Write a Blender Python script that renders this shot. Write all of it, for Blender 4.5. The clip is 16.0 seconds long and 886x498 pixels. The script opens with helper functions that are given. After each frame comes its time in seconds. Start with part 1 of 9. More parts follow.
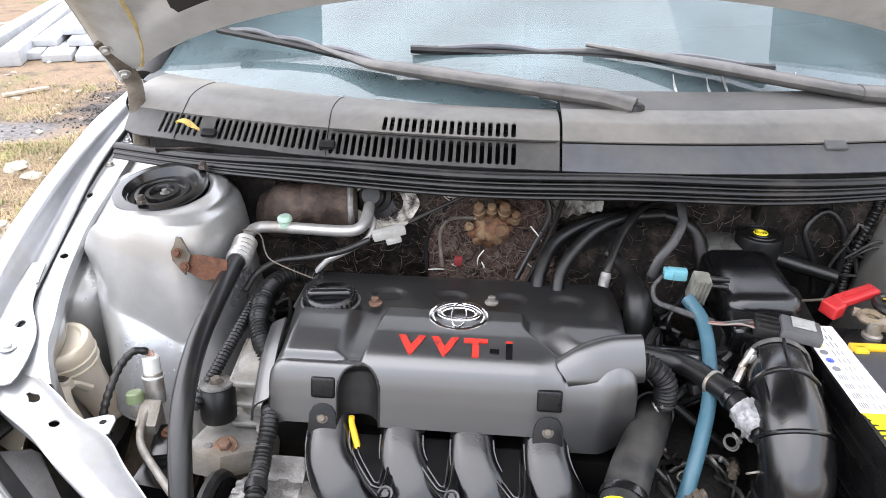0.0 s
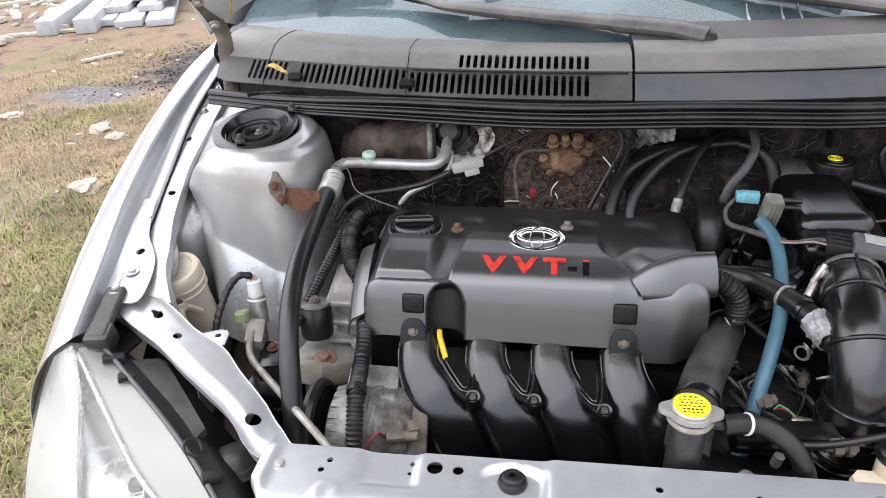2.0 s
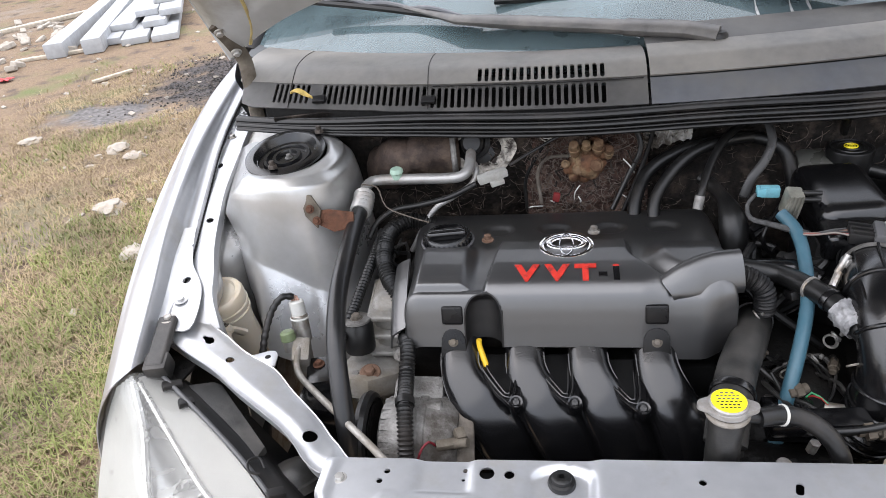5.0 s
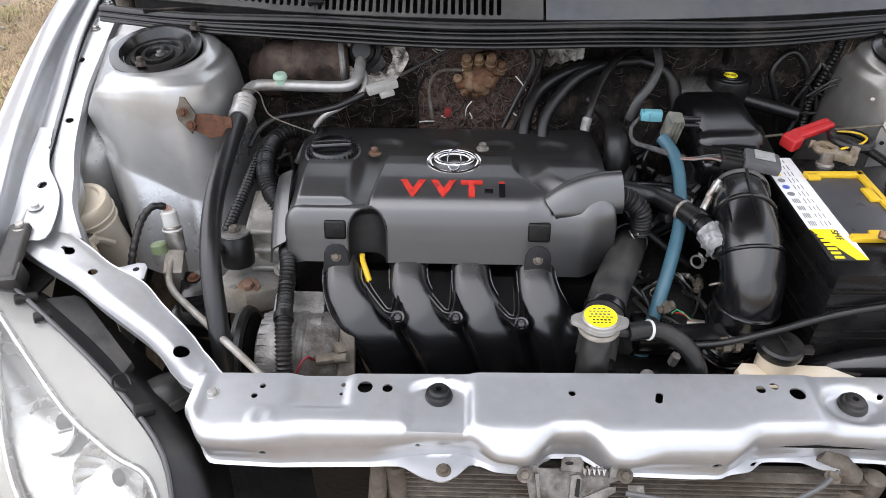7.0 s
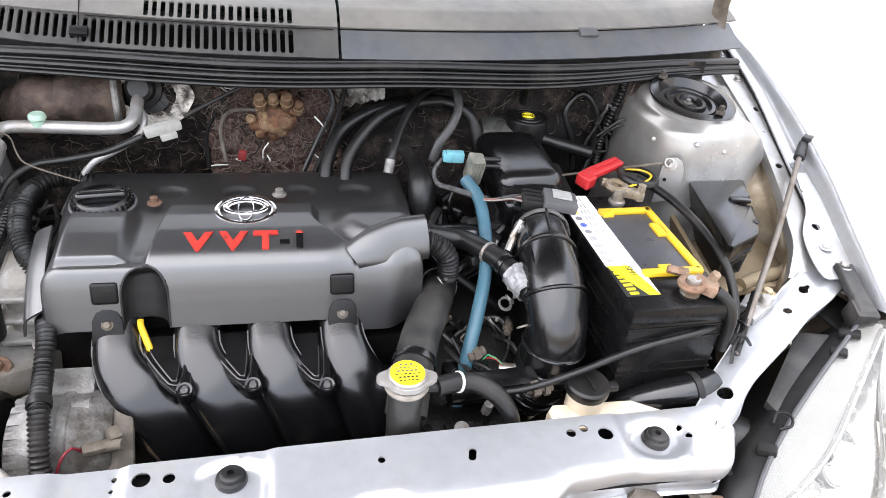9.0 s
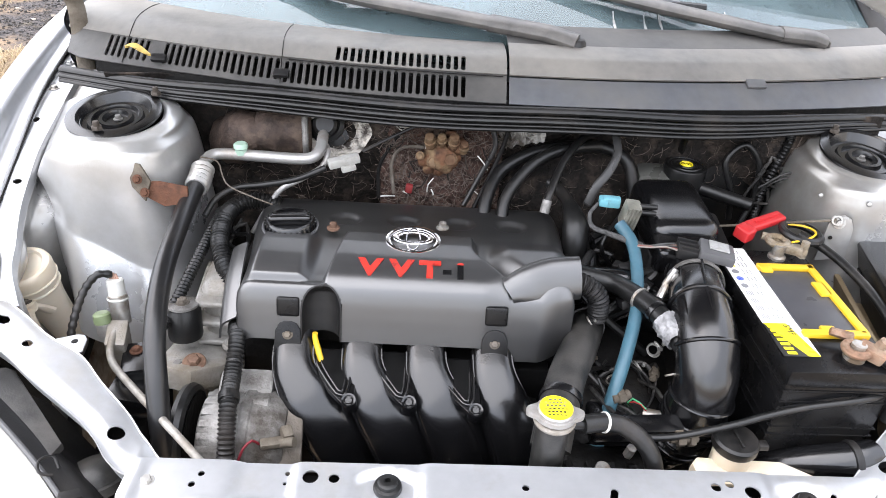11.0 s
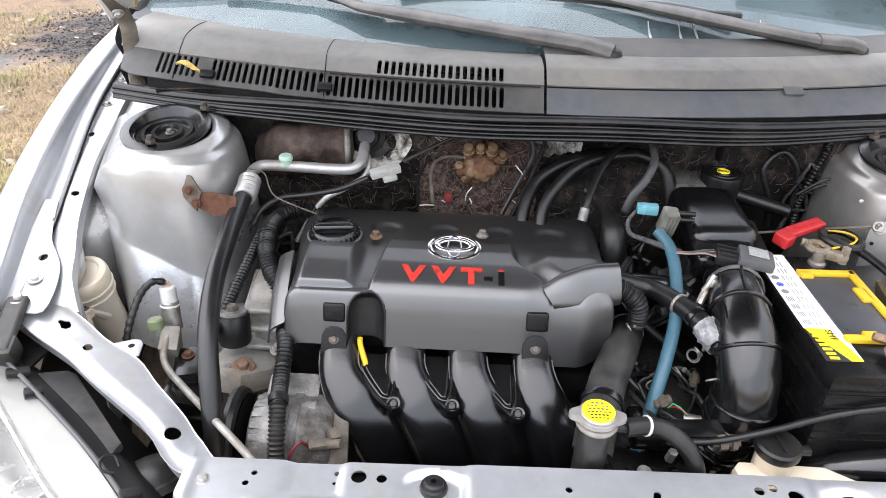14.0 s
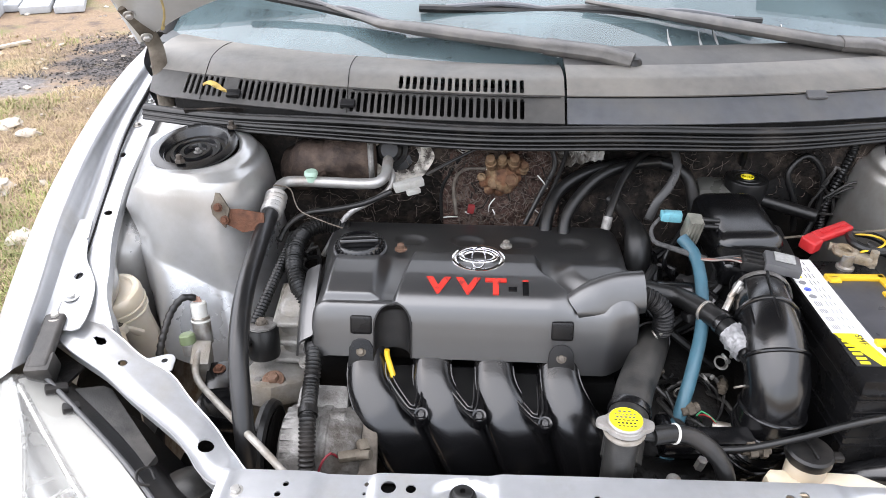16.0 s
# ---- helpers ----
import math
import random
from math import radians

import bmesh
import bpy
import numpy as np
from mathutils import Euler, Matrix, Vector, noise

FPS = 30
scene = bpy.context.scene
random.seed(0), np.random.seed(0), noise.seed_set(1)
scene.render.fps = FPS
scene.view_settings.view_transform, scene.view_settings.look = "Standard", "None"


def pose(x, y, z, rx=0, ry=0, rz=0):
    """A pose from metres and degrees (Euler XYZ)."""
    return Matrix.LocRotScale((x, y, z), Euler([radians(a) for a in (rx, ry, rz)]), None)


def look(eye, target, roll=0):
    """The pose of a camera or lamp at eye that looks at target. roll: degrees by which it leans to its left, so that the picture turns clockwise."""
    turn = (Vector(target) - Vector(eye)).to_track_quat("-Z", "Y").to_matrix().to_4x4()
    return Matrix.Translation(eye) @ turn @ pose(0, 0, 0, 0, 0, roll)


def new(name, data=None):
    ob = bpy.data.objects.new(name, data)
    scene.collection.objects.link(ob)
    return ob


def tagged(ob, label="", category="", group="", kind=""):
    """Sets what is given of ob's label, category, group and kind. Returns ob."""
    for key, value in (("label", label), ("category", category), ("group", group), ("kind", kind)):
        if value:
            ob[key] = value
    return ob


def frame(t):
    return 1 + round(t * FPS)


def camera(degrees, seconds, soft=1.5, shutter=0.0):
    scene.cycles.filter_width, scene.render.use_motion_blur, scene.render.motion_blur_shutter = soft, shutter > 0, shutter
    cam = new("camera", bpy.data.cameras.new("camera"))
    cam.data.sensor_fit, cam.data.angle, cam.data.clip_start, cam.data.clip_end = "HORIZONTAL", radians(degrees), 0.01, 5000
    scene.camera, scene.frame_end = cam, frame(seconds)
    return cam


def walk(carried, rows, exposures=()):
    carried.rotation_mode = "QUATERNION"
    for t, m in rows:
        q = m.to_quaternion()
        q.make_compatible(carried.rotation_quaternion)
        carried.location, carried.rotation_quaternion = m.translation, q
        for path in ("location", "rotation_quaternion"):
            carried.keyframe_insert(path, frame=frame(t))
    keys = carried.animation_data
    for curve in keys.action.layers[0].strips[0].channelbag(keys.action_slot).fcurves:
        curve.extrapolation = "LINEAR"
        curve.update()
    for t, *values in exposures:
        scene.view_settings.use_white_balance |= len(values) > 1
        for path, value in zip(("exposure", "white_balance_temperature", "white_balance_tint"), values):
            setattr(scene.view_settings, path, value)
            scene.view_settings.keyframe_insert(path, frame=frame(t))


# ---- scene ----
cam = camera(65.0, 16.0, soft=0.8)
PATH = [
    (0, (-0.075, -0.331, 1.243), (-0.232, 1.458, 0.363), 0.4),
    (0.5, (-0.025, -0.391, 1.252), (-0.339, 1.349, 0.318), -0.9),
    (1, (-0.041, -0.434, 1.255), (-0.401, 1.283, 0.295), -2.8),
    (1.5, (-0.069, -0.43, 1.246), (-0.421, 1.282, 0.272), -2.5),
    (2, (-0.094, -0.406, 1.233), (-0.415, 1.306, 0.251), -3.0),
    (2.5, (-0.099, -0.383, 1.233), (-0.349, 1.341, 0.25), -3.0),
    (3, (-0.114, -0.373, 1.261), (-0.431, 1.374, 0.341), -5.1),
    (3.2, (-0.123, -0.377, 1.271), (-0.503, 1.371, 0.376), -6.3),
    (5.3, (-0.114, -0.432, 1.28), (-0.467, 1.236, 0.235), -7.7),
    (5.5, (-0.115, -0.433, 1.279), (-0.441, 1.219, 0.199), -7.1),
    (6, (-0.116, -0.43, 1.276), (-0.395, 1.202, 0.155), -5.4),
    (6.5, (-0.111, -0.425, 1.272), (-0.298, 1.192, 0.109), -3.1),
    (7, (-0.103, -0.413, 1.261), (-0.166, 1.18, 0.053), -0.4),
    (7.5, (-0.085, -0.392, 1.248), (0.074, 1.165, 0.003), 3.9),
    (8, (-0.074, -0.37, 1.238), (0.256, 1.157, -0.012), 6.5),
    (8.5, (-0.064, -0.359, 1.242), (0.342, 1.202, 0.06), 6.9),
    (9, (-0.063, -0.355, 1.244), (0.355, 1.257, 0.137), 6.4),
    (9.5, (-0.07, -0.362, 1.254), (0.234, 1.295, 0.175), 4.2),
    (9.7, (-0.076, -0.367, 1.257), (0.176, 1.306, 0.191), 4.1),
    (12, (-0.108, -0.399, 1.281), (-0.135, 1.3, 0.227), 2.9),
    (12.5, (-0.112, -0.405, 1.278), (-0.162, 1.305, 0.242), 2.6),
    (13, (-0.113, -0.403, 1.277), (-0.169, 1.31, 0.246), 2.1),
    (13.5, (-0.113, -0.403, 1.275), (-0.152, 1.311, 0.246), 2.1),
    (14, (-0.116, -0.408, 1.282), (-0.156, 1.3, 0.241), 2.0),
    (14.5, (-0.12, -0.418, 1.298), (-0.256, 1.305, 0.291), -0.0),
    (15, (-0.127, -0.419, 1.294), (-0.291, 1.319, 0.318), -0.9),
    (15.5, (-0.124, -0.416, 1.287), (-0.257, 1.315, 0.294), -0.8),
    (16, (-0.116, -0.416, 1.288), (-0.226, 1.304, 0.273), -0.3),
]
walk(cam, [(t, look(eye, target, roll)) for t, eye, target, roll in PATH], exposures=[(0.0, 1.30, 6600, 15), (1.5, 0.90, 6600, 15), (3.0, 0.84, 6600, 15), (5.5, 0.66, 6600, 15), (6.5, 0.57, 6600, 15), (7.5, 0.80, 6600, 15), (8.5, 1.08, 6600, 15), (9.5, 1.52, 6600, 15), (12.0, 1.24, 6600, 15), (14.0, 1.10, 6600, 15), (16.0, 1.17, 6600, 15)])

# ---------- world, sun ----------
world = bpy.data.worlds.new("sky")
scene.world = world
world.use_nodes = True
wn = world.node_tree.nodes
sky = wn.new("ShaderNodeTexSky")
sky.sky_type = 'NISHITA'
sky.sun_disc = False
SUN_EL, SUN_AZ = 64.0, 262.0
sky.sun_elevation = radians(SUN_EL)
sky.sun_rotation = radians(SUN_AZ)
sky.dust_density = 1.0
sky.air_density = 1.0
wn["Background"].inputs["Strength"].default_value = 0.42
veil = wn.new("ShaderNodeHueSaturation")
veil.inputs["Saturation"].default_value = 0.45
world.node_tree.links.new(sky.outputs[0], veil.inputs["Color"])
# thin bright cloud over the whole sky, a little uneven
cloud_map, cloud = wn.new("ShaderNodeTexCoord"), wn.new("ShaderNodeTexNoise")
cloud.inputs["Scale"].default_value, cloud.inputs["Detail"].default_value = 2.2, 5
world.node_tree.links.new(cloud_map.outputs["Generated"], cloud.inputs["Vector"])
cover_amount = wn.new("ShaderNodeMapRange")
cover_amount.inputs["From Min"].default_value, cover_amount.inputs["From Max"].default_value = 0.35, 0.65
cover_amount.inputs["To Min"].default_value, cover_amount.inputs["To Max"].default_value = 0.45, 0.85
world.node_tree.links.new(cloud.outputs["Fac"], cover_amount.inputs["Value"])
clouded = wn.new("ShaderNodeMix")
clouded.data_type = 'RGBA'
# an overcast sky is brightest overhead and dims towards the horizon
height, dimming, overcast = wn.new("ShaderNodeSeparateXYZ"), wn.new("ShaderNodeMapRange"), wn.new("ShaderNodeMix")
world.node_tree.links.new(cloud_map.outputs["Generated"], height.inputs[0])
world.node_tree.links.new(height.outputs["Z"], dimming.inputs["Value"])
dimming.inputs["To Min"].default_value, dimming.inputs["To Max"].default_value = 0.55, 1.45
overcast.data_type, overcast.blend_type = 'RGBA', 'MULTIPLY'
overcast.inputs[0].default_value = 1.0
overcast.inputs[6].default_value = (2.70, 2.92, 3.12, 1)
world.node_tree.links.new(dimming.outputs[0], overcast.inputs[7])
world.node_tree.links.new(overcast.outputs[2], clouded.inputs[7])
world.node_tree.links.new(cover_amount.outputs[0], clouded.inputs[0])
world.node_tree.links.new(veil.outputs[0], clouded.inputs[6])
world.node_tree.links.new(clouded.outputs[2], wn["Background"].inputs["Color"])
sun_data = bpy.data.lights.new("sun", 'SUN')
sun_data.energy = 1.4
sun_data.angle = radians(110)
sun_data.color = (1.0, 0.97, 0.93)
sun = new("sun", sun_data)
_a, _e = radians(SUN_AZ), radians(SUN_EL)
SUN_DIR = Vector((math.sin(_a) * math.cos(_e), math.cos(_a) * math.cos(_e), math.sin(_e)))
sun.matrix_world = look(SUN_DIR * 20, (0, 0, 0))
scene.view_settings.exposure = 0.75


# ---------- materials ----------
def mat(name, base, rough=0.5, metal=0.0, var=0.25, scale=30.0, bump=0.0, bump_scale=200.0,
        second=None, second_scale=6.0, second_at=0.55, second_soft=0.08, coat=0.0, spec=0.5,
        trans=0.0, rough_var=0.15, alpha=1.0, sub=0.0, ior=1.45):
    """A surface with fine grain, broad blotches of a second colour (dirt, rust, dust) and a fine relief."""
    m = bpy.data.materials.new(name)
    m.use_nodes = True
    nt = m.node_tree
    n, l = nt.nodes, nt.links
    p = n["Principled BSDF"]
    tc = n.new("ShaderNodeTexCoord")
    g = n.new("ShaderNodeTexNoise")
    g.inputs["Scale"].default_value = scale
    g.inputs["Detail"].default_value = 5
    l.new(tc.outputs["Object"], g.inputs["Vector"])
    ramp = n.new("ShaderNodeMapRange")
    ramp.inputs["From Min"].default_value, ramp.inputs["From Max"].default_value = 0.3, 0.7
    ramp.inputs["To Min"].default_value, ramp.inputs["To Max"].default_value = 1 - var, 1 + var
    l.new(g.outputs["Fac"], ramp.inputs["Value"])
    mul = n.new("ShaderNodeMix")
    mul.data_type, mul.blend_type = 'RGBA', 'MULTIPLY'
    mul.inputs[0].default_value = 1.0
    mul.inputs[6].default_value = (*base, 1)
    l.new(ramp.outputs[0], mul.inputs[7])
    colour = mul.outputs[2]
    fac = None
    if second:
        b = n.new("ShaderNodeTexNoise")
        b.inputs["Scale"].default_value = second_scale
        b.inputs["Detail"].default_value = 8
        b.inputs["Roughness"].default_value = 0.65
        l.new(tc.outputs["Object"], b.inputs["Vector"])
        r2 = n.new("ShaderNodeMapRange")
        r2.inputs["From Min"].default_value, r2.inputs["From Max"].default_value = second_at - second_soft, second_at + second_soft
        l.new(b.outputs["Fac"], r2.inputs["Value"])
        mx = n.new("ShaderNodeMix")
        mx.data_type = 'RGBA'
        l.new(r2.outputs[0], mx.inputs[0])
        l.new(colour, mx.inputs[6])
        mx.inputs[7].default_value = (*second, 1)
        colour, fac = mx.outputs[2], r2.outputs[0]
    l.new(colour, p.inputs["Base Color"])
    rr = n.new("ShaderNodeMapRange")
    rr.inputs["From Min"].default_value, rr.inputs["From Max"].default_value = 0.3, 0.7
    rr.inputs["To Min"].default_value, rr.inputs["To Max"].default_value = max(0.02, rough - rough_var), min(1, rough + rough_var)
    l.new((fac if fac else g.outputs["Fac"]), rr.inputs["Value"])
    if fac:
        rr.inputs["From Min"].default_value, rr.inputs["From Max"].default_value = 0, 1
        rr.inputs["To Min"].default_value = rough
    l.new(rr.outputs[0], p.inputs["Roughness"])
    p.inputs["Metallic"].default_value = metal
    p.inputs["Specular IOR Level"].default_value = spec
    p.inputs["Coat Weight"].default_value = coat
    p.inputs["Coat Roughness"].default_value = 0.08
    p.inputs["Transmission Weight"].default_value = trans
    p.inputs["IOR"].default_value = ior
    p.inputs["Subsurface Weight"].default_value = sub
    p.inputs["Subsurface Radius"].default_value = (0.01, 0.008, 0.006)
    p.inputs["Alpha"].default_value = alpha
    if bump:
        bn = n.new("ShaderNodeTexNoise")
        bn.inputs["Scale"].default_value = bump_scale
        bn.inputs["Detail"].default_value = 4
        l.new(tc.outputs["Object"], bn.inputs["Vector"])
        bu = n.new("ShaderNodeBump")
        bu.inputs["Strength"].default_value = bump
        bu.inputs["Distance"].default_value = 0.003
        l.new(bn.outputs["Fac"], bu.inputs["Height"])
        l.new(bu.outputs[0], p.inputs["Normal"])
    return m


SILVER = mat("silver_paint", (0.455, 0.465, 0.48), 0.35, 0.62, 0.04, 60, 0.03, 900, (0.40, 0.385, 0.36), 9, 0.62, 0.10, coat=0.4, rough_var=0.12)
BAY = mat("bay_paint", (0.52, 0.53, 0.54), 0.25, 0.58, 0.09, 30, 0.05, 400, (0.37, 0.36, 0.335), 7, 0.56, 0.22, coat=0.3)
STAINED = mat("stained_paint", (0.40, 0.345, 0.26), 0.45, 0.2, 0.2, 40, 0.1, 300, (0.20, 0.145, 0.085), 14, 0.54, 0.12)
BAY_DUSTY = mat("bay_paint_dusty", (0.39, 0.392, 0.39), 0.27, 0.62, 0.12, 40, 0.04, 500, (0.26, 0.23, 0.19), 6, 0.58, 0.22, coat=0.3)
GRIMY_ALLOY = mat("grimy_alloy", (0.25, 0.245, 0.235), 0.5, 0.4, 0.3, 70, 0.4, 300, (0.05, 0.042, 0.034), 16, 0.52, 0.14)
DUCT = mat("dirty_duct_plastic", (0.12, 0.10, 0.078), 0.6, 0, 0.3, 40, 0.2, 200, (0.07, 0.052, 0.038), 12, 0.52, 0.14)
HOOD_IN = mat("hood_inner_paint", (0.42, 0.42, 0.41), 0.45, 0.3, 0.08, 30, 0.03, 500, (0.25, 0.23, 0.20), 5, 0.6, 0.12)
COVER = mat("cover_plastic", (0.015, 0.015, 0.0155), 0.35, 0, 0.10, 25, 0.06, 1400, (0.021, 0.0205, 0.0195), 9, 0.62, 0.15, rough_var=0.05, spec=0.85, ior=1.75)
GLOSS = mat("gloss_black_plastic", (0.0045, 0.0045, 0.005), 0.21, 0, 0.2, 30, 0.04, 400, (0.018, 0.016, 0.014), 12, 0.68, 0.1, spec=0.85)
RUBBER = mat("black_rubber", (0.007, 0.007, 0.007), 0.36, 0, 0.3, 50, 0.1, 500, (0.032, 0.028, 0.025), 15, 0.64, 0.12, spec=0.5)
HOSE = mat("shiny_hose_rubber", (0.009, 0.009, 0.0095), 0.30, 0, 0.3, 50, 0.05, 500, (0.02, 0.018, 0.016), 15, 0.64, 0.12, spec=0.6)
DUSTY_RUBBER = mat("dusty_rubber", (0.018, 0.0178, 0.017), 0.42, 0, 0.3, 50, 0.1, 400, (0.065, 0.06, 0.055), 16, 0.58, 0.13, spec=0.5)
# grime on parts; also the near-black that paints shade into gaps and holes
GRIME_AND_SHADE = mat("oily_grime_and_shade", (0.004, 0.0037, 0.0035), 0.55, 0, 0.5, 40, 0.5, 120, (0.012, 0.010, 0.008), 14, 0.60, 0.1, spec=0.25)
# near-black colour standing for shade in pockets and behind the runners
PIT_SHADE = mat("black_recess_shade", (0.003, 0.003, 0.003), 0.6, 0, 0.3, 30, 0.05, 300, spec=0.15)
HINGE = mat("dusty_hinge_steel", (0.13, 0.112, 0.088), 0.7, 0.2, 0.3, 60, 0.3, 300, (0.07, 0.055, 0.04), 20, 0.52, 0.12)
WIPER = mat("wiper_paint", (0.080, 0.077, 0.074), 0.42, 0, 0.2, 40, 0.05, 400, (0.17, 0.158, 0.145), 12, 0.60, 0.15)
PALE_DUST = mat("pale_dusty_steel", (0.165, 0.155, 0.14), 0.6, 0.3, 0.35, 80, 0.4, 300, (0.065, 0.052, 0.04), 38, 0.55, 0.12)
COWL = mat("faded_cowl_plastic", (0.128, 0.124, 0.117), 0.46, 0, 0.15, 60, 0.08, 900, (0.235, 0.22, 0.195), 7, 0.57, 0.2)
COWL_DARK = mat("dark_grille_plastic", (0.048, 0.047, 0.046), 0.5, 0, 0.2, 60, 0.08, 900, (0.105, 0.10, 0.092), 9, 0.60, 0.2)
COWL2 = mat("cowl_plastic_clean", (0.09, 0.095, 0.106), 0.42, 0, 0.10, 60, 0.08, 900, (0.13, 0.125, 0.115), 7, 0.6, 0.2)
ALLOY = mat("cast_alloy", (0.30, 0.29, 0.272), 0.5, 0.35, 0.2, 60, 0.35, 350, (0.17, 0.14, 0.10), 12, 0.55, 0.15)
PIPE = mat("alloy_pipe", (0.38, 0.375, 0.365), 0.40, 0.6, 0.1, 60, 0.1, 500, (0.27, 0.24, 0.21), 20, 0.58, 0.1)
STEEL = mat("dull_steel", (0.45, 0.44, 0.42), 0.4, 0.8, 0.2, 80, 0.1, 500, (0.25, 0.19, 0.13), 25, 0.56, 0.1)
ZINC = mat("yellow_zinc", (0.50, 0.44, 0.30), 0.4, 0.7, 0.2, 80, 0.1, 500, (0.33, 0.22, 0.12), 40, 0.55, 0.1)
RUST = mat("rust", (0.085, 0.036, 0.020), 0.85, 0.1, 0.45, 90, 0.7, 260, (0.11, 0.05, 0.03), 22, 0.55, 0.1)
COPPER = mat("rusty_bolt", (0.19, 0.115, 0.08), 0.6, 0.45, 0.35, 90, 0.3, 400, (0.12, 0.07, 0.045), 60, 0.55, 0.1)
FIBRE = mat("dirty_insulation", (0.012, 0.0095, 0.008), 0.75, 0, 0.7, 120, 1.0, 160, (0.075, 0.058, 0.046), 22, 0.60, 0.08, spec=0.3)
MILKY = mat("milky_plastic", (0.68, 0.61, 0.50), 0.42, 0, 0.06, 20, 0.03, 300, (0.60, 0.48, 0.32), 9, 0.62, 0.15, sub=0.25)
WHITE = mat("white_plastic", (0.55, 0.55, 0.52), 0.45, 0, 0.06, 40, 0.03, 300, (0.36, 0.33, 0.28), 20, 0.62, 0.1)
YELLOW = mat("yellow_plastic", (0.66, 0.42, 0.022), 0.4, 0, 0.06, 40, 0.03, 300, (0.45, 0.28, 0.03), 20, 0.66, 0.1)
RED = mat("red_plastic", (0.42, 0.018, 0.02), 0.42, 0, 0.1, 40, 0.03, 300, (0.22, 0.02, 0.018), 20, 0.62, 0.1)
RED_PAINT = mat("red_letter_paint", (0.47, 0.024, 0.014), 0.5, 0, 0.15, 120, 0.1, 300, (0.16, 0.012, 0.010), 90, 0.60, 0.05)
BLUE_HOSE = mat("blue_rubber", (0.040, 0.105, 0.140), 0.38, 0, 0.15, 40, 0.05, 300, (0.07, 0.12, 0.16), 15, 0.60, 0.15)
CYAN = mat("cyan_plastic", (0.12, 0.33, 0.39), 0.45, 0, 0.15, 60, 0.05, 300, (0.10, 0.20, 0.22), 40, 0.58, 0.1)
GREEN_CAP = mat("pale_green_plastic", (0.33, 0.47, 0.38), 0.4, 0, 0.06, 40)
OLIVE_CAP = mat("olive_plastic", (0.15, 0.19, 0.10), 0.45, 0, 0.08, 40)
CHROME = mat("chrome", (0.78, 0.78, 0.80), 0.16, 1.0, 0.04, 40)
DUST = mat("dusty_metal", (0.15, 0.132, 0.112), 0.7, 0.2, 0.4, 60, 0.4, 300, (0.075, 0.06, 0.045), 14, 0.52, 0.15)
GREY_PLASTIC = mat("grey_plastic", (0.085, 0.085, 0.088), 0.45, 0, 0.12, 40, 0.05, 300)
DARK_PLASTIC = mat("dark_plastic", (0.009, 0.009, 0.0095), 0.42, 0, 0.2, 30, 0.1, 500, (0.032, 0.029, 0.026), 9, 0.60, 0.15, spec=0.35)
LABEL_WHITE = mat("label_white", (0.80, 0.80, 0.80), 0.35, 0, 0.03, 30)
LABEL_YELLOW = mat("label_yellow", (0.85, 0.70, 0.02), 0.35, 0, 0.03, 30)
LABEL_BLACK = mat("label_black", (0.02, 0.02, 0.02), 0.4, 0, 0.05, 30)
BATTERY = mat("battery_case", (0.006, 0.006, 0.0065), 0.25, 0, 0.2, 30, 0.08, 500, (0.012, 0.011, 0.010), 12, 0.62, 0.12, spec=0.28)
TAN = mat("dusty_tan_plastic", (0.27, 0.215, 0.14), 0.6, 0, 0.2, 30, 0.1, 300, (0.22, 0.16, 0.09), 9, 0.55, 0.15)
DASH = mat("dashboard", (0.085, 0.09, 0.092), 0.7, 0, 0.1, 40, 0.02, 600)
TYRE = mat("tyre_rubber", (0.02, 0.02, 0.02), 0.7, 0, 0.2, 40, 0.2, 200)
REFLECTOR = mat("lamp_reflector", (0.55, 0.55, 0.545), 0.22, 0.70, 0.06, 60, 0.03, 90)


def clear_material(name, tint, film, film_amount, film_scale, rough, ior=1.75):
    """A clear pane: it lets light through, mirrors by Fresnel and carries a thin uneven film of dust."""
    m = bpy.data.materials.new(name)
    m.use_nodes = True
    n, l = m.node_tree.nodes, m.node_tree.links
    n.remove(n["Principled BSDF"])
    out = n["Material Output"]
    tr, df, gl = n.new("ShaderNodeBsdfTransparent"), n.new("ShaderNodeBsdfDiffuse"), n.new("ShaderNodeBsdfGlossy")
    tr.inputs[0].default_value = (*tint, 1)
    df.inputs[0].default_value = (*film, 1)
    gl.inputs["Roughness"].default_value = rough
    tc, nz, mr = n.new("ShaderNodeTexCoord"), n.new("ShaderNodeTexNoise"), n.new("ShaderNodeMapRange")
    nz.inputs["Scale"].default_value, nz.inputs["Detail"].default_value = film_scale, 6
    l.new(tc.outputs["Object"], nz.inputs["Vector"])
    l.new(nz.outputs["Fac"], mr.inputs["Value"])
    mr.inputs["From Min"].default_value, mr.inputs["From Max"].default_value = 0.3, 0.7
    mr.inputs["To Min"].default_value, mr.inputs["To Max"].default_value = film_amount * 0.6, film_amount * 1.4
    a, b, fr = n.new("ShaderNodeMixShader"), n.new("ShaderNodeMixShader"), n.new("ShaderNodeFresnel")
    fr.inputs["IOR"].default_value = ior
    l.new(mr.outputs[0], a.inputs[0])
    l.new(tr.outputs[0], a.inputs[1])
    l.new(df.outputs[0], a.inputs[2])
    l.new(fr.outputs[0], b.inputs[0])
    l.new(a.outputs[0], b.inputs[1])
    l.new(gl.outputs[0], b.inputs[2])
    l.new(b.outputs[0], out.inputs["Surface"])
    return m


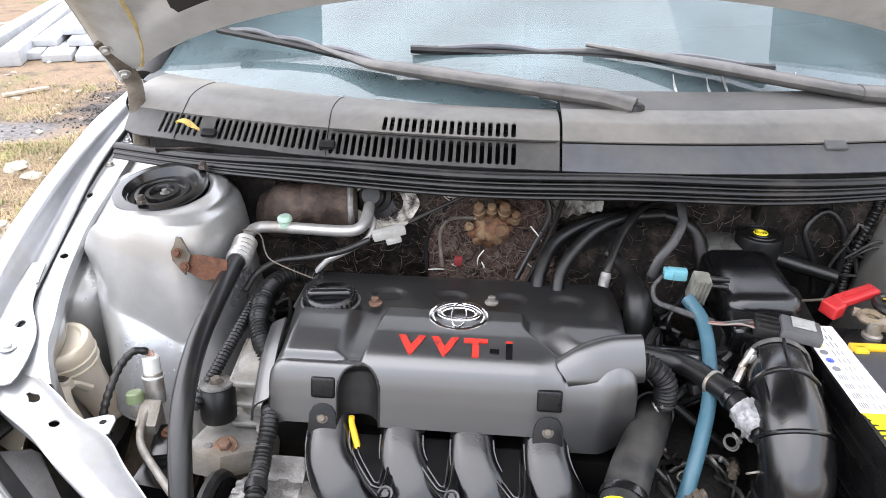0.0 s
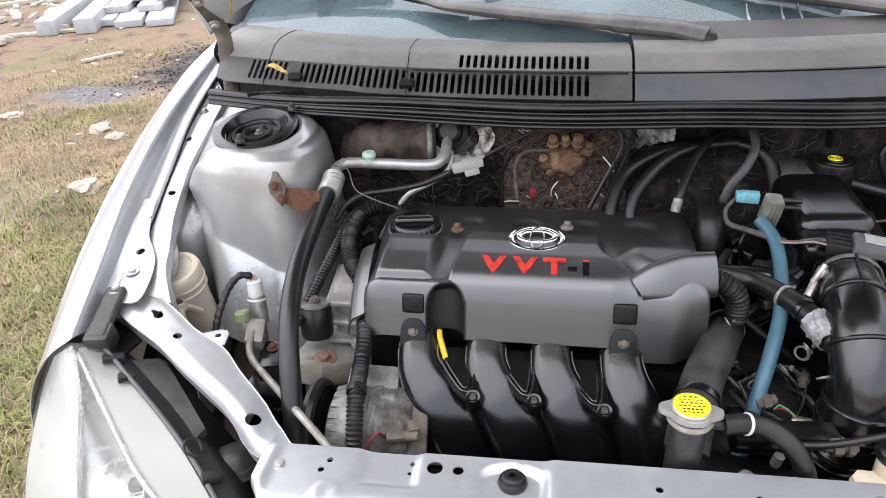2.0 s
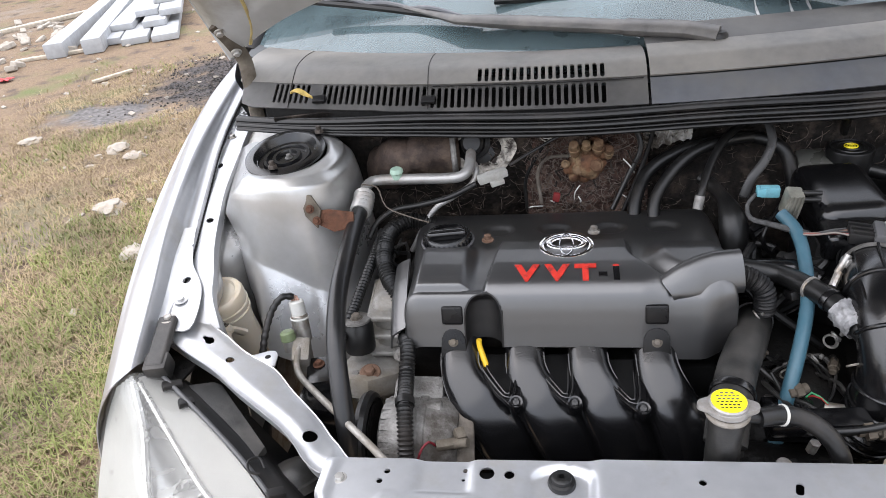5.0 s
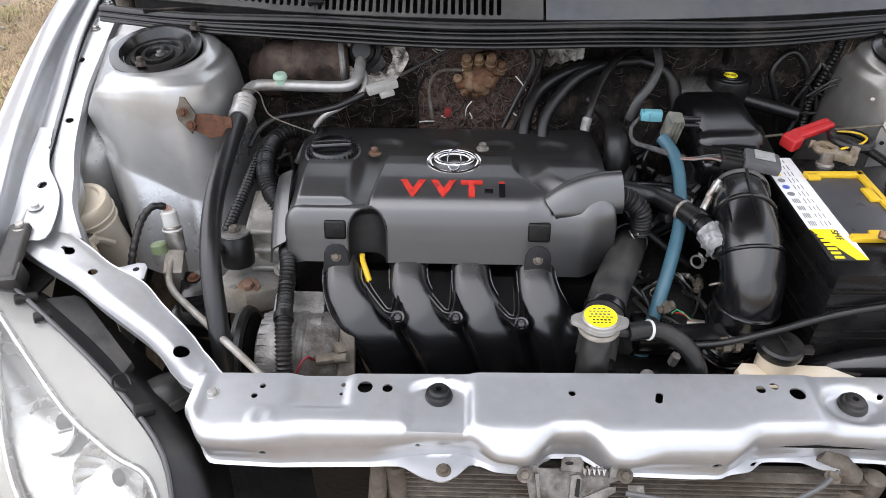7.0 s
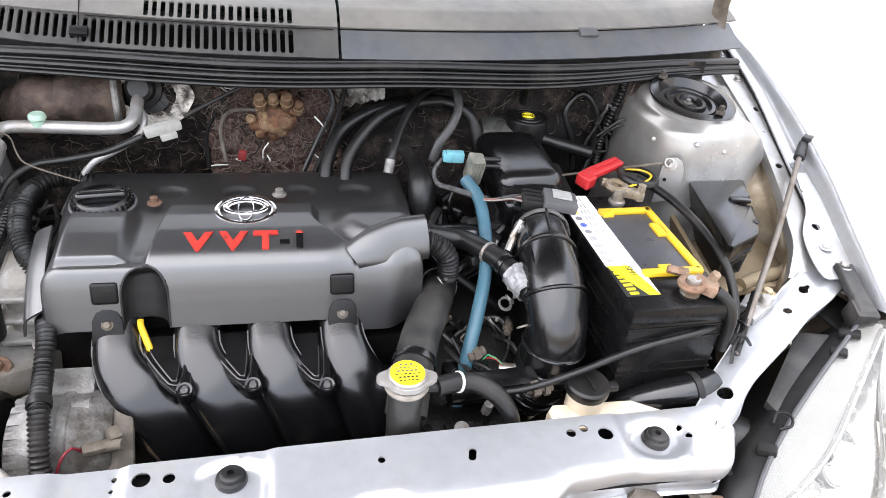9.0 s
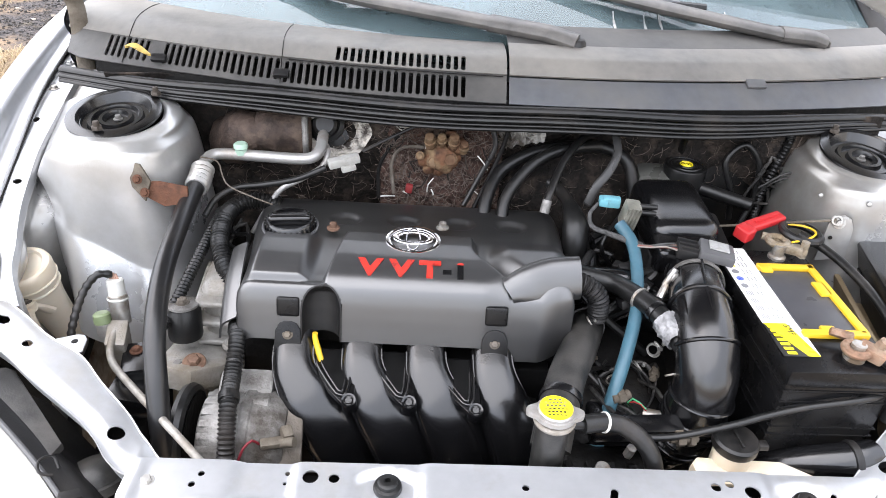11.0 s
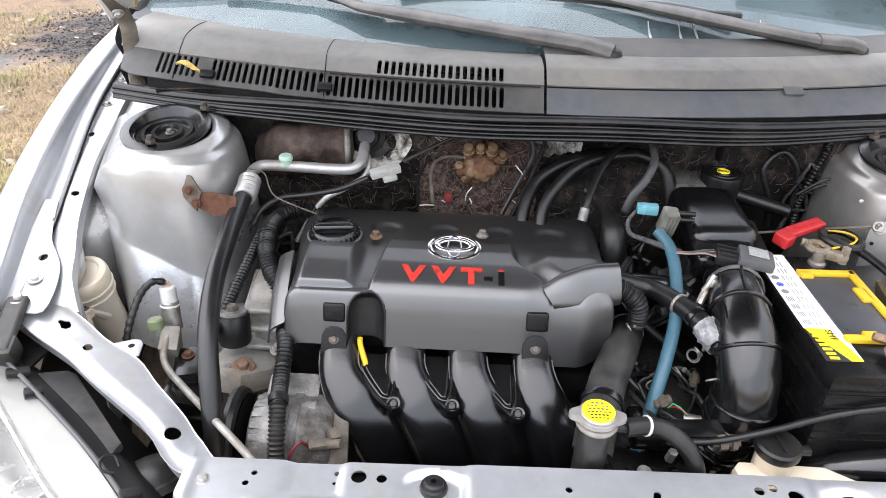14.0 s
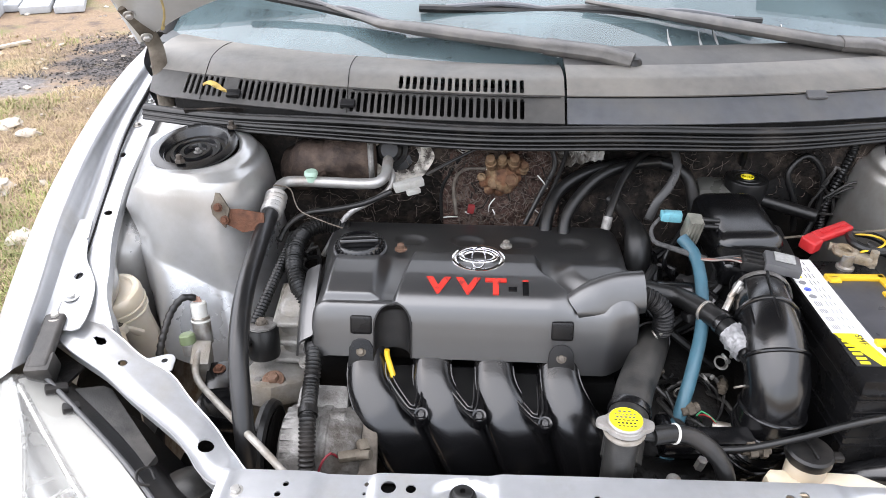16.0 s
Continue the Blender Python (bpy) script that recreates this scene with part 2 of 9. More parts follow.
GLASS = clear_material("windshield_glass", (0.34, 0.44, 0.44), (0.47, 0.66, 0.71), 0.145, 5.0, 0.012, 1.62)
LENS = clear_material("hazy_lens", (0.93, 0.93, 0.90), (0.74, 0.73, 0.70), 0.10, 9.0, 0.05, 1.36)


def ground_material():
    m = bpy.data.materials.new("dry_grass_dirt")
    m.use_nodes = True
    n, l = m.node_tree.nodes, m.node_tree.links
    p = n["Principled BSDF"]
    p.inputs["Roughness"].default_value = 0.95
    tc = n.new("ShaderNodeTexCoord")

    def noise_tex(scale, detail=6):
        t = n.new("ShaderNodeTexNoise")
        t.inputs["Scale"].default_value, t.inputs["Detail"].default_value = scale, detail
        l.new(tc.outputs["Object"], t.inputs["Vector"])
        return t.outputs["Fac"]

    def mix(f, a, b, lo, hi):
        r = n.new("ShaderNodeMapRange")
        r.inputs["From Min"].default_value, r.inputs["From Max"].default_value = lo, hi
        l.new(f, r.inputs["Value"])
        x = n.new("ShaderNodeMix")
        x.data_type = 'RGBA'
        l.new(r.outputs[0], x.inputs[0])
        for sock, v in ((6, a), (7, b)):
            if isinstance(v, tuple):
                x.inputs[sock].default_value = (*v, 1)
            else:
                l.new(v, x.inputs[sock])
        return x.outputs[2]
    dirt = mix(noise_tex(40), (0.125, 0.080, 0.050), (0.225, 0.155, 0.105), 0.3, 0.7)
    straw = mix(noise_tex(90), dirt, (0.26, 0.185, 0.105), 0.45, 0.65)
    green = mix(noise_tex(1.6), straw, (0.12, 0.14, 0.045), 0.56, 0.70)
    pale = mix(noise_tex(0.9), green, (0.23, 0.19, 0.15), 0.56, 0.70)
    trodden = mix(noise_tex(5.0, 10), pale, (0.105, 0.074, 0.054), 0.54, 0.66)

    def stain(under, colour, cx, cy, rx, ry):
        """A ragged burnt stain on the ground round (cx, cy)."""
        off, size, length, warp, add = n.new("ShaderNodeVectorMath"), n.new("ShaderNodeVectorMath"), n.new("ShaderNodeVectorMath"), n.new("ShaderNodeMath"), n.new("ShaderNodeMath")
        off.operation, size.operation, length.operation, warp.operation, add.operation = 'SUBTRACT', 'MULTIPLY', 'LENGTH', 'MULTIPLY_ADD', 'ADD'
        l.new(tc.outputs["Object"], off.inputs[0])
        off.inputs[1].default_value = (cx, cy, 0)
        l.new(off.outputs[0], size.inputs[0])
        size.inputs[1].default_value = (1 / rx, 1 / ry, 0)
        l.new(size.outputs[0], length.inputs[0])
        l.new(noise_tex(4.5, 10), warp.inputs[0])
        warp.inputs[1].default_value, warp.inputs[2].default_value = 2.6, -1.3
        l.new(length.outputs["Value"], add.inputs[0])
        l.new(warp.outputs[0], add.inputs[1])
        return mix(add.outputs[0], colour, under, 0.55, 1.25)
    grey = stain(trodden, mix(noise_tex(30), (0.085, 0.078, 0.074), (0.185, 0.172, 0.165), 0.35, 0.65), -3.05, 3.58, 0.42, 0.26)
    burnt = stain(grey, mix(noise_tex(55), (0.022, 0.020, 0.021), (0.12, 0.098, 0.088), 0.40, 0.72), -2.62, 4.35, 0.50, 0.72)
    l.new(burnt, p.inputs["Base Color"])
    b = n.new("ShaderNodeBump")
    b.inputs["Strength"].default_value, b.inputs["Distance"].default_value = 0.8, 0.02
    l.new(noise_tex(60), b.inputs["Height"])
    l.new(b.outputs[0], p.inputs["Normal"])
    return m


GROUND = ground_material()
GRASS_GREEN = mat("grass_green", (0.215, 0.235, 0.078), 0.8, 0, 0.4, 3)
GRASS_DRY = mat("grass_dry", (0.35, 0.268, 0.16), 0.85, 0, 0.35, 3)
STONE = mat("pale_stone", (0.36, 0.32, 0.27), 0.9, 0, 0.2, 30, 0.4, 60)
ASH = mat("charcoal_ash", (0.035, 0.033, 0.031), 0.95, 0, 0.6, 60, 0.8, 60, (0.16, 0.135, 0.115), 12, 0.56, 0.1)
CONCRETE = mat("pale_concrete", (0.43, 0.375, 0.30), 0.85, 0, 0.08, 20, 0.2, 120, (0.42, 0.36, 0.28), 1.5, 0.55, 0.2)
WALL_PAINT = mat("white_wall_paint", (0.66, 0.63, 0.58), 0.8, 0, 0.04, 10, 0.1, 150, (0.70, 0.66, 0.58), 1.2, 0.6, 0.2)
SLAB = mat("white_concrete_post", (0.39, 0.40, 0.41), 0.8, 0, 0.12, 20, 0.2, 120, (0.33, 0.33, 0.325), 4, 0.6, 0.15)
WOOD = mat("weathered_wood", (0.46, 0.40, 0.32), 0.85, 0, 0.25, 30, 0.3, 90)


# ---------- mesh helpers ----------
def part(name, bm, material, parent=None, label="", smooth=True, sharp=38):
    """Links a bmesh as one mesh object under a thing or part."""
    bmesh.ops.recalc_face_normals(bm, faces=bm.faces)
    me = bpy.data.meshes.new(name)
    bm.to_mesh(me)
    bm.free()
    me.materials.append(material)
    if smooth:
        me.polygons.foreach_set("use_smooth", [True] * len(me.polygons))
        me.set_sharp_from_angle(angle=radians(sharp))
    ob = new(name, me)
    if parent:
        ob.parent = parent
        ob.matrix_parent_inverse = world_of(parent).inverted()
    if label:
        tagged(ob, label)
    return ob


def world_of(ob):
    m = ob.matrix_parent_inverse @ ob.matrix_basis if ob.parent else ob.matrix_basis
    return world_of(ob.parent) @ m if ob.parent else m


def thing(name, at, label, category, group="", kind=""):
    ob = new(name)
    ob.location = at
    ob.empty_display_size = 0.02
    return tagged(ob, label, category, group, kind)


def B():
    return bmesh.new()


def spline(pts, step=0.01):
    """Catmull-Rom points through pts."""
    p = [Vector(q) for q in pts]
    p = [p[0] * 2 - p[1], *p, p[-1] * 2 - p[-2]]
    out = []
    for i in range(1, len(p) - 2):
        n = max(2, int((p[i + 1] - p[i]).length / step))
        for k in range(n):
            t = k / n
            a, b, c, d = p[i - 1], p[i], p[i + 1], p[i + 2]
            out.append(0.5 * ((2 * b) + (c - a) * t + (2 * a - 5 * b + 4 * c - d) * t * t + (3 * b - a - 3 * c + d) * t ** 3))
    out.append(p[-2])
    return out


def sweep(bm, pts, r, n=12, step=0.01, rib=0.0, pitch=0.006, flat=1.0, raw=False, caps=True, square=1.0):
    """A tube of radius r (a number or a function of 0..1) along a smooth path; rib: depth of corrugation."""
    path = [Vector(q) for q in pts] if raw else spline(pts, min(step, pitch / 4) if rib else step)
    d = 0.0
    rings = []
    up = None
    total = sum((path[i + 1] - path[i]).length for i in range(len(path) - 1))
    for i, q in enumerate(path):
        tan = (path[min(i + 1, len(path) - 1)] - path[max(i - 1, 0)]).normalized()
        if up is None:
            up = tan.orthogonal().normalized() if abs(tan.z) > 0.9 else Vector((0, 0, 1))
        side = tan.cross(up).normalized()
        up = side.cross(tan).normalized()
        rad = r(d / total) if callable(r) else r
        if rib:
            rad += rib * (0.5 - 0.5 * math.cos(2 * math.pi * d / pitch)) - rib * 0.5
        rings.append([bm.verts.new(q + side * rad * math.copysign(abs(math.cos(a)) ** square, math.cos(a)) + up * rad * flat * math.copysign(abs(math.sin(a)) ** square, math.sin(a)))
                      for a in (2 * math.pi * k / n for k in range(n))])
        if i + 1 < len(path):
            d += (path[i + 1] - q).length
    for a, b in zip(rings, rings[1:]):
        for k in range(n):
            bm.faces.new((a[k], a[(k + 1) % n], b[(k + 1) % n], b[k]))
    if caps:
        bm.faces.new(rings[0][::-1])
        bm.faces.new(rings[-1])
    return bm


def rbox(bm, c, s, bev=0.004, rot=(0, 0, 0), segs=2):
    """A box of size s at c with rounded edges, turned by rot degrees."""
    g = bmesh.ops.create_cube(bm, size=1.0, matrix=Matrix.Diagonal((*s, 1)))
    vs = g["verts"]
    if bev:
        es = list({e for v in vs for e in v.link_edges})
        r = bmesh.ops.bevel(bm, geom=es, offset=min(bev, min(s) * 0.45), segments=segs, affect='EDGES', profile=0.6)
        vs = list({v for f in r["faces"] for v in f.verts} | {v for v in vs if v.is_valid})
    bmesh.ops.transform(bm, verts=vs, matrix=pose(*c, *rot))
    return bm


def cyl(bm, p0, p1, r0, r1=None, n=24, bev=0.0):
    p0, p1 = Vector(p0), Vector(p1)
    ax = p1 - p0
    h = ax.length
    prof = [(0, 0), (r0, 0), (r0 if r1 is None else r1, h), (0, h)]
    if bev:
        r1 = r0 if r1 is None else r1
        prof = [(0, 0), (r0 - bev, 0), (r0, bev), (r1, h - bev), (r1 - bev, h), (0, h)]
    return lathe(bm, prof, Matrix.Translation(p0) @ ax.to_track_quat("Z", "Y").to_matrix().to_4x4(), n)


def lathe(bm, prof, m=None, n=32):
    """A turned body from (radius, height) pairs."""
    m = m or Matrix()
    rings = []
    for r, z in prof:
        if r < 1e-6:
            rings.append([bm.verts.new(m @ Vector((0, 0, z)))])
        else:
            rings.append([bm.verts.new(m @ Vector((r * math.cos(2 * math.pi * k / n), r * math.sin(2 * math.pi * k / n), z))) for k in range(n)])
    for a, b in zip(rings, rings[1:]):
        for k in range(n):
            j = (k + 1) % n
            if len(a) == 1 and len(b) == 1:
                continue
            if len(a) == 1:
                bm.faces.new((a[0], b[k], b[j]))
            elif len(b) == 1:
                bm.faces.new((a[k], a[j], b[0]))
            else:
                bm.faces.new((a[k], a[j], b[j], b[k]))
    return bm


def torus(bm, c, R, r, axis=(0, 0, 1), n=32, k=10, sx=1.0):
    m = Matrix.Translation(c) @ Vector(axis).to_track_quat("Z", "Y").to_matrix().to_4x4()
    rings = []
    for i in range(n):
        a = 2 * math.pi * i / n
        rings.append([bm.verts.new(m @ Vector(((R + r * math.cos(b)) * math.cos(a) * sx, (R + r * math.cos(b)) * math.sin(a), r * math.sin(b))))
                      for b in (2 * math.pi * j / k for j in range(k))])
    for i in range(n):
        a, b = rings[i], rings[(i + 1) % n]
        for j in range(k):
            bm.faces.new((a[j], b[j], b[(j + 1) % k], a[(j + 1) % k]))
    return bm


def prism(bm, outline, m, h, bev=0.0):
    """A plate: a closed 2D outline raised by h, in the pose m."""
    f = bm.faces.new([bm.verts.new((x, y, 0)) for x, y in outline])
    g = bmesh.ops.extrude_face_region(bm, geom=[f])
    top = [v for v in g["geom"] if isinstance(v, bmesh.types.BMVert)]
    bmesh.ops.translate(bm, verts=top, vec=(0, 0, h))
    vs = list(f.verts) + top
    if bev:
        es = [e for e in {e for v in top for e in v.link_edges} if all(v in top for v in e.verts)]
        r = bmesh.ops.bevel(bm, geom=es, offset=bev, segments=2, affect='EDGES', profile=0.6)
        vs = list({v for v in vs if v.is_valid} | {v for q in r["faces"] for v in q.verts})
    bmesh.ops.transform(bm, verts=vs, matrix=m)
    return bm


def surf(bm, nu, nv, fn, thick=0.0):
    """A sheet of nu x nv cells, fn(u, v) in 0..1 giving places."""
    vs = [[bm.verts.new(fn(i / nu, j / nv)) for j in range(nv + 1)] for i in range(nu + 1)]
    fs = [bm.faces.new((vs[i][j], vs[i + 1][j], vs[i + 1][j + 1], vs[i][j + 1])) for i in range(nu) for j in range(nv)]
    if thick:
        thicken(bm, fs, thick)
    return bm


def thicken(bm, fs, thick):
    bm.normal_update()
    vs = list({v for f in fs for v in f.verts})
    other = {v: bm.verts.new(v.co - v.normal * thick) for v in vs}
    rim = [e for e in {e for f in fs for e in f.edges} if len(e.link_faces) == 1]
    for f in fs:
        bm.faces.new([other[v] for v in reversed(f.verts)])
    for e in rim:
        lp = e.link_loops[0]
        a, b = lp.vert, lp.link_loop_next.vert
        bm.faces.new((b, a, other[a], other[b]))


def inside(x, y, poly):
    c = False
    for (x0, y0), (x1, y1) in zip(poly, poly[1:] + poly[:1]):
        if (y0 > y) != (y1 > y) and x < (x1 - x0) * (y - y0) / (y1 - y0) + x0:
            c = not c
    return c


def circle(x, y, r, n=16, sy=1.0):
    return [(x + r * math.cos(2 * math.pi * k / n), y + r * sy * math.sin(2 * math.pi * k / n)) for k in range(n)]


def slot(x, y, w, h):
    """A tall rounded slot."""
    c = w * 0.3
    return [(x - w / 2, y - h / 2 + c), (x - w / 2 + c, y - h / 2), (x + w / 2 - c, y - h / 2), (x + w / 2, y - h / 2 + c),
            (x + w / 2, y + h / 2 - c), (x + w / 2 - c, y + h / 2), (x - w / 2 + c, y + h / 2), (x - w / 2, y + h / 2 - c)]


def sheet(bm, outline, holes, step, fn, thick=0.002):
    """Sheet metal or moulding: a flat outline with holes, cut into small faces and laid onto the surface fn(a, b)."""
    from mathutils.geometry import delaunay_2d_cdt
    dense = []
    for (x0, y0), (x1, y1) in zip(outline, outline[1:] + outline[:1]):
        n = max(1, int(math.hypot(x1 - x0, y1 - y0) / step))
        dense += [(x0 + (x1 - x0) * k / n, y0 + (y1 - y0) * k / n) for k in range(n)]
    loops = [dense, *holes]
    verts, edges = [], []
    for lp in loops:
        s = len(verts)
        verts += [Vector(q) for q in lp]
        edges += [(s + k, s + (k + 1) % len(lp)) for k in range(len(lp))]
    xs, ys = [q[0] for q in dense], [q[1] for q in dense]
    boxes = [(min(q[0] for q in h) - step * 0.2, max(q[0] for q in h) + step * 0.2, min(q[1] for q in h) - step * 0.2, max(q[1] for q in h) + step * 0.2) for h in holes]
    x = min(xs) + step * 0.5
    while x < max(xs):
        y = min(ys) + step * 0.5
        while y < max(ys):
            if inside(x, y, dense) and not any(b[0] < x < b[1] and b[2] < y < b[3] for b in boxes):
                verts.append(Vector((x, y)))
            y += step
        x += step
    vo, _, fo, *_ = delaunay_2d_cdt(verts, edges, [], 0, 1e-6)
    bv = [bm.verts.new(fn(v.x, v.y)) for v in vo]
    fs = []
    for f in fo:
        cx, cy = sum(vo[i].x for i in f) / len(f), sum(vo[i].y for i in f) / len(f)
        if inside(cx, cy, dense) and not any(b[0] <= cx <= b[1] and b[2] <= cy <= b[3] and inside(cx, cy, h) for b, h in zip(boxes, holes)):
            fs.append(bm.faces.new([bv[i] for i in f]))
    for v in bv:
        if not v.link_faces:
            bm.verts.remove(v)
    if thick:
        thicken(bm, fs, thick)
    return bm


def loft(rows, linear=False):
    """A surface through rows of control points: S(u, v), u along a row, v across the rows."""
    rows = [[Vector(q) for q in r] for r in rows]

    def at(seq, t, lin):
        n = len(seq) - 1
        i = min(int(t * n), n - 1)
        f = t * n - i
        b, c = seq[i], seq[i + 1]
        if lin:
            return b.lerp(c, f)
        a = seq[i - 1] if i else b * 2 - c
        d = seq[i + 2] if i + 2 <= n else c * 2 - b
        return 0.5 * ((2 * b) + (c - a) * f + (2 * a - 5 * b + 4 * c - d) * f * f + (3 * b - a - 3 * c + d) * f ** 3)
    return lambda u, v: at([at(r, u, False) for r in rows], v, linear)


def sstep(a, b, x):
    t = min(1, max(0, (x - a) / (b - a)))
    return t * t * (3 - 2 * t)


def bolt(name, at, r, h, material, parent=None, axis=(0, 0, 1), flange=1.5, label=""):
    """A hexagon head on a flange."""
    bm = B()
    a = Vector(axis).normalized()
    p = Vector(at)
    cyl(bm, p, p + a * h * 0.35, r * flange, r * flange, 18, h * 0.08)
    cyl(bm, p + a * h * 0.3, p + a * h, r, r * 0.95, 6, h * 0.1)
    return part(name, bm, material, parent, label)


def face_up(ob):
    """Turn a pane's faces so that they look outwards, to the sky."""
    if sum(f.normal.z for f in ob.data.polygons) < 0:
        ob.data.flip_normals()
    return ob


def mirror_bm(bm):
    for v in bm.verts:
        v.co.x = -v.co.x
    return bm


# ---------- ground and distance ----------
def ground_z(x, y):
    return 0.012 * noise.noise(Vector((x * 1.3, y * 1.3, 0))) + 0.006 * noise.noise(Vector((x * 6, y * 6, 3)))


def build_ground():
    def warp(t, near, far):
        s = (t - 0.5) * 2
        return near * s + (far - near) * s ** 5
    bm = B()
    surf(bm, 150, 150, lambda u, v: (lambda x, y: Vector((x, y, ground_z(x, y) if abs(x) < 12 and abs(y) < 14 else 0)))(warp(u, 9, 900) - 1.0, warp(v, 9, 900) + 2.0))
    tagged(part("ground", bm, GROUND), "dry trampled grass and bare brown earth", "ground", kind="structure")


build_ground()


# ---------- car body ----------
car = thing("car", (0, 1.2, 0), "silver hatchback car with its bonnet raised over the engine bay", "car")

SLAM_Z = 0.672


def along(table, x):
    """The value at x of a broken line through (x, value) pairs."""
    for (xa, va), (xb, vb) in zip(table, table[1:]):
        if x <= xb:
            return va + (vb - va) * max(0.0, (x - xa) / (xb - xa))
    return table[-1][1]


# front edge of the member's top, foot of its front wall and rim of the lower flange
BEND = [(-0.402, 0.039), (-0.337, 0.038), (-0.299, 0.043), (-0.275, 0.049), (-0.161, 0.050), (-0.097, 0.050), (-0.066, 0.027), (-0.036, 0.025), (-0.008, 0.052),
        (0.031, 0.054), (0.053, 0.027), (0.073, 0.026), (0.105, 0.036), (0.180, 0.039), (0.206, 0.057), (0.275, 0.061), (0.385, 0.058), (0.415, 0.066)]
FOOT = [(-0.402, 0.038), (-0.306, 0.035), (-0.201, 0.040), (-0.158, 0.049), (-0.096, 0.053), (-0.068, 0.040), (-0.030, 0.036), (-0.006, 0.058), (0.030, 0.058),
        (0.055, 0.037), (0.090, 0.036), (0.175, 0.035), (0.208, 0.057), (0.281, 0.063), (0.391, 0.056), (0.415, 0.062)]
RIM = [(-0.402, 0.033), (-0.304, 0.030), (-0.168, 0.035), (-0.145, 0.021), (-0.122, 0.015), (-0.105, 0.026), (-0.091, 0.044), (-0.068, 0.032), (-0.040, 0.030), (-0.008, 0.052), (0.030, 0.052),
       (0.055, 0.032), (0.149, 0.030), (0.211, 0.041), (0.224, 0.055), (0.271, 0.055), (0.286, 0.044), (0.305, 0.043), (0.319, 0.055), (0.415, 0.055)]


def soft(table, x):
    return sum(along(table, x + d) for d in (-0.005, -0.0025, 0, 0.0025, 0.005)) / 5


def slam_point(x, s):
    """The top cross member: s runs from the back lip over the top, down the front wall and out along the lower flange."""
    mid = sstep(-0.100, -0.085, x) * (1 - sstep(0.272, 0.292, x))
    back = 0.128 + 0.02 * x - 0.002 * mid
    turn = 0.034 * (sstep(0.378, 0.420, x) ** 2 + sstep(-0.364, -0.406, x) ** 2)
    front, foot, rim = soft(BEND, x) + turn, soft(FOOT, x) + turn + 0.011, soft(RIM, x) + turn + 0.011
    zt = SLAM_Z + 0.0055 * mid
    rear_tray = 0.0045 * sstep(-0.300, -0.280, x) * (1 - sstep(-0.236, -0.222, x))
    if s < 0.12:
        return Vector((x, back + 0.001, zt - rear_tray - 0.014 * (1 - s / 0.12)))
    if s < 0.55:
        k = (s - 0.12) / 0.43
        y = back + (0.056 - back) * k
        if y < 0.075:
            y = 0.075 + (front - 0.075) * (0.075 - y) / 0.019
        y += (back + (front - back) * k - y) * (sstep(0.365, 0.385, x) + sstep(-0.352, -0.372, x))
        dent = 0.0
        for bx in (-0.129, 0.319):
            d = math.hypot(x - bx, (y - 0.100) * (1.75 if y > 0.1 else 1.25))
            dent += 0.0065 * (1 - sstep(0.027, 0.040, d)) if y >= 0.1 or bx > 0 else 0.0065 * (1 - sstep(0.027, 0.040, abs(x - bx))) * sstep(0.050, 0.062, y)
        # embossed rings
        for bx, by in ((-0.317, 0.062), (0.342, 0.074)):
            d = math.hypot(x - bx, y - by)
            dent -= 0.0016 * math.exp(-((d - 0.0105) / 0.0035) ** 2)
        # pressed tray at the back
        tray = 0.0045 * sstep(0.074, 0.081, y) * sstep(-0.300, -0.280, x) * (1 - sstep(-0.236, -0.222, x - 0.3 * max(0, 0.085 - y)))
        rounding = 0.005 * sstep(0.85, 1.0, k) ** 2 + 0.010 * sstep(0.050, 0.026, y) * mid
        # raised rib at the ends
        rib = 0.003 * (math.exp(-((x + 0.392) / 0.006) ** 2))
        return Vector((x, y, zt - dent - tray - rounding + rib))
    zt -= 0.005 + 0.010 * sstep(0.050, 0.026, front) * mid
    zlow = 0.617 - 0.002 * mid
    if s < 0.82:
        k = (s - 0.55) / 0.27
        return Vector((x, front + (foot - front) * k - 0.0025 * math.sin(math.pi * min(1, k * 1.6)) , zt + (zlow - zt) * k))
    k = (s - 0.82) / 0.18
    return Vector((x, foot + (min(rim, foot - 0.004) - foot) * k, zlow - 0.003 * k))


def top_s(x, y):
    """The s of a place on the member's top."""
    back = 0.128 + 0.02 * x
    return 0.12 + 0.43 * (back - max(y, 0.075)) / (back - 0.056)


def slam_hole(x, y, r, n=16):
    return [(px, top_s(px, py)) for px, py in circle(x, y, r, n)]


# s is stretched to metres for even faces
SK = 0.17


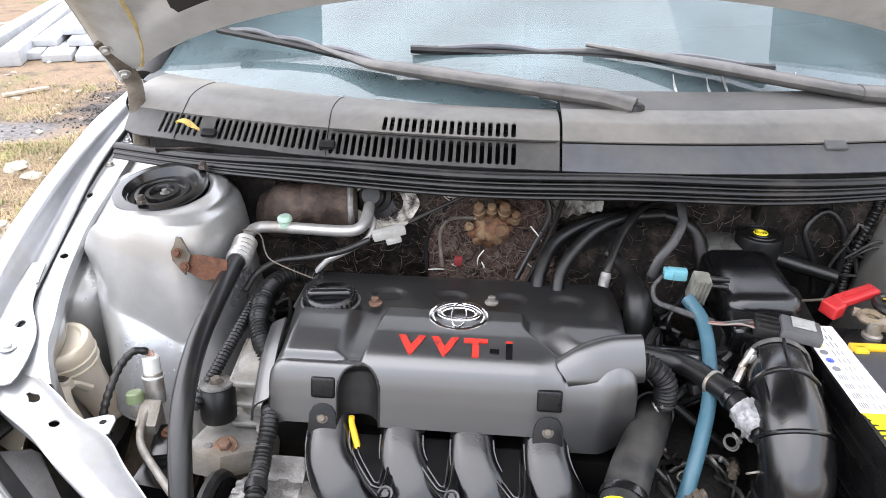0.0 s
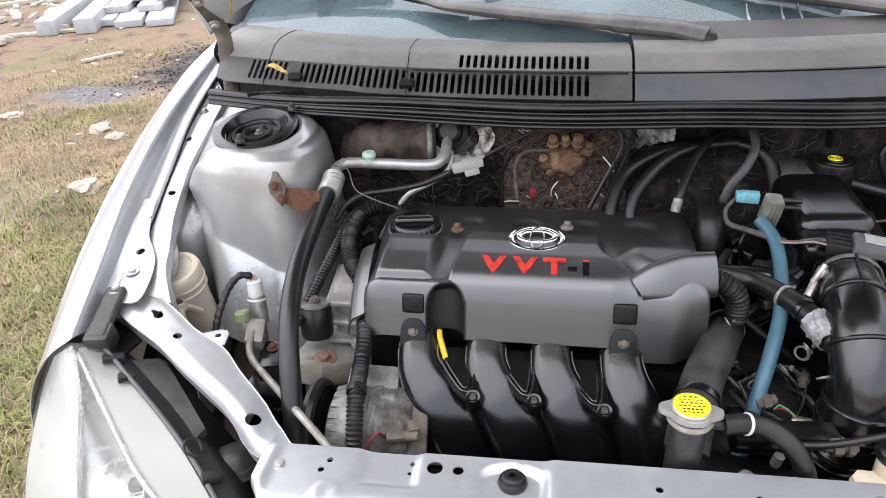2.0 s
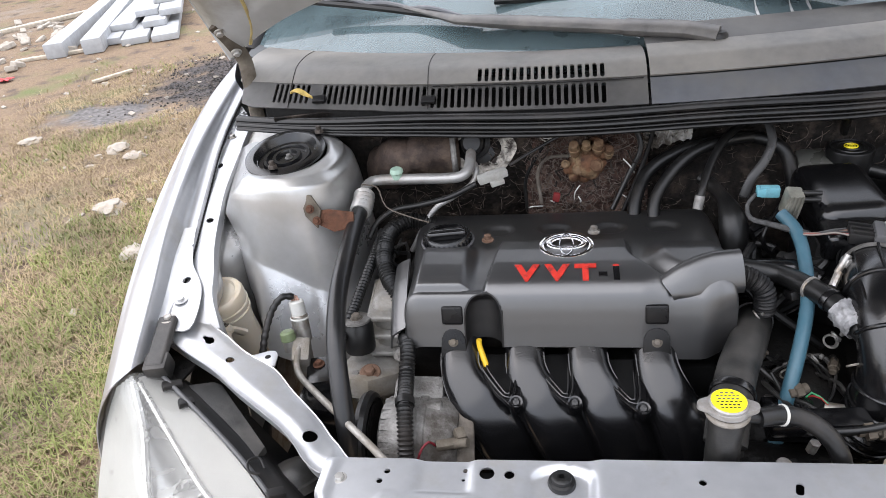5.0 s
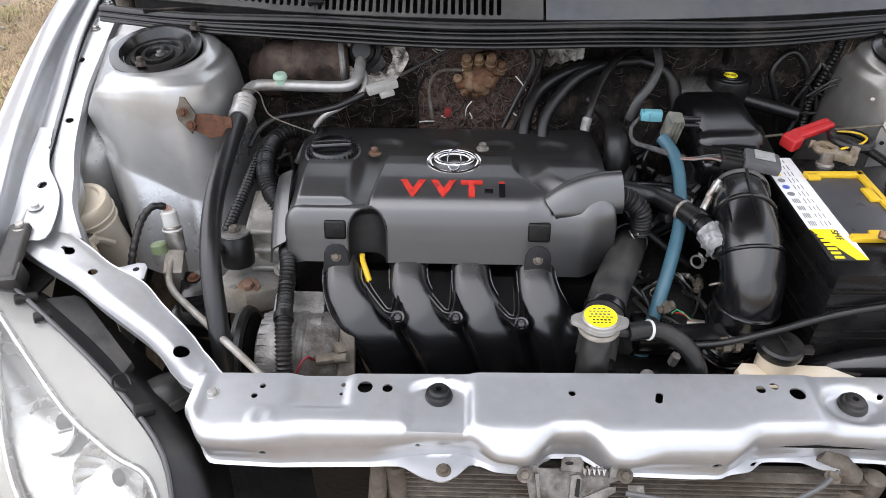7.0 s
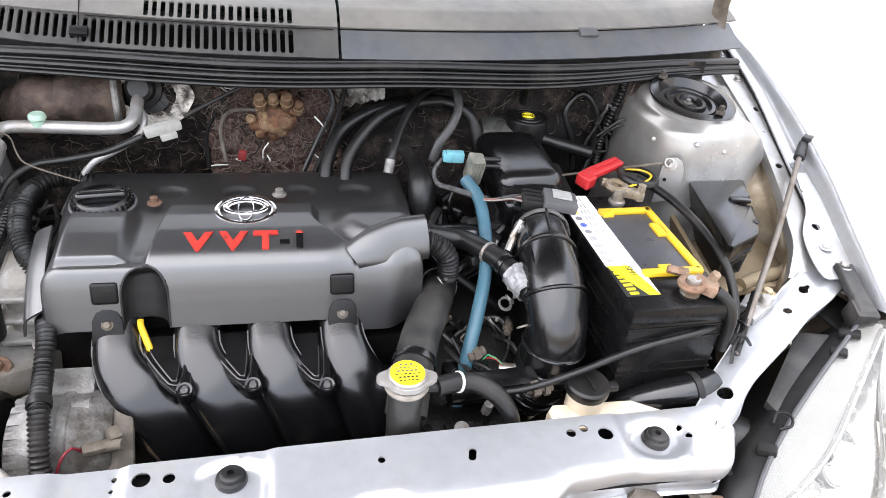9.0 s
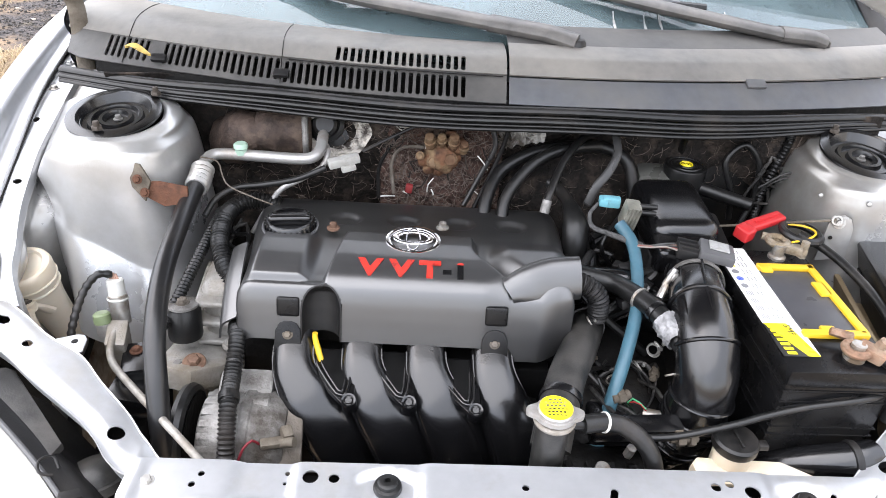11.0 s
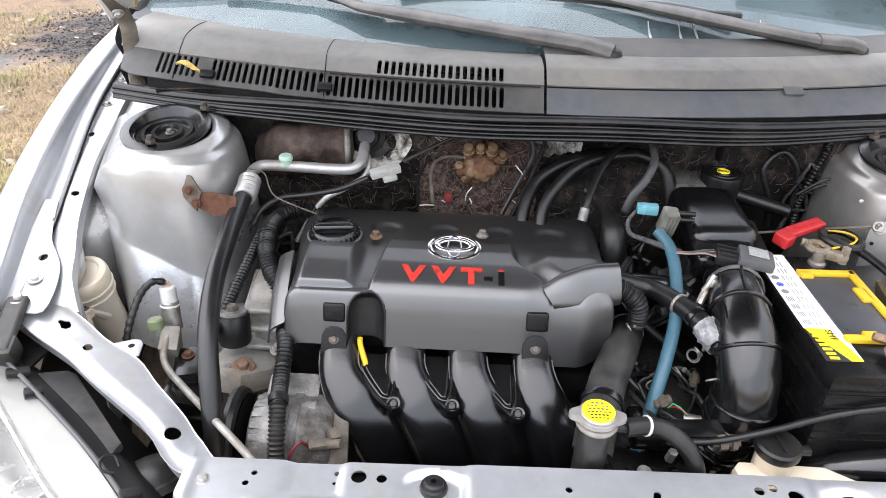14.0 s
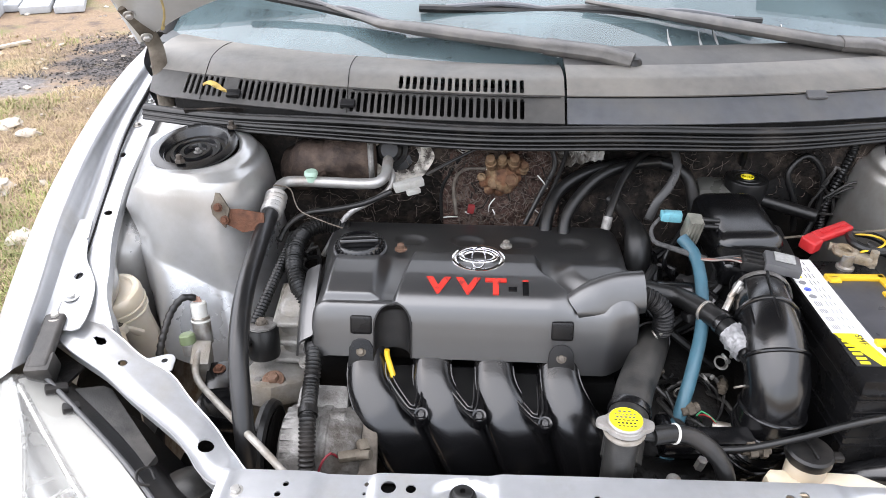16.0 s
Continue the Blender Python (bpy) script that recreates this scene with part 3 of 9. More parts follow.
def build_slam():
    bm = B()
    holes = []
    for x, y, r in ((-0.211, 0.106, 0.0085), (-0.186, 0.105, 0.0058), (-0.325, 0.104, 0.0035), (-0.331, 0.090, 0.0036), (-0.236, 0.112, 0.003), (-0.237, 0.099, 0.0022),
                    (0.016, 0.100, 0.004), (0.222, 0.112, 0.0055), (0.238, 0.117, 0.005), (0.260, 0.107, 0.0085), (0.352, 0.110, 0.003), (0.358, 0.098, 0.0036)):
        holes.append([(px, s * SK) for px, s in slam_hole(x, y, r)])
    holes.append([(0.109 + 0.0042 * math.cos(a) - 0.0012 * math.copysign(1, math.sin(a)), (top_s(0.109, 0.096) + 0.024 * math.sin(a) + 0.022 * math.copysign(1, math.sin(a))) * SK) for a in (0.3 + k * 0.4488 for k in range(14))])
    for x, s, r in ((-0.316, 0.70, 0.004), (-0.15, 0.66, 0.003), (0.165, 0.70, 0.005), (0.385, 0.72, 0.006), (0.215, 0.93, 0.004)):
        holes.append(circle(x, s * SK, r, 12))
    sheet(bm, [(-0.402, 0), (0.415, 0), (0.415, SK), (-0.402, SK)], holes, 0.0045, lambda a, b: slam_point(a, b / SK), 0.0018)
    panel = part("radiator_support", bm, SILVER, car, "silver painted steel cross member with punched holes", sharp=50)
    # dark sheet added below so that the punched holes look shaded
    bm = B()
    surf(bm, 20, 4, lambda u, v: Vector((-0.385 + 0.785 * u, 0.060 + 0.066 * v + 0.016 * (u - 0.5) * v, 0.648 + 0.009 * v * v)), 0.002)
    part("inner_channel", bm, GRIME_AND_SHADE, panel)
    for x in (-0.129, 0.319):
        bm = B()
        lathe(bm, [(0, 0.001), (0.0150, 0.001), (0.0155, 0.003), (0.0142, 0.007), (0.0112, 0.008), (0.0104, 0.012), (0.0075, 0.0135), (0.0035, 0.0135), (0.0030, 0.008), (0, 0.008)],
              Matrix.Translation((x, 0.100, 0.6665)), 28)
        part("rubber_stop", bm, RUBBER, panel, "round black rubber bonnet stop")
    for x, y, z in ((-0.378, 0.092, 0.672), (0.401, 0.107, 0.6715)):
        bolt("panel_bolt", (x, y, z), 0.0058, 0.006, STEEL, panel, flange=1.45)
    for x, y in ((-0.122, 0.041), (0.293, 0.045)):
        bolt("tab_bolt", (x, y, 0.616), 0.0056, 0.006, HINGE, panel, label="rusty hexagon bolt")


build_slam()


def to_line(x, y, pts):
    """Distance from (x, y) to a broken line."""
    best = 9.0
    for (ax, ay), (bx, by) in zip(pts, pts[1:]):
        dx, dy = bx - ax, by - ay
        k = min(1, max(0, ((x - ax) * dx + (y - ay) * dy) / (dx * dx + dy * dy)))
        best = min(best, math.hypot(x - ax - k * dx, y - ay - k * dy))
    return best


def rounded(pts, step=0.012):
    """A smooth flat line through pts."""
    return [(q.x, q.y) for q in spline([(x, y, 0) for x, y in pts], step)]


BRACE_IN = [(-0.648, 0.330), (-0.621, 0.316), (-0.591, 0.299), (-0.562, 0.279), (-0.512, 0.256), (-0.476, 0.222), (-0.442, 0.193), (-0.424, 0.177), (-0.408, 0.159), (-0.390, 0.142), (-0.378, 0.130)]
BRACE_OUT = [(-0.690, 0.296), (-0.648, 0.266), (-0.594, 0.238), (-0.552, 0.209), (-0.510, 0.183), (-0.474, 0.160), (-0.450, 0.139), (-0.435, 0.122), (-0.422, 0.112), (-0.410, 0.106), (-0.396, 0.104)]


def brace_z(x, y):
    """Height of the brace: level with the cross member, rising towards the wing."""
    k = max(0.0, -0.395 - x)
    return 0.6705 + 0.21 * k * sstep(0.0, 0.05, k) + 0.10 * max(0, y - 0.27)


def side_strip(s):
    """The sloping brace from the cross member's end to the wing."""
    inner, outer = rounded(BRACE_IN), rounded(BRACE_OUT)
    holes = [circle(-0.432, 0.151, 0.0093, 20), circle(-0.574, 0.256, 0.0058, 14),
             [(-0.6165 + dx, 0.286 + dy) for dx, dy in ((-0.010, 0.003), (-0.008, 0.007), (-0.003, 0.006), (0.003, 0.007), (0.008, 0.002), (0.009, -0.003), (0.005, -0.007), (-0.001, -0.007), (-0.004, -0.002))]]

    def z_at(x, y):
        d, e = to_line(x, y, outer), to_line(x, y, inner)
        z = brace_z(x, y) - 0.0045 * (1 - sstep(0.003, 0.020, d))
        z -= 0.002 * (1 - sstep(0.001, 0.012, e))
        return z - 0.006 * sstep(0.40, 0.385, -x)
    bm = B()
    sheet(bm, inner + outer[::-1], holes, 0.0042, lambda a, b: Vector((a, b, z_at(a, b))), 0.0018)
    if s > 0:
        mirror_bm(bm)
    st = part("brace_strip", bm, SILVER, car, "sloping silver brace with punched holes", sharp=50)

    def hem(line, drop, out):
        def f(u, v):
            i = u * (len(line) - 1)
            a, k = line[min(int(i), len(line) - 2)], i - min(int(i), len(line) - 2)
            b = line[min(int(i), len(line) - 2) + 1]
            x, y = a[0] + (b[0] - a[0]) * k, a[1] + (b[1] - a[1]) * k
            d = Vector((b[1] - a[1], a[0] - b[0])).normalized() * out
            return Vector((x + d.x * math.sin(v * 1.57), y + d.y * math.sin(v * 1.57), z_at(x, y) - drop * (1 - math.cos(v * 1.57))))
        return f
    for line, drop, out in ((outer, 0.022, -0.006), (inner, 0.016, 0.004)):
        bm = B()
        surf(bm, 60, 6, hem(line, drop, out), 0.0015)
        if s > 0:
            mirror_bm(bm)
        part("folded_edge", bm, SILVER, st)
    bm = B()
    prism(bm, [(-0.566, 0.278), (-0.548, 0.286), (-0.533, 0.293), (-0.524, 0.292), (-0.518, 0.284), (-0.514, 0.262), (-0.520, 0.256)], Matrix.Translation((0, 0, 0.6925)), 0.002, 0.0006)
    if s > 0:
        mirror_bm(bm)
    tab = part("tab", bm, SILVER, st)
    # dark disc laid on the tab stands for a shaded hole
    bm = B()
    cyl(bm, ((1 if s > 0 else -1) * 0.531, 0.279, 0.6938), ((1 if s > 0 else -1) * 0.531, 0.279, 0.6948), 0.0042, None, 14)
    part("tab_hole", bm, GRIME_AND_SHADE, tab)


EDGE = [(-0.688, 0.206, 0.730), (-0.712, 0.330, 0.772), (-0.750, 0.486, 0.814), (-0.784, 0.690, 0.860), (-0.808, 0.950, 0.905)]
SHOULDER = [(-0.712, 0.180, 0.713), (-0.768, 0.380, 0.762), (-0.818, 0.616, 0.812), (-0.850, 0.877, 0.872), (-0.862, 1.10, 0.900)]


def wing(s):
    """Front wing: bolted inner flange, crowned top and outer side."""
    seam = [(-0.678, 0.262, 0.726), (-0.696, 0.405, 0.757), (-0.726, 0.556, 0.795), (-0.754, 0.720, 0.841), (-0.770, 0.900, 0.885)]
    flange = [(-0.684, 0.240, 0.722), (-0.706, 0.365, 0.752), (-0.740, 0.520, 0.794), (-0.770, 0.705, 0.842), (-0.790, 0.925, 0.886)]
    low = [(-0.748, 0.172, 0.650), (-0.792, 0.372, 0.712), (-0.842, 0.610, 0.760), (-0.866, 0.870, 0.800), (-0.872, 1.10, 0.82)]
    foot = [(-0.764, 0.160, 0.54), (-0.820, 0.38, 0.46), (-0.850, 0.605, 0.44), (-0.868, 0.868, 0.42), (-0.872, 1.10, 0.42)]
    f = loft([seam, flange, EDGE, SHOULDER, low, foot])
    bm = B()
    surf(bm, 48, 50, f, 0.0015)
    if s > 0:
        mirror_bm(bm)
    w = part("wing", bm, SILVER, car, "silver front wing panel")
    # folded seam bead along the flange
    bm = B()
    sweep(bm, [Vector(q) + Vector((0.001, 0, 0.004)) for q in seam], 0.0028, 8, 0.02)
    if s > 0:
        mirror_bm(bm)
    part("seam_bead", bm, SILVER, w)
    sg = 1 if s > 0 else -1
    rz = lambda x, y: 0.7345 + 0.247 * (y - 0.28)
    bm = B()
    tab = rounded([(-0.694, 0.296), (-0.660, 0.284), (-0.641, 0.289), (-0.640, 0.312), (-0.645, 0.340), (-0.654, 0.366), (-0.670, 0.390), (-0.687, 0.413), (-0.701, 0.450), (-0.712, 0.490)], 0.01) + [(-0.732, 0.490), (-0.722, 0.420), (-0.708, 0.340)]
    sheet(bm, tab, [circle(-0.683, 0.379, 0.0065, 14), circle(-0.700, 0.452, 0.004, 10)], 0.007, lambda a, b: Vector((a, b, rz(a, b) + 0.002 * sstep(-0.70, -0.715, a))), 0.002)
    if s > 0:
        mirror_bm(bm)
    part("bolted_flange", bm, SILVER, w)
    bolt("wing_bolt", (sg * 0.675, 0.339, rz(0, 0.339)), 0.0055, 0.005, BAY, w, flange=1.9)
    bolt("wing_bolt", (sg * 0.744, 0.750, 0.8425), 0.0055, 0.006, STEEL, w, flange=1.7)
    bolt("wing_bolt", (sg * 0.750, 0.828, 0.8605), 0.0045, 0.006, BAY, w, flange=1.7)
    # hole painted as a near-black disc; the flange is not pierced here
    bm = B()
    cyl(bm, (sg * 0.746, 0.792, 0.8500), (sg * 0.746, 0.792, 0.8545), 0.0050, None, 14)
    part("flange_hole", bm, GRIME_AND_SHADE, w)
    # dark gap beside the folded seam
    bm = B()
    sweep(bm, [Vector(q) + Vector((0.0042, 0, 0.0022 + 0.0006 * (k % 2))) for k, q in enumerate(seam)], 0.0017, 8, 0.02)
    if s > 0:
        mirror_bm(bm)
    part("seam_gap", bm, GRIME_AND_SHADE, w)
    bm = B()
    rbox(bm, (sg * 0.6705, 0.262, 0.7335), (0.026, 0.088, 0.012), 0.005, (14, 0, sg * -10), 3)
    rbox(bm, (sg * 0.6650, 0.232, 0.7150), (0.032, 0.030, 0.030), 0.005, (14, 0, sg * -10), 2)
    pad = part("rubber_pad", bm, DUSTY_RUBBER, w, "black rubber corner pad")
    bolt("pad_bolt", (sg * 0.676, 0.299, 0.7445), 0.0060, 0.007, STEEL, pad, flange=1.9)
    # near-black plate added to paint the shaded gap beside the lamp
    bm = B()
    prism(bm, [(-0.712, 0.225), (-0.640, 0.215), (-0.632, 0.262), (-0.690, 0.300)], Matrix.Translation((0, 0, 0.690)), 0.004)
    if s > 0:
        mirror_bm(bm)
    part("dark_filler", bm, GRIME_AND_SHADE, w)


def apron(s):
    """Inner wing: top rail, side wall and strut tower."""
    paint = BAY if s < 0 else BAY_DUSTY
    inner = [(-0.616, 0.318, 0.716), (-0.634, 0.352, 0.744), (-0.648, 0.395, 0.757), (-0.669, 0.455, 0.773), (-0.685, 0.520, 0.790), (-0.699, 0.590, 0.808), (-0.712, 0.700, 0.832), (-0.724, 0.800, 0.852)]
    outer = [(-0.690, 0.262, 0.714), (-0.700, 0.320, 0.730), (-0.708, 0.390, 0.748), (-0.720, 0.460, 0.766), (-0.734, 0.530, 0.784), (-0.746, 0.600, 0.802), (-0.764, 0.720, 0.834), (-0.778, 0.880, 0.872)]
    bm = B()
    f = loft([outer, inner, [(q[0] + 0.003, q[1], q[2] - 0.012) for q in inner]], True)
    sheet(bm, [(0, 0), (1, 0), (1, 0.14), (0, 0.14)], [circle(0.555, 0.048, 0.012, 16, 0.9), circle(0.80, 0.03, 0.008, 12)], 0.02,
          lambda a, b: f(a, min(1, b / 0.14)), 0.002)
    if s > 0:
        mirror_bm(bm)
    body = part("apron", bm, SILVER if s < 0 else BAY_DUSTY, car, "painted inner wing rail")
    low = [(-0.600, 0.290, 0.46), (-0.622, 0.340, 0.465), (-0.640, 0.400, 0.47), (-0.660, 0.46, 0.475), (-0.668, 0.52, 0.48), (-0.672, 0.60, 0.49), (-0.672, 0.70, 0.50), (-0.672, 0.80, 0.52)]
    mid = [(-0.612, 0.322, 0.64), (-0.640, 0.360, 0.65), (-0.672, 0.410, 0.66), (-0.672, 0.455, 0.69), (-0.650, 0.505, 0.715), (-0.650, 0.58, 0.72), (-0.670, 0.70, 0.72), (-0.680, 0.80, 0.74)]
    bm = B()
    wall = loft([[(q[0] + 0.003, q[1], q[2] - 0.011) for q in inner], [(q[0] + 0.002, q[1], q[2] - 0.030) for q in inner], mid, low])
    surf(bm, 50, 30, lambda u, v: wall(u, v) + Vector((0.004 * math.sin(u * 26) * sstep(0.05, 0.2, v) * sstep(0.7, 0.3, u), 0, 0)), 0.002)
    if s > 0:
        mirror_bm(bm)
    part("side_wall", bm, STAINED if s > 0 else BAY_DUSTY, body)
    # strut tower: shoulder, rolled edge, flat front, pressed lip at the foot
    cx, cy = -0.562, 0.590
    crest = [(-0.716, 0.720, 0.836), (-0.694, 0.600, 0.812), (-0.678, 0.535, 0.800), (-0.642, 0.506, 0.846), (-0.600, 0.484, 0.860), (-0.550, 0.477, 0.864), (-0.508, 0.484, 0.862), (-0.478, 0.520, 0.857), (-0.468, 0.580, 0.852), (-0.480, 0.650, 0.850), (-0.520, 0.700, 0.855)]
    crease = [(-0.690, 0.700, 0.760), (-0.684, 0.600, 0.750), (-0.672, 0.540, 0.745), (-0.634, 0.488, 0.752), (-0.606, 0.466, 0.738), (-0.556, 0.464, 0.710), (-0.504, 0.462, 0.684), (-0.470, 0.492, 0.670), (-0.452, 0.560, 0.660), (-0.455, 0.650, 0.650), (-0.50, 0.720, 0.650)]
    foot = [(-0.680, 0.700, 0.600), (-0.674, 0.600, 0.590), (-0.664, 0.530, 0.585), (-0.620, 0.440, 0.585), (-0.596, 0.408, 0.580), (-0.540, 0.404, 0.560), (-0.484, 0.408, 0.540), (-0.448, 0.450, 0.530), (-0.430, 0.550, 0.52), (-0.44, 0.650, 0.52), (-0.48, 0.720, 0.52)]
    C = Vector((cx, cy, 0.8705))
    rings = [[], [], [], [], [], [], [], [], []]
    for a, b, c in zip(crest, crease, foot):
        a, b, c = Vector(a), Vector(b), Vector(c)
        h = (a - C)
        h.z = 0
        d = h.normalized()
        rim = C + d * 0.066
        rim.z += 0.12 * (rim.y - cy)
        rings[0].append(C + d * 0.058 + Vector((0, 0, 0.12 * d.y * 0.058 - 0.004)))
        rings[1].append(rim)
        rings[2].append(rim.lerp(a, 0.62) + Vector((0, 0, 0.004)))
        rings[3].append(a - d * 0.011 + Vector((0, 0, 0.0005)))
        rings[4].append(a + d * 0.001 - Vector((0, 0, 0.007)))
        rings[5].append(a.lerp(b, 0.20) + d * 0.003)
        rings[6].append(b)
        rings[7].append(b + d * 0.007 - Vector((0, 0, 0.015)))
        rings[8].append(c)
    bm = B()
    base = loft(rings, True)
    # soften every bend of the pressing a little
    surf(bm, 90, 72, lambda u, v: sum((base(u, min(1, max(0, v + k * 0.016))) for k in (-2, -1, 0, 1, 2)), Vector((0, 0, 0))) / 5)
    if s > 0:
        mirror_bm(bm)
    tw = part("strut_tower", bm, paint, car, "rounded painted strut tower", sharp=80)
    sg = 1 if s > 0 else -1
    ccx = -cx * sg
    bm = B()
    lathe(bm, [(0.066, -0.002), (0.066, 0.0015), (0.064, 0.0025), (0.052, 0.003), (0.049, -0.003), (0.046, -0.010), (0.040, -0.011), (0.038, -0.006), (0.033, -0.006), (0.031, -0.012), (0.025, -0.012), (0.023, -0.006), (0.018, -0.006), (0.016, -0.012), (0.0, -0.012)],
          pose(ccx - (0.010 if s < 0 else 0.006), cy - 0.004, 0.8725, 8, 0, 0) @ Matrix.Diagonal((1, 1.12, 1, 1)), 48)
    top = part("strut_mount", bm, GLOSS, tw, "black ribbed rubber strut mount")
    bolt("centre_nut", (ccx - 0.008, cy, 0.860), 0.0045, 0.008, GRIMY_ALLOY, top)
    for a in (258, 52):
        q = (ccx - sg * 0.056 * math.cos(radians(a)), cy + 0.062 * math.sin(radians(a)), 0.877 + 0.008 * math.sin(radians(a)))
        bm = B()
        cyl(bm, q, (q[0], q[1], q[2] + 0.013), 0.0046, 0.0044, 12, 0.001)
        cyl(bm, q, (q[0], q[1], q[2] + 0.006), 0.0080, 0.0075, 6, 0.001)
        part("stud_nut", bm, mat("oily_stud", (0.06, 0.05, 0.042), 0.5, 0.4, 0.3, 80, 0.2, 300), top)
    if s > 0:
        # raised tab that takes the battery's hold-down rod
        bm = B()
        M = pose(0.482, 0.474, 0.806, 84, 0, -16)
        prism(bm, [(-0.016, -0.056), (0.022, -0.044), (0.020, 0.000), (0.014, 0.014), (0.004, 0.019), (-0.008, 0.016), (-0.014, 0.004)], M, 0.005, 0.0025)
        tab = part("hold_down_tab", bm, paint, tw)
        bolt("tab_nut", M @ Vector((-0.002, 0.008, 0.006)), 0.0052, 0.006, STEEL, tab, axis=(-0.24, -0.92, 0.25), flange=1.7)
        # disc coloured near-black for the shade of a hole
        bm = B()
        cyl(bm, M @ Vector((-0.006, -0.016, 0.0058)), M @ Vector((-0.006, -0.016, 0.0066)), 0.0028, None, 10)
        part("tab_hole", bm, GRIME_AND_SHADE, tab)
        for q in ((0.512, 0.470, 0.845), (0.560, 0.470, 0.834), (0.462, 0.506, 0.838)):
            bm = B()
            lathe(bm, [(0, 0.0006), (0.0020, 0.0004), (0.0032, -0.0006), (0.0034, -0.003), (0, -0.003)], pose(*q, 72, 0, -8), 14)
            part("spot_weld", bm, paint, tw)
    # cowl side gusset
    bm = B()
    surf(bm, 14, 12, loft([[(-0.722, 0.715, 0.822), (-0.738, 0.76, 0.832), (-0.752, 0.84, 0.846)], [(-0.60, 0.715, 0.835), (-0.62, 0.76, 0.842), (-0.62, 0.82, 0.850)], [(-0.46, 0.695, 0.82), (-0.46, 0.72, 0.83), (-0.46, 0.77, 0.835)]]), 0.002)
    if s > 0:
        mirror_bm(bm)
    part("rear_gusset", bm, BAY_DUSTY, tw)


for side in (-1, 1):
    side_strip(side)
    wing(side)
    apron(side)


def build_earth_point():
    """Cable lug bolted to a small tab on the brace."""
    bm = B()
    prism(bm, [(-0.030, -0.016), (0.012, -0.018), (0.026, -0.004), (0.018, 0.016), (-0.022, 0.018), (-0.060, 0.006), (-0.062, -0.006)], pose(0.566, 0.292, 0.702, -10, 8, 28), 0.003, 0.001)
    lug = part("earth_tab", bm, SILVER, car)
    bolt("earth_bolt", (0.571, 0.298, 0.704), 0.0075, 0.008, ZINC, lug, flange=1.6)
    bm = B()
    sweep(bm, [(0.540, 0.280, 0.706), (0.520, 0.268, 0.708), (0.500, 0.262, 0.700), (0.486, 0.258, 0.672)], 0.0045, 10, 0.006)
    part("earth_cable", bm, DUSTY_RUBBER, lug)


build_earth_point()


# ---------- firewall, cowl, glass ----------
def build_firewall():
    bm = B()

    def f(u, v):
        x = -0.62 + 1.24 * u
        z = 0.40 + 0.50 * v
        y = 0.675 + 0.02 * math.sin(x * 9) * math.sin(z * 17) + 0.012 * noise.noise(Vector((x * 14, 1, z * 14))) + 0.06 * (0.9 - z)
        return Vector((x, y, z))
    surf(bm, 110, 44, f, 0.004)
    part("firewall", bm, FIBRE, car, "firewall with dirty torn fibre insulation")


build_firewall()


def lip_y(x):
    return 0.602 + 0.30 * x * x


def cowl_point(x, k):
    """k: 0 front lip, 1 crease, on to 1.6 at the glass."""
    yl, zl = lip_y(x), 0.916 - 0.03 * x * x
    yc, zc = 0.672 + 0.38 * x * x, 0.966 - 0.035 * x * x
    if k <= 1:
        bow = 0.004 * math.sin(math.pi * k)
        return Vector((x, yl + (yc - yl) * k, zl + (zc - zl) * k + bow))
    yg, zg = 0.768 + 0.46 * x * x, 0.958 - 0.03 * x * x
    t = (k - 1) / 0.6
    return Vector((x, yc + (yg - yc) * t, zc + (zg - zc) * t + 0.004 * math.sin(math.pi * t)))


CK = 0.09


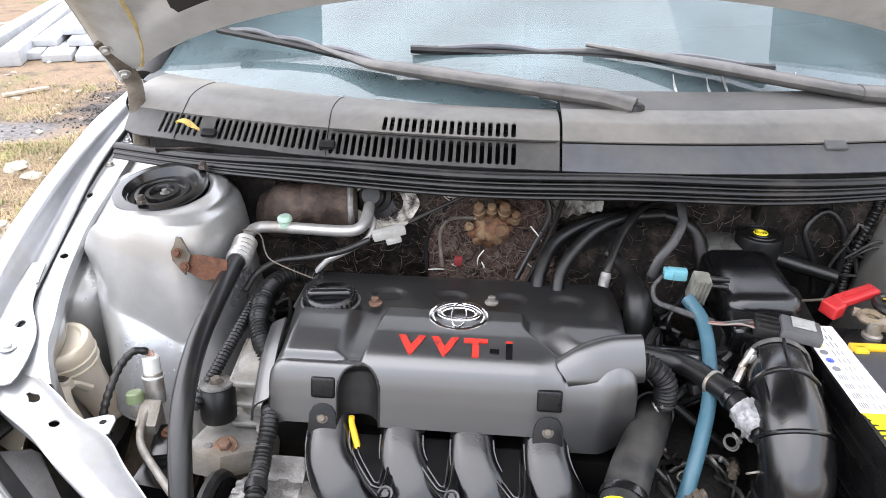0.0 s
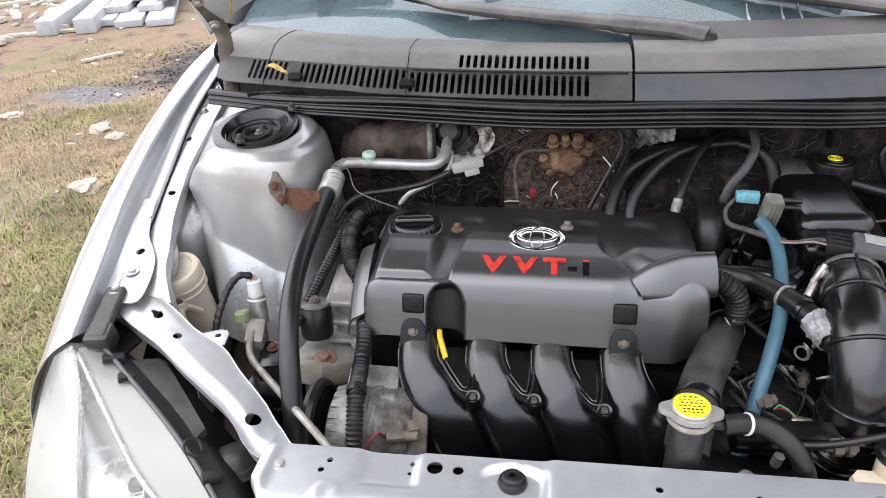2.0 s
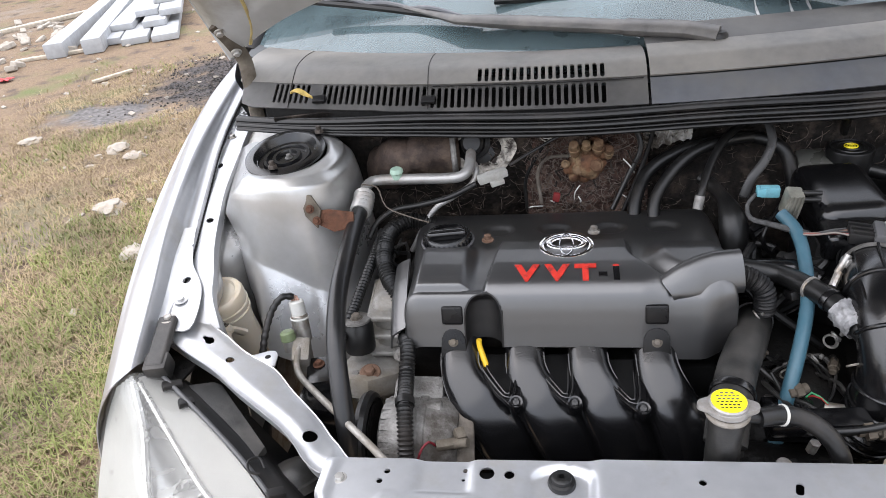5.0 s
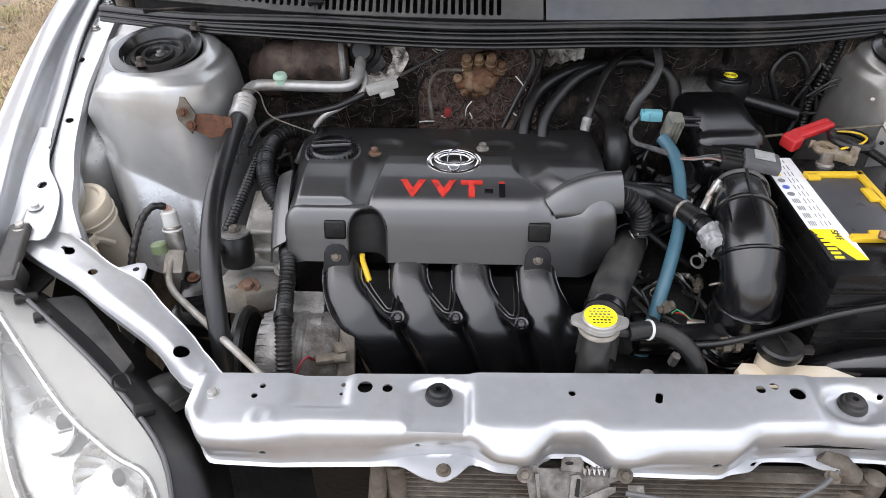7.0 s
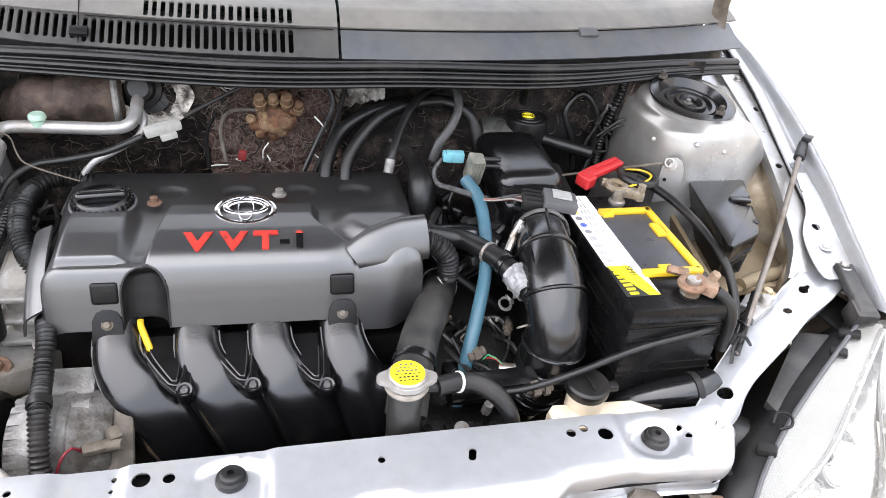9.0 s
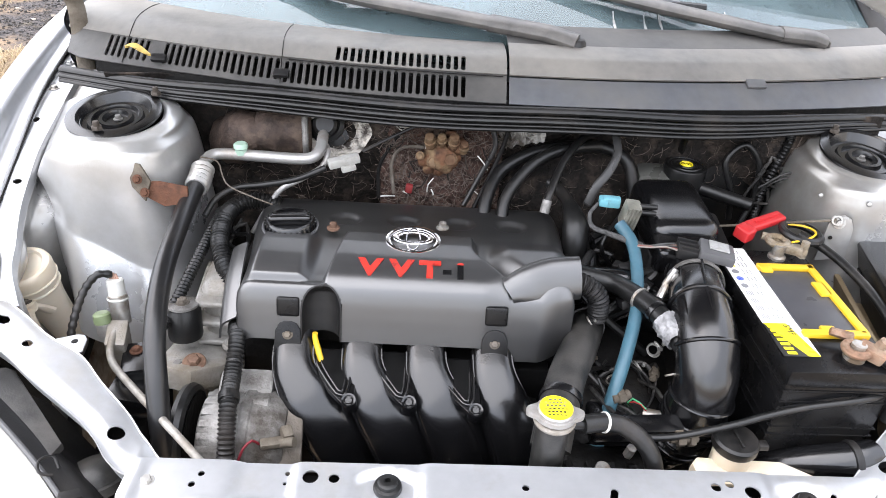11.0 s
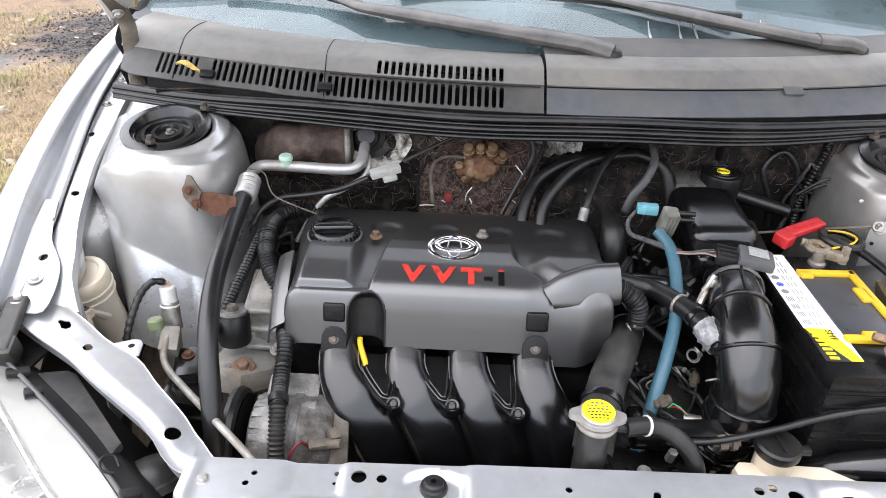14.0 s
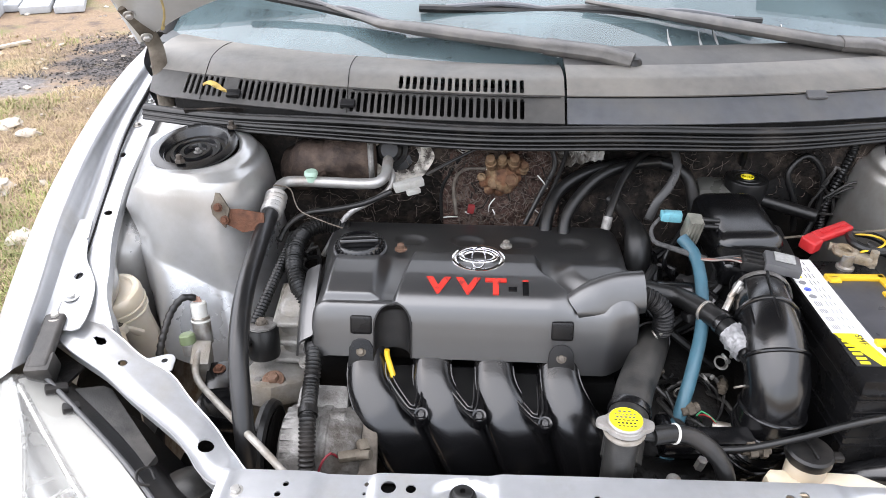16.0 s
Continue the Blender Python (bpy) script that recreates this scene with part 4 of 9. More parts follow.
def build_cowl():
    band = [slot(x, k * CK, 0.0066, h) for k, h, xs in (
        (0.26, 0.036, [-0.330 + 0.0113 * i for i in range(25)]),
        (0.30, 0.036, [-0.640 + 0.0118 * i for i in range(26)])) for x in xs if not -0.565 < x < -0.540 and (x > -0.335 or x < -0.342)]
    shelf = [slot(-0.252 + 0.0113 * i, 0.73 * CK, 0.0066, 0.030) for i in range(18)]
    cowl = part("cowl_panel", sheet(B(), [(-0.735, 0.53 * CK), (0.006, 0.53 * CK), (0.006, 1.6 * CK), (-0.75, 1.6 * CK)], shelf,
                0.011, lambda a, b: cowl_point(a, b / CK), 0.0025), COWL, car, "faded grey plastic cowl shelf with a row of slots", sharp=60)
    part("grille_band", sheet(B(), [(-0.715, 0.06 * CK), (-0.690, 0), (0.006, 0), (0.006, 0.525 * CK), (-0.725, 0.525 * CK)], band,
                0.011, lambda a, b: cowl_point(a, b / CK) + Vector((0, 0.0015, -0.0022 * sstep(0.44, 0.40, -a))), 0.0025), COWL_DARK, cowl, "darker ribbed grille band of the cowl", sharp=60)
    bm = B()
    surf(bm, 60, 14, lambda u, v: cowl_point(0.010 + 0.73 * u, 0.50 * v) + Vector((0, 0, -0.002)), 0.0025)
    part("cowl_lower_band", bm, COWL2, cowl, "smooth blue-grey plastic lower band")
    bm = B()

    def upper(u, v):
        x = 0.010 + 0.75 * u
        low, top = cowl_point(x, 0.49), cowl_point(x, 1.0) + Vector((0, -0.006, -0.003))
        if v < 0.5:
            return low.lerp(top, v / 0.5) + Vector((0, 0, 0.003))
        k = (v - 0.5) / 0.5
        return top + Vector((0, 0.046 * k, 0.003 + 0.008 * math.sin(1.57 * k)))
    surf(bm, 60, 20, upper, 0.003)
    part("cowl_upper_band", bm, COWL, cowl, "dusty grey plastic upper band")
    bm = B()
    surf(bm, 60, 6, lambda u, v: cowl_point(0.010 + 0.75 * u, 1.0) + Vector((0, 0.038 + 0.080 * v, 0.006 + 0.012 * v)), 0.003)
    part("glass_moulding", bm, COWL_DARK, cowl, "dark moulding along the foot of the glass")
    # near-black sheet behind the slots, its colour standing for their shade
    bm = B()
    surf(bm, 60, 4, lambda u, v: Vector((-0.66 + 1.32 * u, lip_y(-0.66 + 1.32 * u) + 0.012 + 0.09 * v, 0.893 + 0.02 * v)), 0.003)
    part("plenum", bm, GRIME_AND_SHADE, cowl)
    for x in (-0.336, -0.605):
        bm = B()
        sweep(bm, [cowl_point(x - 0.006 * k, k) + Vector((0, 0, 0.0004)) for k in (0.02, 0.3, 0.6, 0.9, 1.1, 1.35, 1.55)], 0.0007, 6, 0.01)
        part("panel_seam", bm, GRIME_AND_SHADE, cowl)
    # dark line drawn along the step between slot rows, as its shade
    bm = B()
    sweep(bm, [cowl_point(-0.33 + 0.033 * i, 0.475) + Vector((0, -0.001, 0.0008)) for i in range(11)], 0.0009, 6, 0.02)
    part("crease", bm, GRIME_AND_SHADE, cowl)
    # front wall coloured near-black for the shadow under the seal
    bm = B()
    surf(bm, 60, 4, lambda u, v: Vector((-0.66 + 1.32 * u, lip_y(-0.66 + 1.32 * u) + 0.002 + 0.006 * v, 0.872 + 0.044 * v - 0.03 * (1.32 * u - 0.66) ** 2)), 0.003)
    part("cowl_front_wall", bm, GRIME_AND_SHADE, cowl)
    # clips along the lip
    for x in (-0.335, -0.540):
        bm = B()
        p = cowl_point(x, 0.16)
        rbox(bm, p + Vector((0, -0.002, 0.004)), (0.024, 0.014, 0.008), 0.003, (35, 0, 0))
        part("clip", bm, DARK_PLASTIC, cowl)
    bm = B()
    p = cowl_point(0.405, 0.42)
    rbox(bm, p + Vector((0, 0, 0.003)), (0.032, 0.016, 0.006), 0.002, (32, 0, 6))
    part("clip", bm, COWL2, cowl)


build_cowl()


def build_seal():
    seal = thing("bonnet_seal", (0, 0.6, 0.89), "long black rubber bonnet seal along the cowl edge", "seal")
    for name, dy, z, r in (("bead", -0.006, 0.906, 0.0080), ("rib", -0.0120, 0.8985, 0.0026), ("channel", -0.0135, 0.8925, 0.0055), ("rib", -0.0175, 0.8865, 0.0024), ("lower_lip", -0.0180, 0.8805, 0.0042)):
        bm = B()
        sweep(bm, [(x, lip_y(x) + dy - 0.06 * x * x, 0.905 + (z - 0.905) * (1 - 0.45 * sstep(0.25, 0.70, abs(x))) - 0.034 * x * x + 0.002 * math.sin(x * 14)) for x in (i * 0.0705 for i in range(-10, 11))], r, 10, 0.02, flat=0.8)
        part(name, bm, RUBBER, seal)


build_seal()


def glass_point(u, v):
    x = -0.80 + 1.60 * u
    yb, zb = 0.757 + 0.46 * x * x, 0.952 - 0.03 * x * x
    L = 0.84 * v - 0.04
    return Vector((x * (1 - 0.16 * v), yb + L * 0.86, zb + L * 0.50 - 0.02 * x * x * v))


def build_glass():
    bm = B()
    surf(bm, 48, 30, glass_point)
    g = part("windshield", bm, GLASS, car, "wet-looking tinted windshield reflecting the sky")
    g.visible_shadow = False
    bm = B()
    surf(bm, 60, 6, lambda u, v: glass_point(u, 0.185 * v) - Vector((0, -0.0015, 0.003)), 0.001)
    part("dark_glass_border", bm, mat("black_glass_border", (0.006, 0.0065, 0.007), 0.35, 0, 0.2, 40), g, "black printed border along the foot of the glass")
    for x, a, b in ((0.205, 0.075, 0.16), (0.262, 0.07, 0.15), (0.292, 0.08, 0.17), (0.43, 0.10, 0.16)):
        bm = B()
        surf(bm, 2, 10, lambda u, v: glass_point(0.5 + (x + (u - 0.5) * (0.0032 - 0.0016 * math.sin(v * 9)) + 0.001 * math.sin(v * 7)) / 1.6, a + (b - a) * v) + Vector((0, -0.0008, 0.0012)), 0.0004)
        part("dried_streak", bm, mat("dried_dirt_streak", (0.30, 0.30, 0.295), 0.9, 0, 0.4, 90), g)
    bm = B()
    surf(bm, 30, 14, lambda u, v: Vector((-0.80 + 1.60 * u, 0.80 + 0.33 * (-0.80 + 1.60 * u) ** 2 + 0.70 * v, 0.93 + 0.05 * math.sin(v * 2.4) + 0.01 * v)), 0.01)
    part("dashboard", bm, DASH, car, "dark dashboard top behind the glass")
    # cabin shell: roof, pillars, sides
    bm = B()
    surf(bm, 20, 16, lambda u, v: Vector(((-0.60 + 1.2 * u) * (1 - 0.05 * v), 1.45 + 1.86 * v, 1.345 + 0.06 * math.sin(math.pi * min(1, v * 0.9 + 0.1)) - 0.10 * (2 * u - 1) ** 4)), 0.02)
    part("roof", bm, SILVER, car)
    for s in (-1, 1):
        bm = B()
        sweep(bm, [(s * 0.812, 1.050, 0.930), (s * 0.780, 1.24, 1.05), (s * 0.735, 1.48, 1.19), (s * 0.66, 1.72, 1.31)], 0.024, 12, 0.03, flat=0.6)
        part("pillar", bm, DARK_PLASTIC, car)
        bm = B()
        surf(bm, 20, 16, lambda u, v: Vector((s * (0.868 - 0.27 * max(0, (v - 0.55) / 0.45) ** 1.4), 1.10 + 2.2 * u, 0.25 + 1.05 * v)), 0.02)
        part("cabin_side", bm, SILVER, car)
        for y in (0.62, 3.05):
            bm = B()
            torus(bm, (s * 0.74, y, 0.29), 0.215, 0.075, (1, 0, 0), 36, 12)
            w = part("wheel", bm, TYRE, car, "black tyre")
            bm = B()
            cyl(bm, (s * 0.69, y, 0.29), (s * 0.78, y, 0.29), 0.19, 0.19, 32, 0.01)
            part("rim", bm, STEEL, w)
    bm = B()
    surf(bm, 10, 10, lambda u, v: Vector((-0.84 + 1.68 * u, 3.30, 0.25 + 1.08 * v)), 0.02)
    part("tailgate", bm, SILVER, car)
    bm = B()
    surf(bm, 12, 10, lambda u, v: Vector((-0.82 + 1.64 * u, 1.74, 0.30 + 1.04 * v)), 0.01)
    part("cabin_bulkhead", bm, DASH, car)
    bm = B()
    rbox(bm, (0, 2.1, 0.30), (1.6, 2.4, 0.05), 0.01)
    part("cabin_floor", bm, DASH, car)
    bm = B()
    rbox(bm, (0, 0.50, 0.33), (1.28, 0.78, 0.03), 0.01)
    part("undertray", bm, GRIME_AND_SHADE, car)


build_glass()


# ---------- bonnet ----------
HOOD_A = radians(46)


def hood_point(x, L, d=0.0):
    """L metres from the hinge line towards the front edge; d: depth below the outer skin."""
    crown = 0.03 * (1 - (x / 0.80) ** 2)
    y, z = L, crown - d
    return Vector((x, 0.875 - y * math.cos(HOOD_A) + z * math.sin(HOOD_A), 0.975 + y * math.sin(HOOD_A) + z * math.cos(HOOD_A)))


def build_hood():
    def outline(u, v):
        x0 = -1 + 2 * u
        L0 = 0.20 * (1 - abs(x0) ** 2.4) - 0.035 * abs(x0) ** 8
        L = L0 + (0.98 - 0.10 * x0 * x0 - L0) * v
        x = x0 * (0.785 - 0.10 * v)
        return x, L
    bm = B()
    surf(bm, 50, 40, lambda u, v: hood_point(*outline(u, v)), 0.0015)
    hood = part("bonnet", bm, SILVER, car, "raised silver bonnet")
    bm = B()

    def inner(u, v):
        x, L = outline(u, v)
        e = min(min(u, 1 - u) * 1.5, min(v, 1 - v))
        rib = 0.022 * sstep(0.0, 0.03, e) - 0.014 * sstep(0.10, 0.15, e) * (1 - sstep(0.9, 1.0, e))
        return hood_point(x * 0.992, L, 0.004 + rib)
    surf(bm, 90, 70, inner)
    part("inner_panel", bm, HOOD_IN, hood, "grey underside of the bonnet with pressed ribs")
    # unseen liner, added so that the engine cover mirrors something dark
    bm = B()

    def liner(u, v):
        x, L = outline(0.12 + 0.76 * u, 0.09 + 0.82 * v)
        e = min(min(u, 1 - u) * 1.5, min(v, 1 - v))
        return hood_point(x, L, 0.020 + 0.014 * sstep(0, 0.05, e) + 0.004 * noise.noise(Vector((x * 9, L * 9, 1))))
    surf(bm, 40, 30, liner, 0.006)
    part("liner", bm, mat("bonnet_liner_felt", (0.022, 0.021, 0.020), 0.95, 0, 0.3, 40, 0.5, 200), hood, "unseen dark felt liner added under the bonnet")
    for s in (-1, 1):
        bm = B()
        sweep(bm, [hood_point(s * q, L, 0.0245) for q, L in ((0.700, 0.045), (0.672, 0.10), (0.655, 0.18), (0.650, 0.30), (0.648, 0.45))], 0.0035, 6, 0.02, flat=0.6)
        part("sealer_bead", bm, mat("seam_sealer", (0.42, 0.33, 0.14), 0.6, 0, 0.2, 60), hood, "yellowed seam sealer bead")
        bm = B()
        sweep(bm, [(s * 0.695, 0.775, 0.870), (s * 0.708, 0.805, 0.92), (s * 0.722, 0.835, 0.965), (s * 0.732, 0.815, 1.01), (s * 0.738, 0.785, 1.045)], 0.014, 8, 0.01, flat=0.35)
        h = part("hinge", bm, HINGE, hood, "dusty bonnet hinge arm")
        for q in ((s * 0.728, 0.822, 0.985), (s * 0.735, 0.790, 1.030)):
            bolt("hinge_bolt", q, 0.007, 0.008, STEEL, h, axis=(s * -0.3, -0.6, -0.6))


build_hood()


# ---------- engine ----------
def build_cover():
    cover = thing("engine_cover", (-0.12, 0.43, 0.70), "matt black plastic engine cover with badge and red lettering", "engine cover")

    YS = [0.600, 0.600, 0.588, 0.555, 0.515, 0.475, 0.448, 0.432, 0.400, 0.370, 0.345, 0.331, 0.3205, 0.3135, 0.308, 0.303, 0.298]
    ZS = [0.705, 0.728, 0.743, 0.751, 0.757, 0.763, 0.7665, 0.768, 0.7685, 0.7675, 0.7655, 0.7610, 0.7525, 0.7380, 0.7195, 0.699, 0.679]
    # rise of the pads over the shell, by distance from the front
    RISE = [(0.298, 0.0), (0.308, 0.002), (0.3135, 0.0045), (0.3205, 0.0080), (0.331, 0.0115), (0.345, 0.0150), (0.370, 0.0185), (0.400, 0.0190), (0.432, 0.0150), (0.45, 0.012)]
    curve = loft([[(0, y, z) for y, z in zip(YS, ZS)]] * 2)

    def f(u, v, scoop=True):
        # v: 0 rear skirt, .12 rear edge, .62 ridge, 1 front bottom
        q = curve(v, 0.5)
        y, z = q.y, q.z
        xl = -0.338 - 0.022 * sstep(0.36, 0.56, y)
        xr = 0.092 + 0.010 * sstep(0.36, 0.56, y)
        x = xl + (xr - xl) * u
        # raised pads: centre, left, right
        xl2 = -0.213 - 0.016 * (0.435 - y) / 0.11
        xr2 = -0.036 + 0.045 * sstep(0.40, 0.325, y)
        pad = sstep(xl2 - 0.003, xl2 + 0.005, x) * (1 - sstep(xr2 - 0.005, xr2 + 0.005, x)) * (1 - sstep(0.430, 0.440, y))
        pad = max(pad, sstep(0.336, 0.318, y) * 0.8)
        pad = max(pad, 0.85 * sstep(xr2 + 0.014, xr2 + 0.048, x) * (1 - sstep(0.400, 0.455, y)))
        pad = max(pad, 0.9 * sstep(-0.330, -0.318, x) * (1 - sstep(-0.262, -0.240, x)) * (1 - sstep(0.412, 0.455, y)) * sstep(0.326, 0.334, y))
        z += along(RISE, y) * pad
        if v > 0.62:
            k = (v - 0.62) / 0.38
            z += 0.040 * sstep(0.070, 0.094, x) * k
            y += 0.026 * sstep(0.045, 0.094, x) * k
            z += 0.019 * k * (1 - sstep(-0.03, 0.004, x))
            # dipstick recess
            w = (x + 0.229) / 0.026
            if scoop and abs(w) < 0.92:
                kt = 0.29 + 0.38 * (1 - math.sqrt(1 - w * w))
                y += 0.060 * sstep(kt + 0.03, kt + 0.06, k)
        else:
            for sx in (-0.223, -0.137, -0.056, 0.022):
                d = math.hypot(x - sx, (y - 0.508) * 1.1)
                z -= 0.0065 * (1 - sstep(0.016, 0.027, d))
        # rolled side edges
        e = min(x - xl, xr - x)
        z -= 0.026 * (1 - math.sqrt(max(0.0, 1 - (1 - min(1, e / 0.026)) ** 2)))
        return Vector((x, y, z))

    def on_top(x, y):
        """Height of the shell's top at a place."""
        lo, hi = 0.12, 0.80
        for _ in range(24):
            v = (lo + hi) / 2
            lo, hi = (v, hi) if curve(v, 0.5).y > y else (lo, v)
        return f((x + 0.338) / 0.43, lo).z
    bm = B()
    surf(bm, 220, 170, f)
    part("shell", bm, COVER, cover, sharp=50)
    bm = B()
    def arch(u, v):
        k = 0.29 + 0.71 * v
        half = 0.026 * math.sqrt(max(0.0, 1 - max(0.0, 1 - (k - 0.29) / 0.38) ** 2))
        s = 2 * u - 1
        q = f((-0.229 + s * half + 0.338) / 0.43, 0.62 + 0.38 * k, False)
        deep = 0.024 * math.sqrt(max(0.0, 1 - s * s)) * sstep(0.0, 0.35, v)
        return q + Vector((0, deep - 0.0012, 0.0004))
    surf(bm, 24, 40, arch, 0.002)
    part("dipstick_channel", bm, DARK_PLASTIC, cover, "black channel for the dipstick")
    # air snorkel at the corner
    bm = B()
    surf(bm, 30, 22, loft([[(0.000, 0.345, 0.772), (0.024, 0.357, 0.784), (0.058, 0.371, 0.790), (0.094, 0.378, 0.790)],
                           [(-0.002, 0.336, 0.777), (0.024, 0.345, 0.790), (0.058, 0.358, 0.797), (0.096, 0.365, 0.798)],
                           [(0.000, 0.328, 0.773), (0.032, 0.333, 0.779), (0.062, 0.345, 0.785), (0.098, 0.352, 0.786)],
                           [(0.008, 0.322, 0.764), (0.040, 0.326, 0.762), (0.068, 0.336, 0.764), (0.100, 0.343, 0.764)],
                           [(0.012, 0.322, 0.756), (0.042, 0.328, 0.752), (0.070, 0.338, 0.752), (0.100, 0.345, 0.752)]]), 0.003)
    part("snorkel", bm, COVER, cover)
    # seam flange at the side
    bm = B()
    surf(bm, 6, 24, loft([[(-0.358, 0.304, 0.690), (-0.364, 0.362, 0.722), (-0.368, 0.42, 0.734)], [(-0.352, 0.303, 0.712), (-0.357, 0.36, 0.742), (-0.362, 0.42, 0.752)], [(-0.335, 0.308, 0.722), (-0.338, 0.36, 0.752), (-0.344, 0.42, 0.762)]]), 0.003)
    part("side_flange", bm, COVER, cover)
    # badge: plain oval rings
    badge = B()
    tilt = Vector((0, -0.14, 1))
    btop = on_top(-0.1195, 0.406) + 0.002
    torus(badge, (-0.1195, 0.406, btop), 0.0258, 0.0030, tilt, 48, 8, 1.30)
    torus(badge, (-0.1195, 0.411, btop + 0.0007), 0.0122, 0.0024, tilt, 40, 8, 1.95)
    torus(badge, (-0.1195, 0.406, btop + 0.0003), 0.0228, 0.0024, tilt, 40, 8, 0.40)
    part("badge", badge, CHROME, cover, "chrome oval badge")
    for txt, x, w in (("V", -0.1715, 0.033), ("V", -0.132, 0.033), ("T", -0.0955, 0.028), ("-", -0.0735, 0.011), ("i", -0.0565, 0.0085)):
        cu = bpy.data.curves.new("letter", 'FONT')
        cu.body, cu.size, cu.extrude, cu.align_x, cu.offset = txt, 0.036, 0.0024, 'CENTER', 0.0016
        tmp = bpy.data.objects.new("letter", cu)
        me = bpy.data.meshes.new_from_object(tmp)
        bpy.data.objects.remove(tmp)
        bm = B()
        bm.from_mesh(me)
        xs = [v.co.x for v in bm.verts]
        mid, half = (min(xs) + max(xs)) / 2, max(1e-4, (max(xs) - min(xs)) / 2)
        for v in bm.verts:
            v.co.x = (v.co.x - mid) / half * w / 2
        for v in bm.verts:
            lx, ly = x + v.co.x, 0.336 + v.co.y
            top = on_top(lx, ly)
            v.co = Vector((lx, ly, top + 0.0006 + v.co.z * 0.5))
        if txt == "i":
            dot = bm.copy()
            for b2, low in ((bm, True), (dot, False)):
                bmesh.ops.delete(b2, geom=[v for v in b2.verts if (v.co.y < 0.3565) != low], context='VERTS')
            part("letter", dot, RED_PAINT, cover, "red painted letter dot", smooth=False)
        part("letter", bm, RED_PAINT if txt in "VT" else GLOSS, cover, "red painted letter" if txt in "VT" else "black letter with worn paint", smooth=False)
    for x in (-0.2705, -0.0085):
        bm = B()
        rbox(bm, (x, 0.3120, 0.7405), (0.029, 0.009, 0.026), 0.004, (-16, 0, 0), 3)
        part("clip_pad", bm, BATTERY, cover)
        bm = B()
        prism(bm, [(-0.018, -0.026), (0.018, -0.026), (0.016, 0.004), (0.011, 0.013), (0.004, 0.016), (-0.004, 0.016), (-0.011, 0.013), (-0.016, 0.004)], pose(x, 0.302, 0.7065, 66, 0, 0), 0.005, 0.002)
        part("bolt_tab", bm, BATTERY, cover)
        bolt("cover_bolt", (x, 0.2985, 0.7065), 0.0046, 0.006, HINGE if x < -0.1 else DUST, cover, axis=(0, -0.85, 0.5))
    for x, y in ((-0.233, 0.452), (-0.080, 0.469)):
        bm = B()
        lathe(bm, [(0, 0), (0.009, 0), (0.009, 0.002), (0.005, 0.003), (0.005, 0.009), (0.003, 0.010), (0, 0.010)], Matrix.Translation((x, y, 0.773)), 14)
        part("cover_stud", bm, COPPER if x < -0.1 else STEEL, cover)


build_cover()


def flank(pts, r, a, flat, square):
    """Points along a swept runner at the angle a of its section."""
    path, up, out = spline(pts, 0.006), Vector((0, 0, 1)), []
    for i, q in enumerate(path):
        tan = (path[min(i + 1, len(path) - 1)] - path[max(i - 1, 0)]).normalized()
        side = tan.cross(up).normalized()
        up = side.cross(tan).normalized()
        rad = r(i / (len(path) - 1))
        c, d = math.cos(a), math.sin(a)
        out.append(q + side * rad * math.copysign(abs(c) ** square, c) + up * rad * flat * math.copysign(abs(d) ** square, d))
    return out


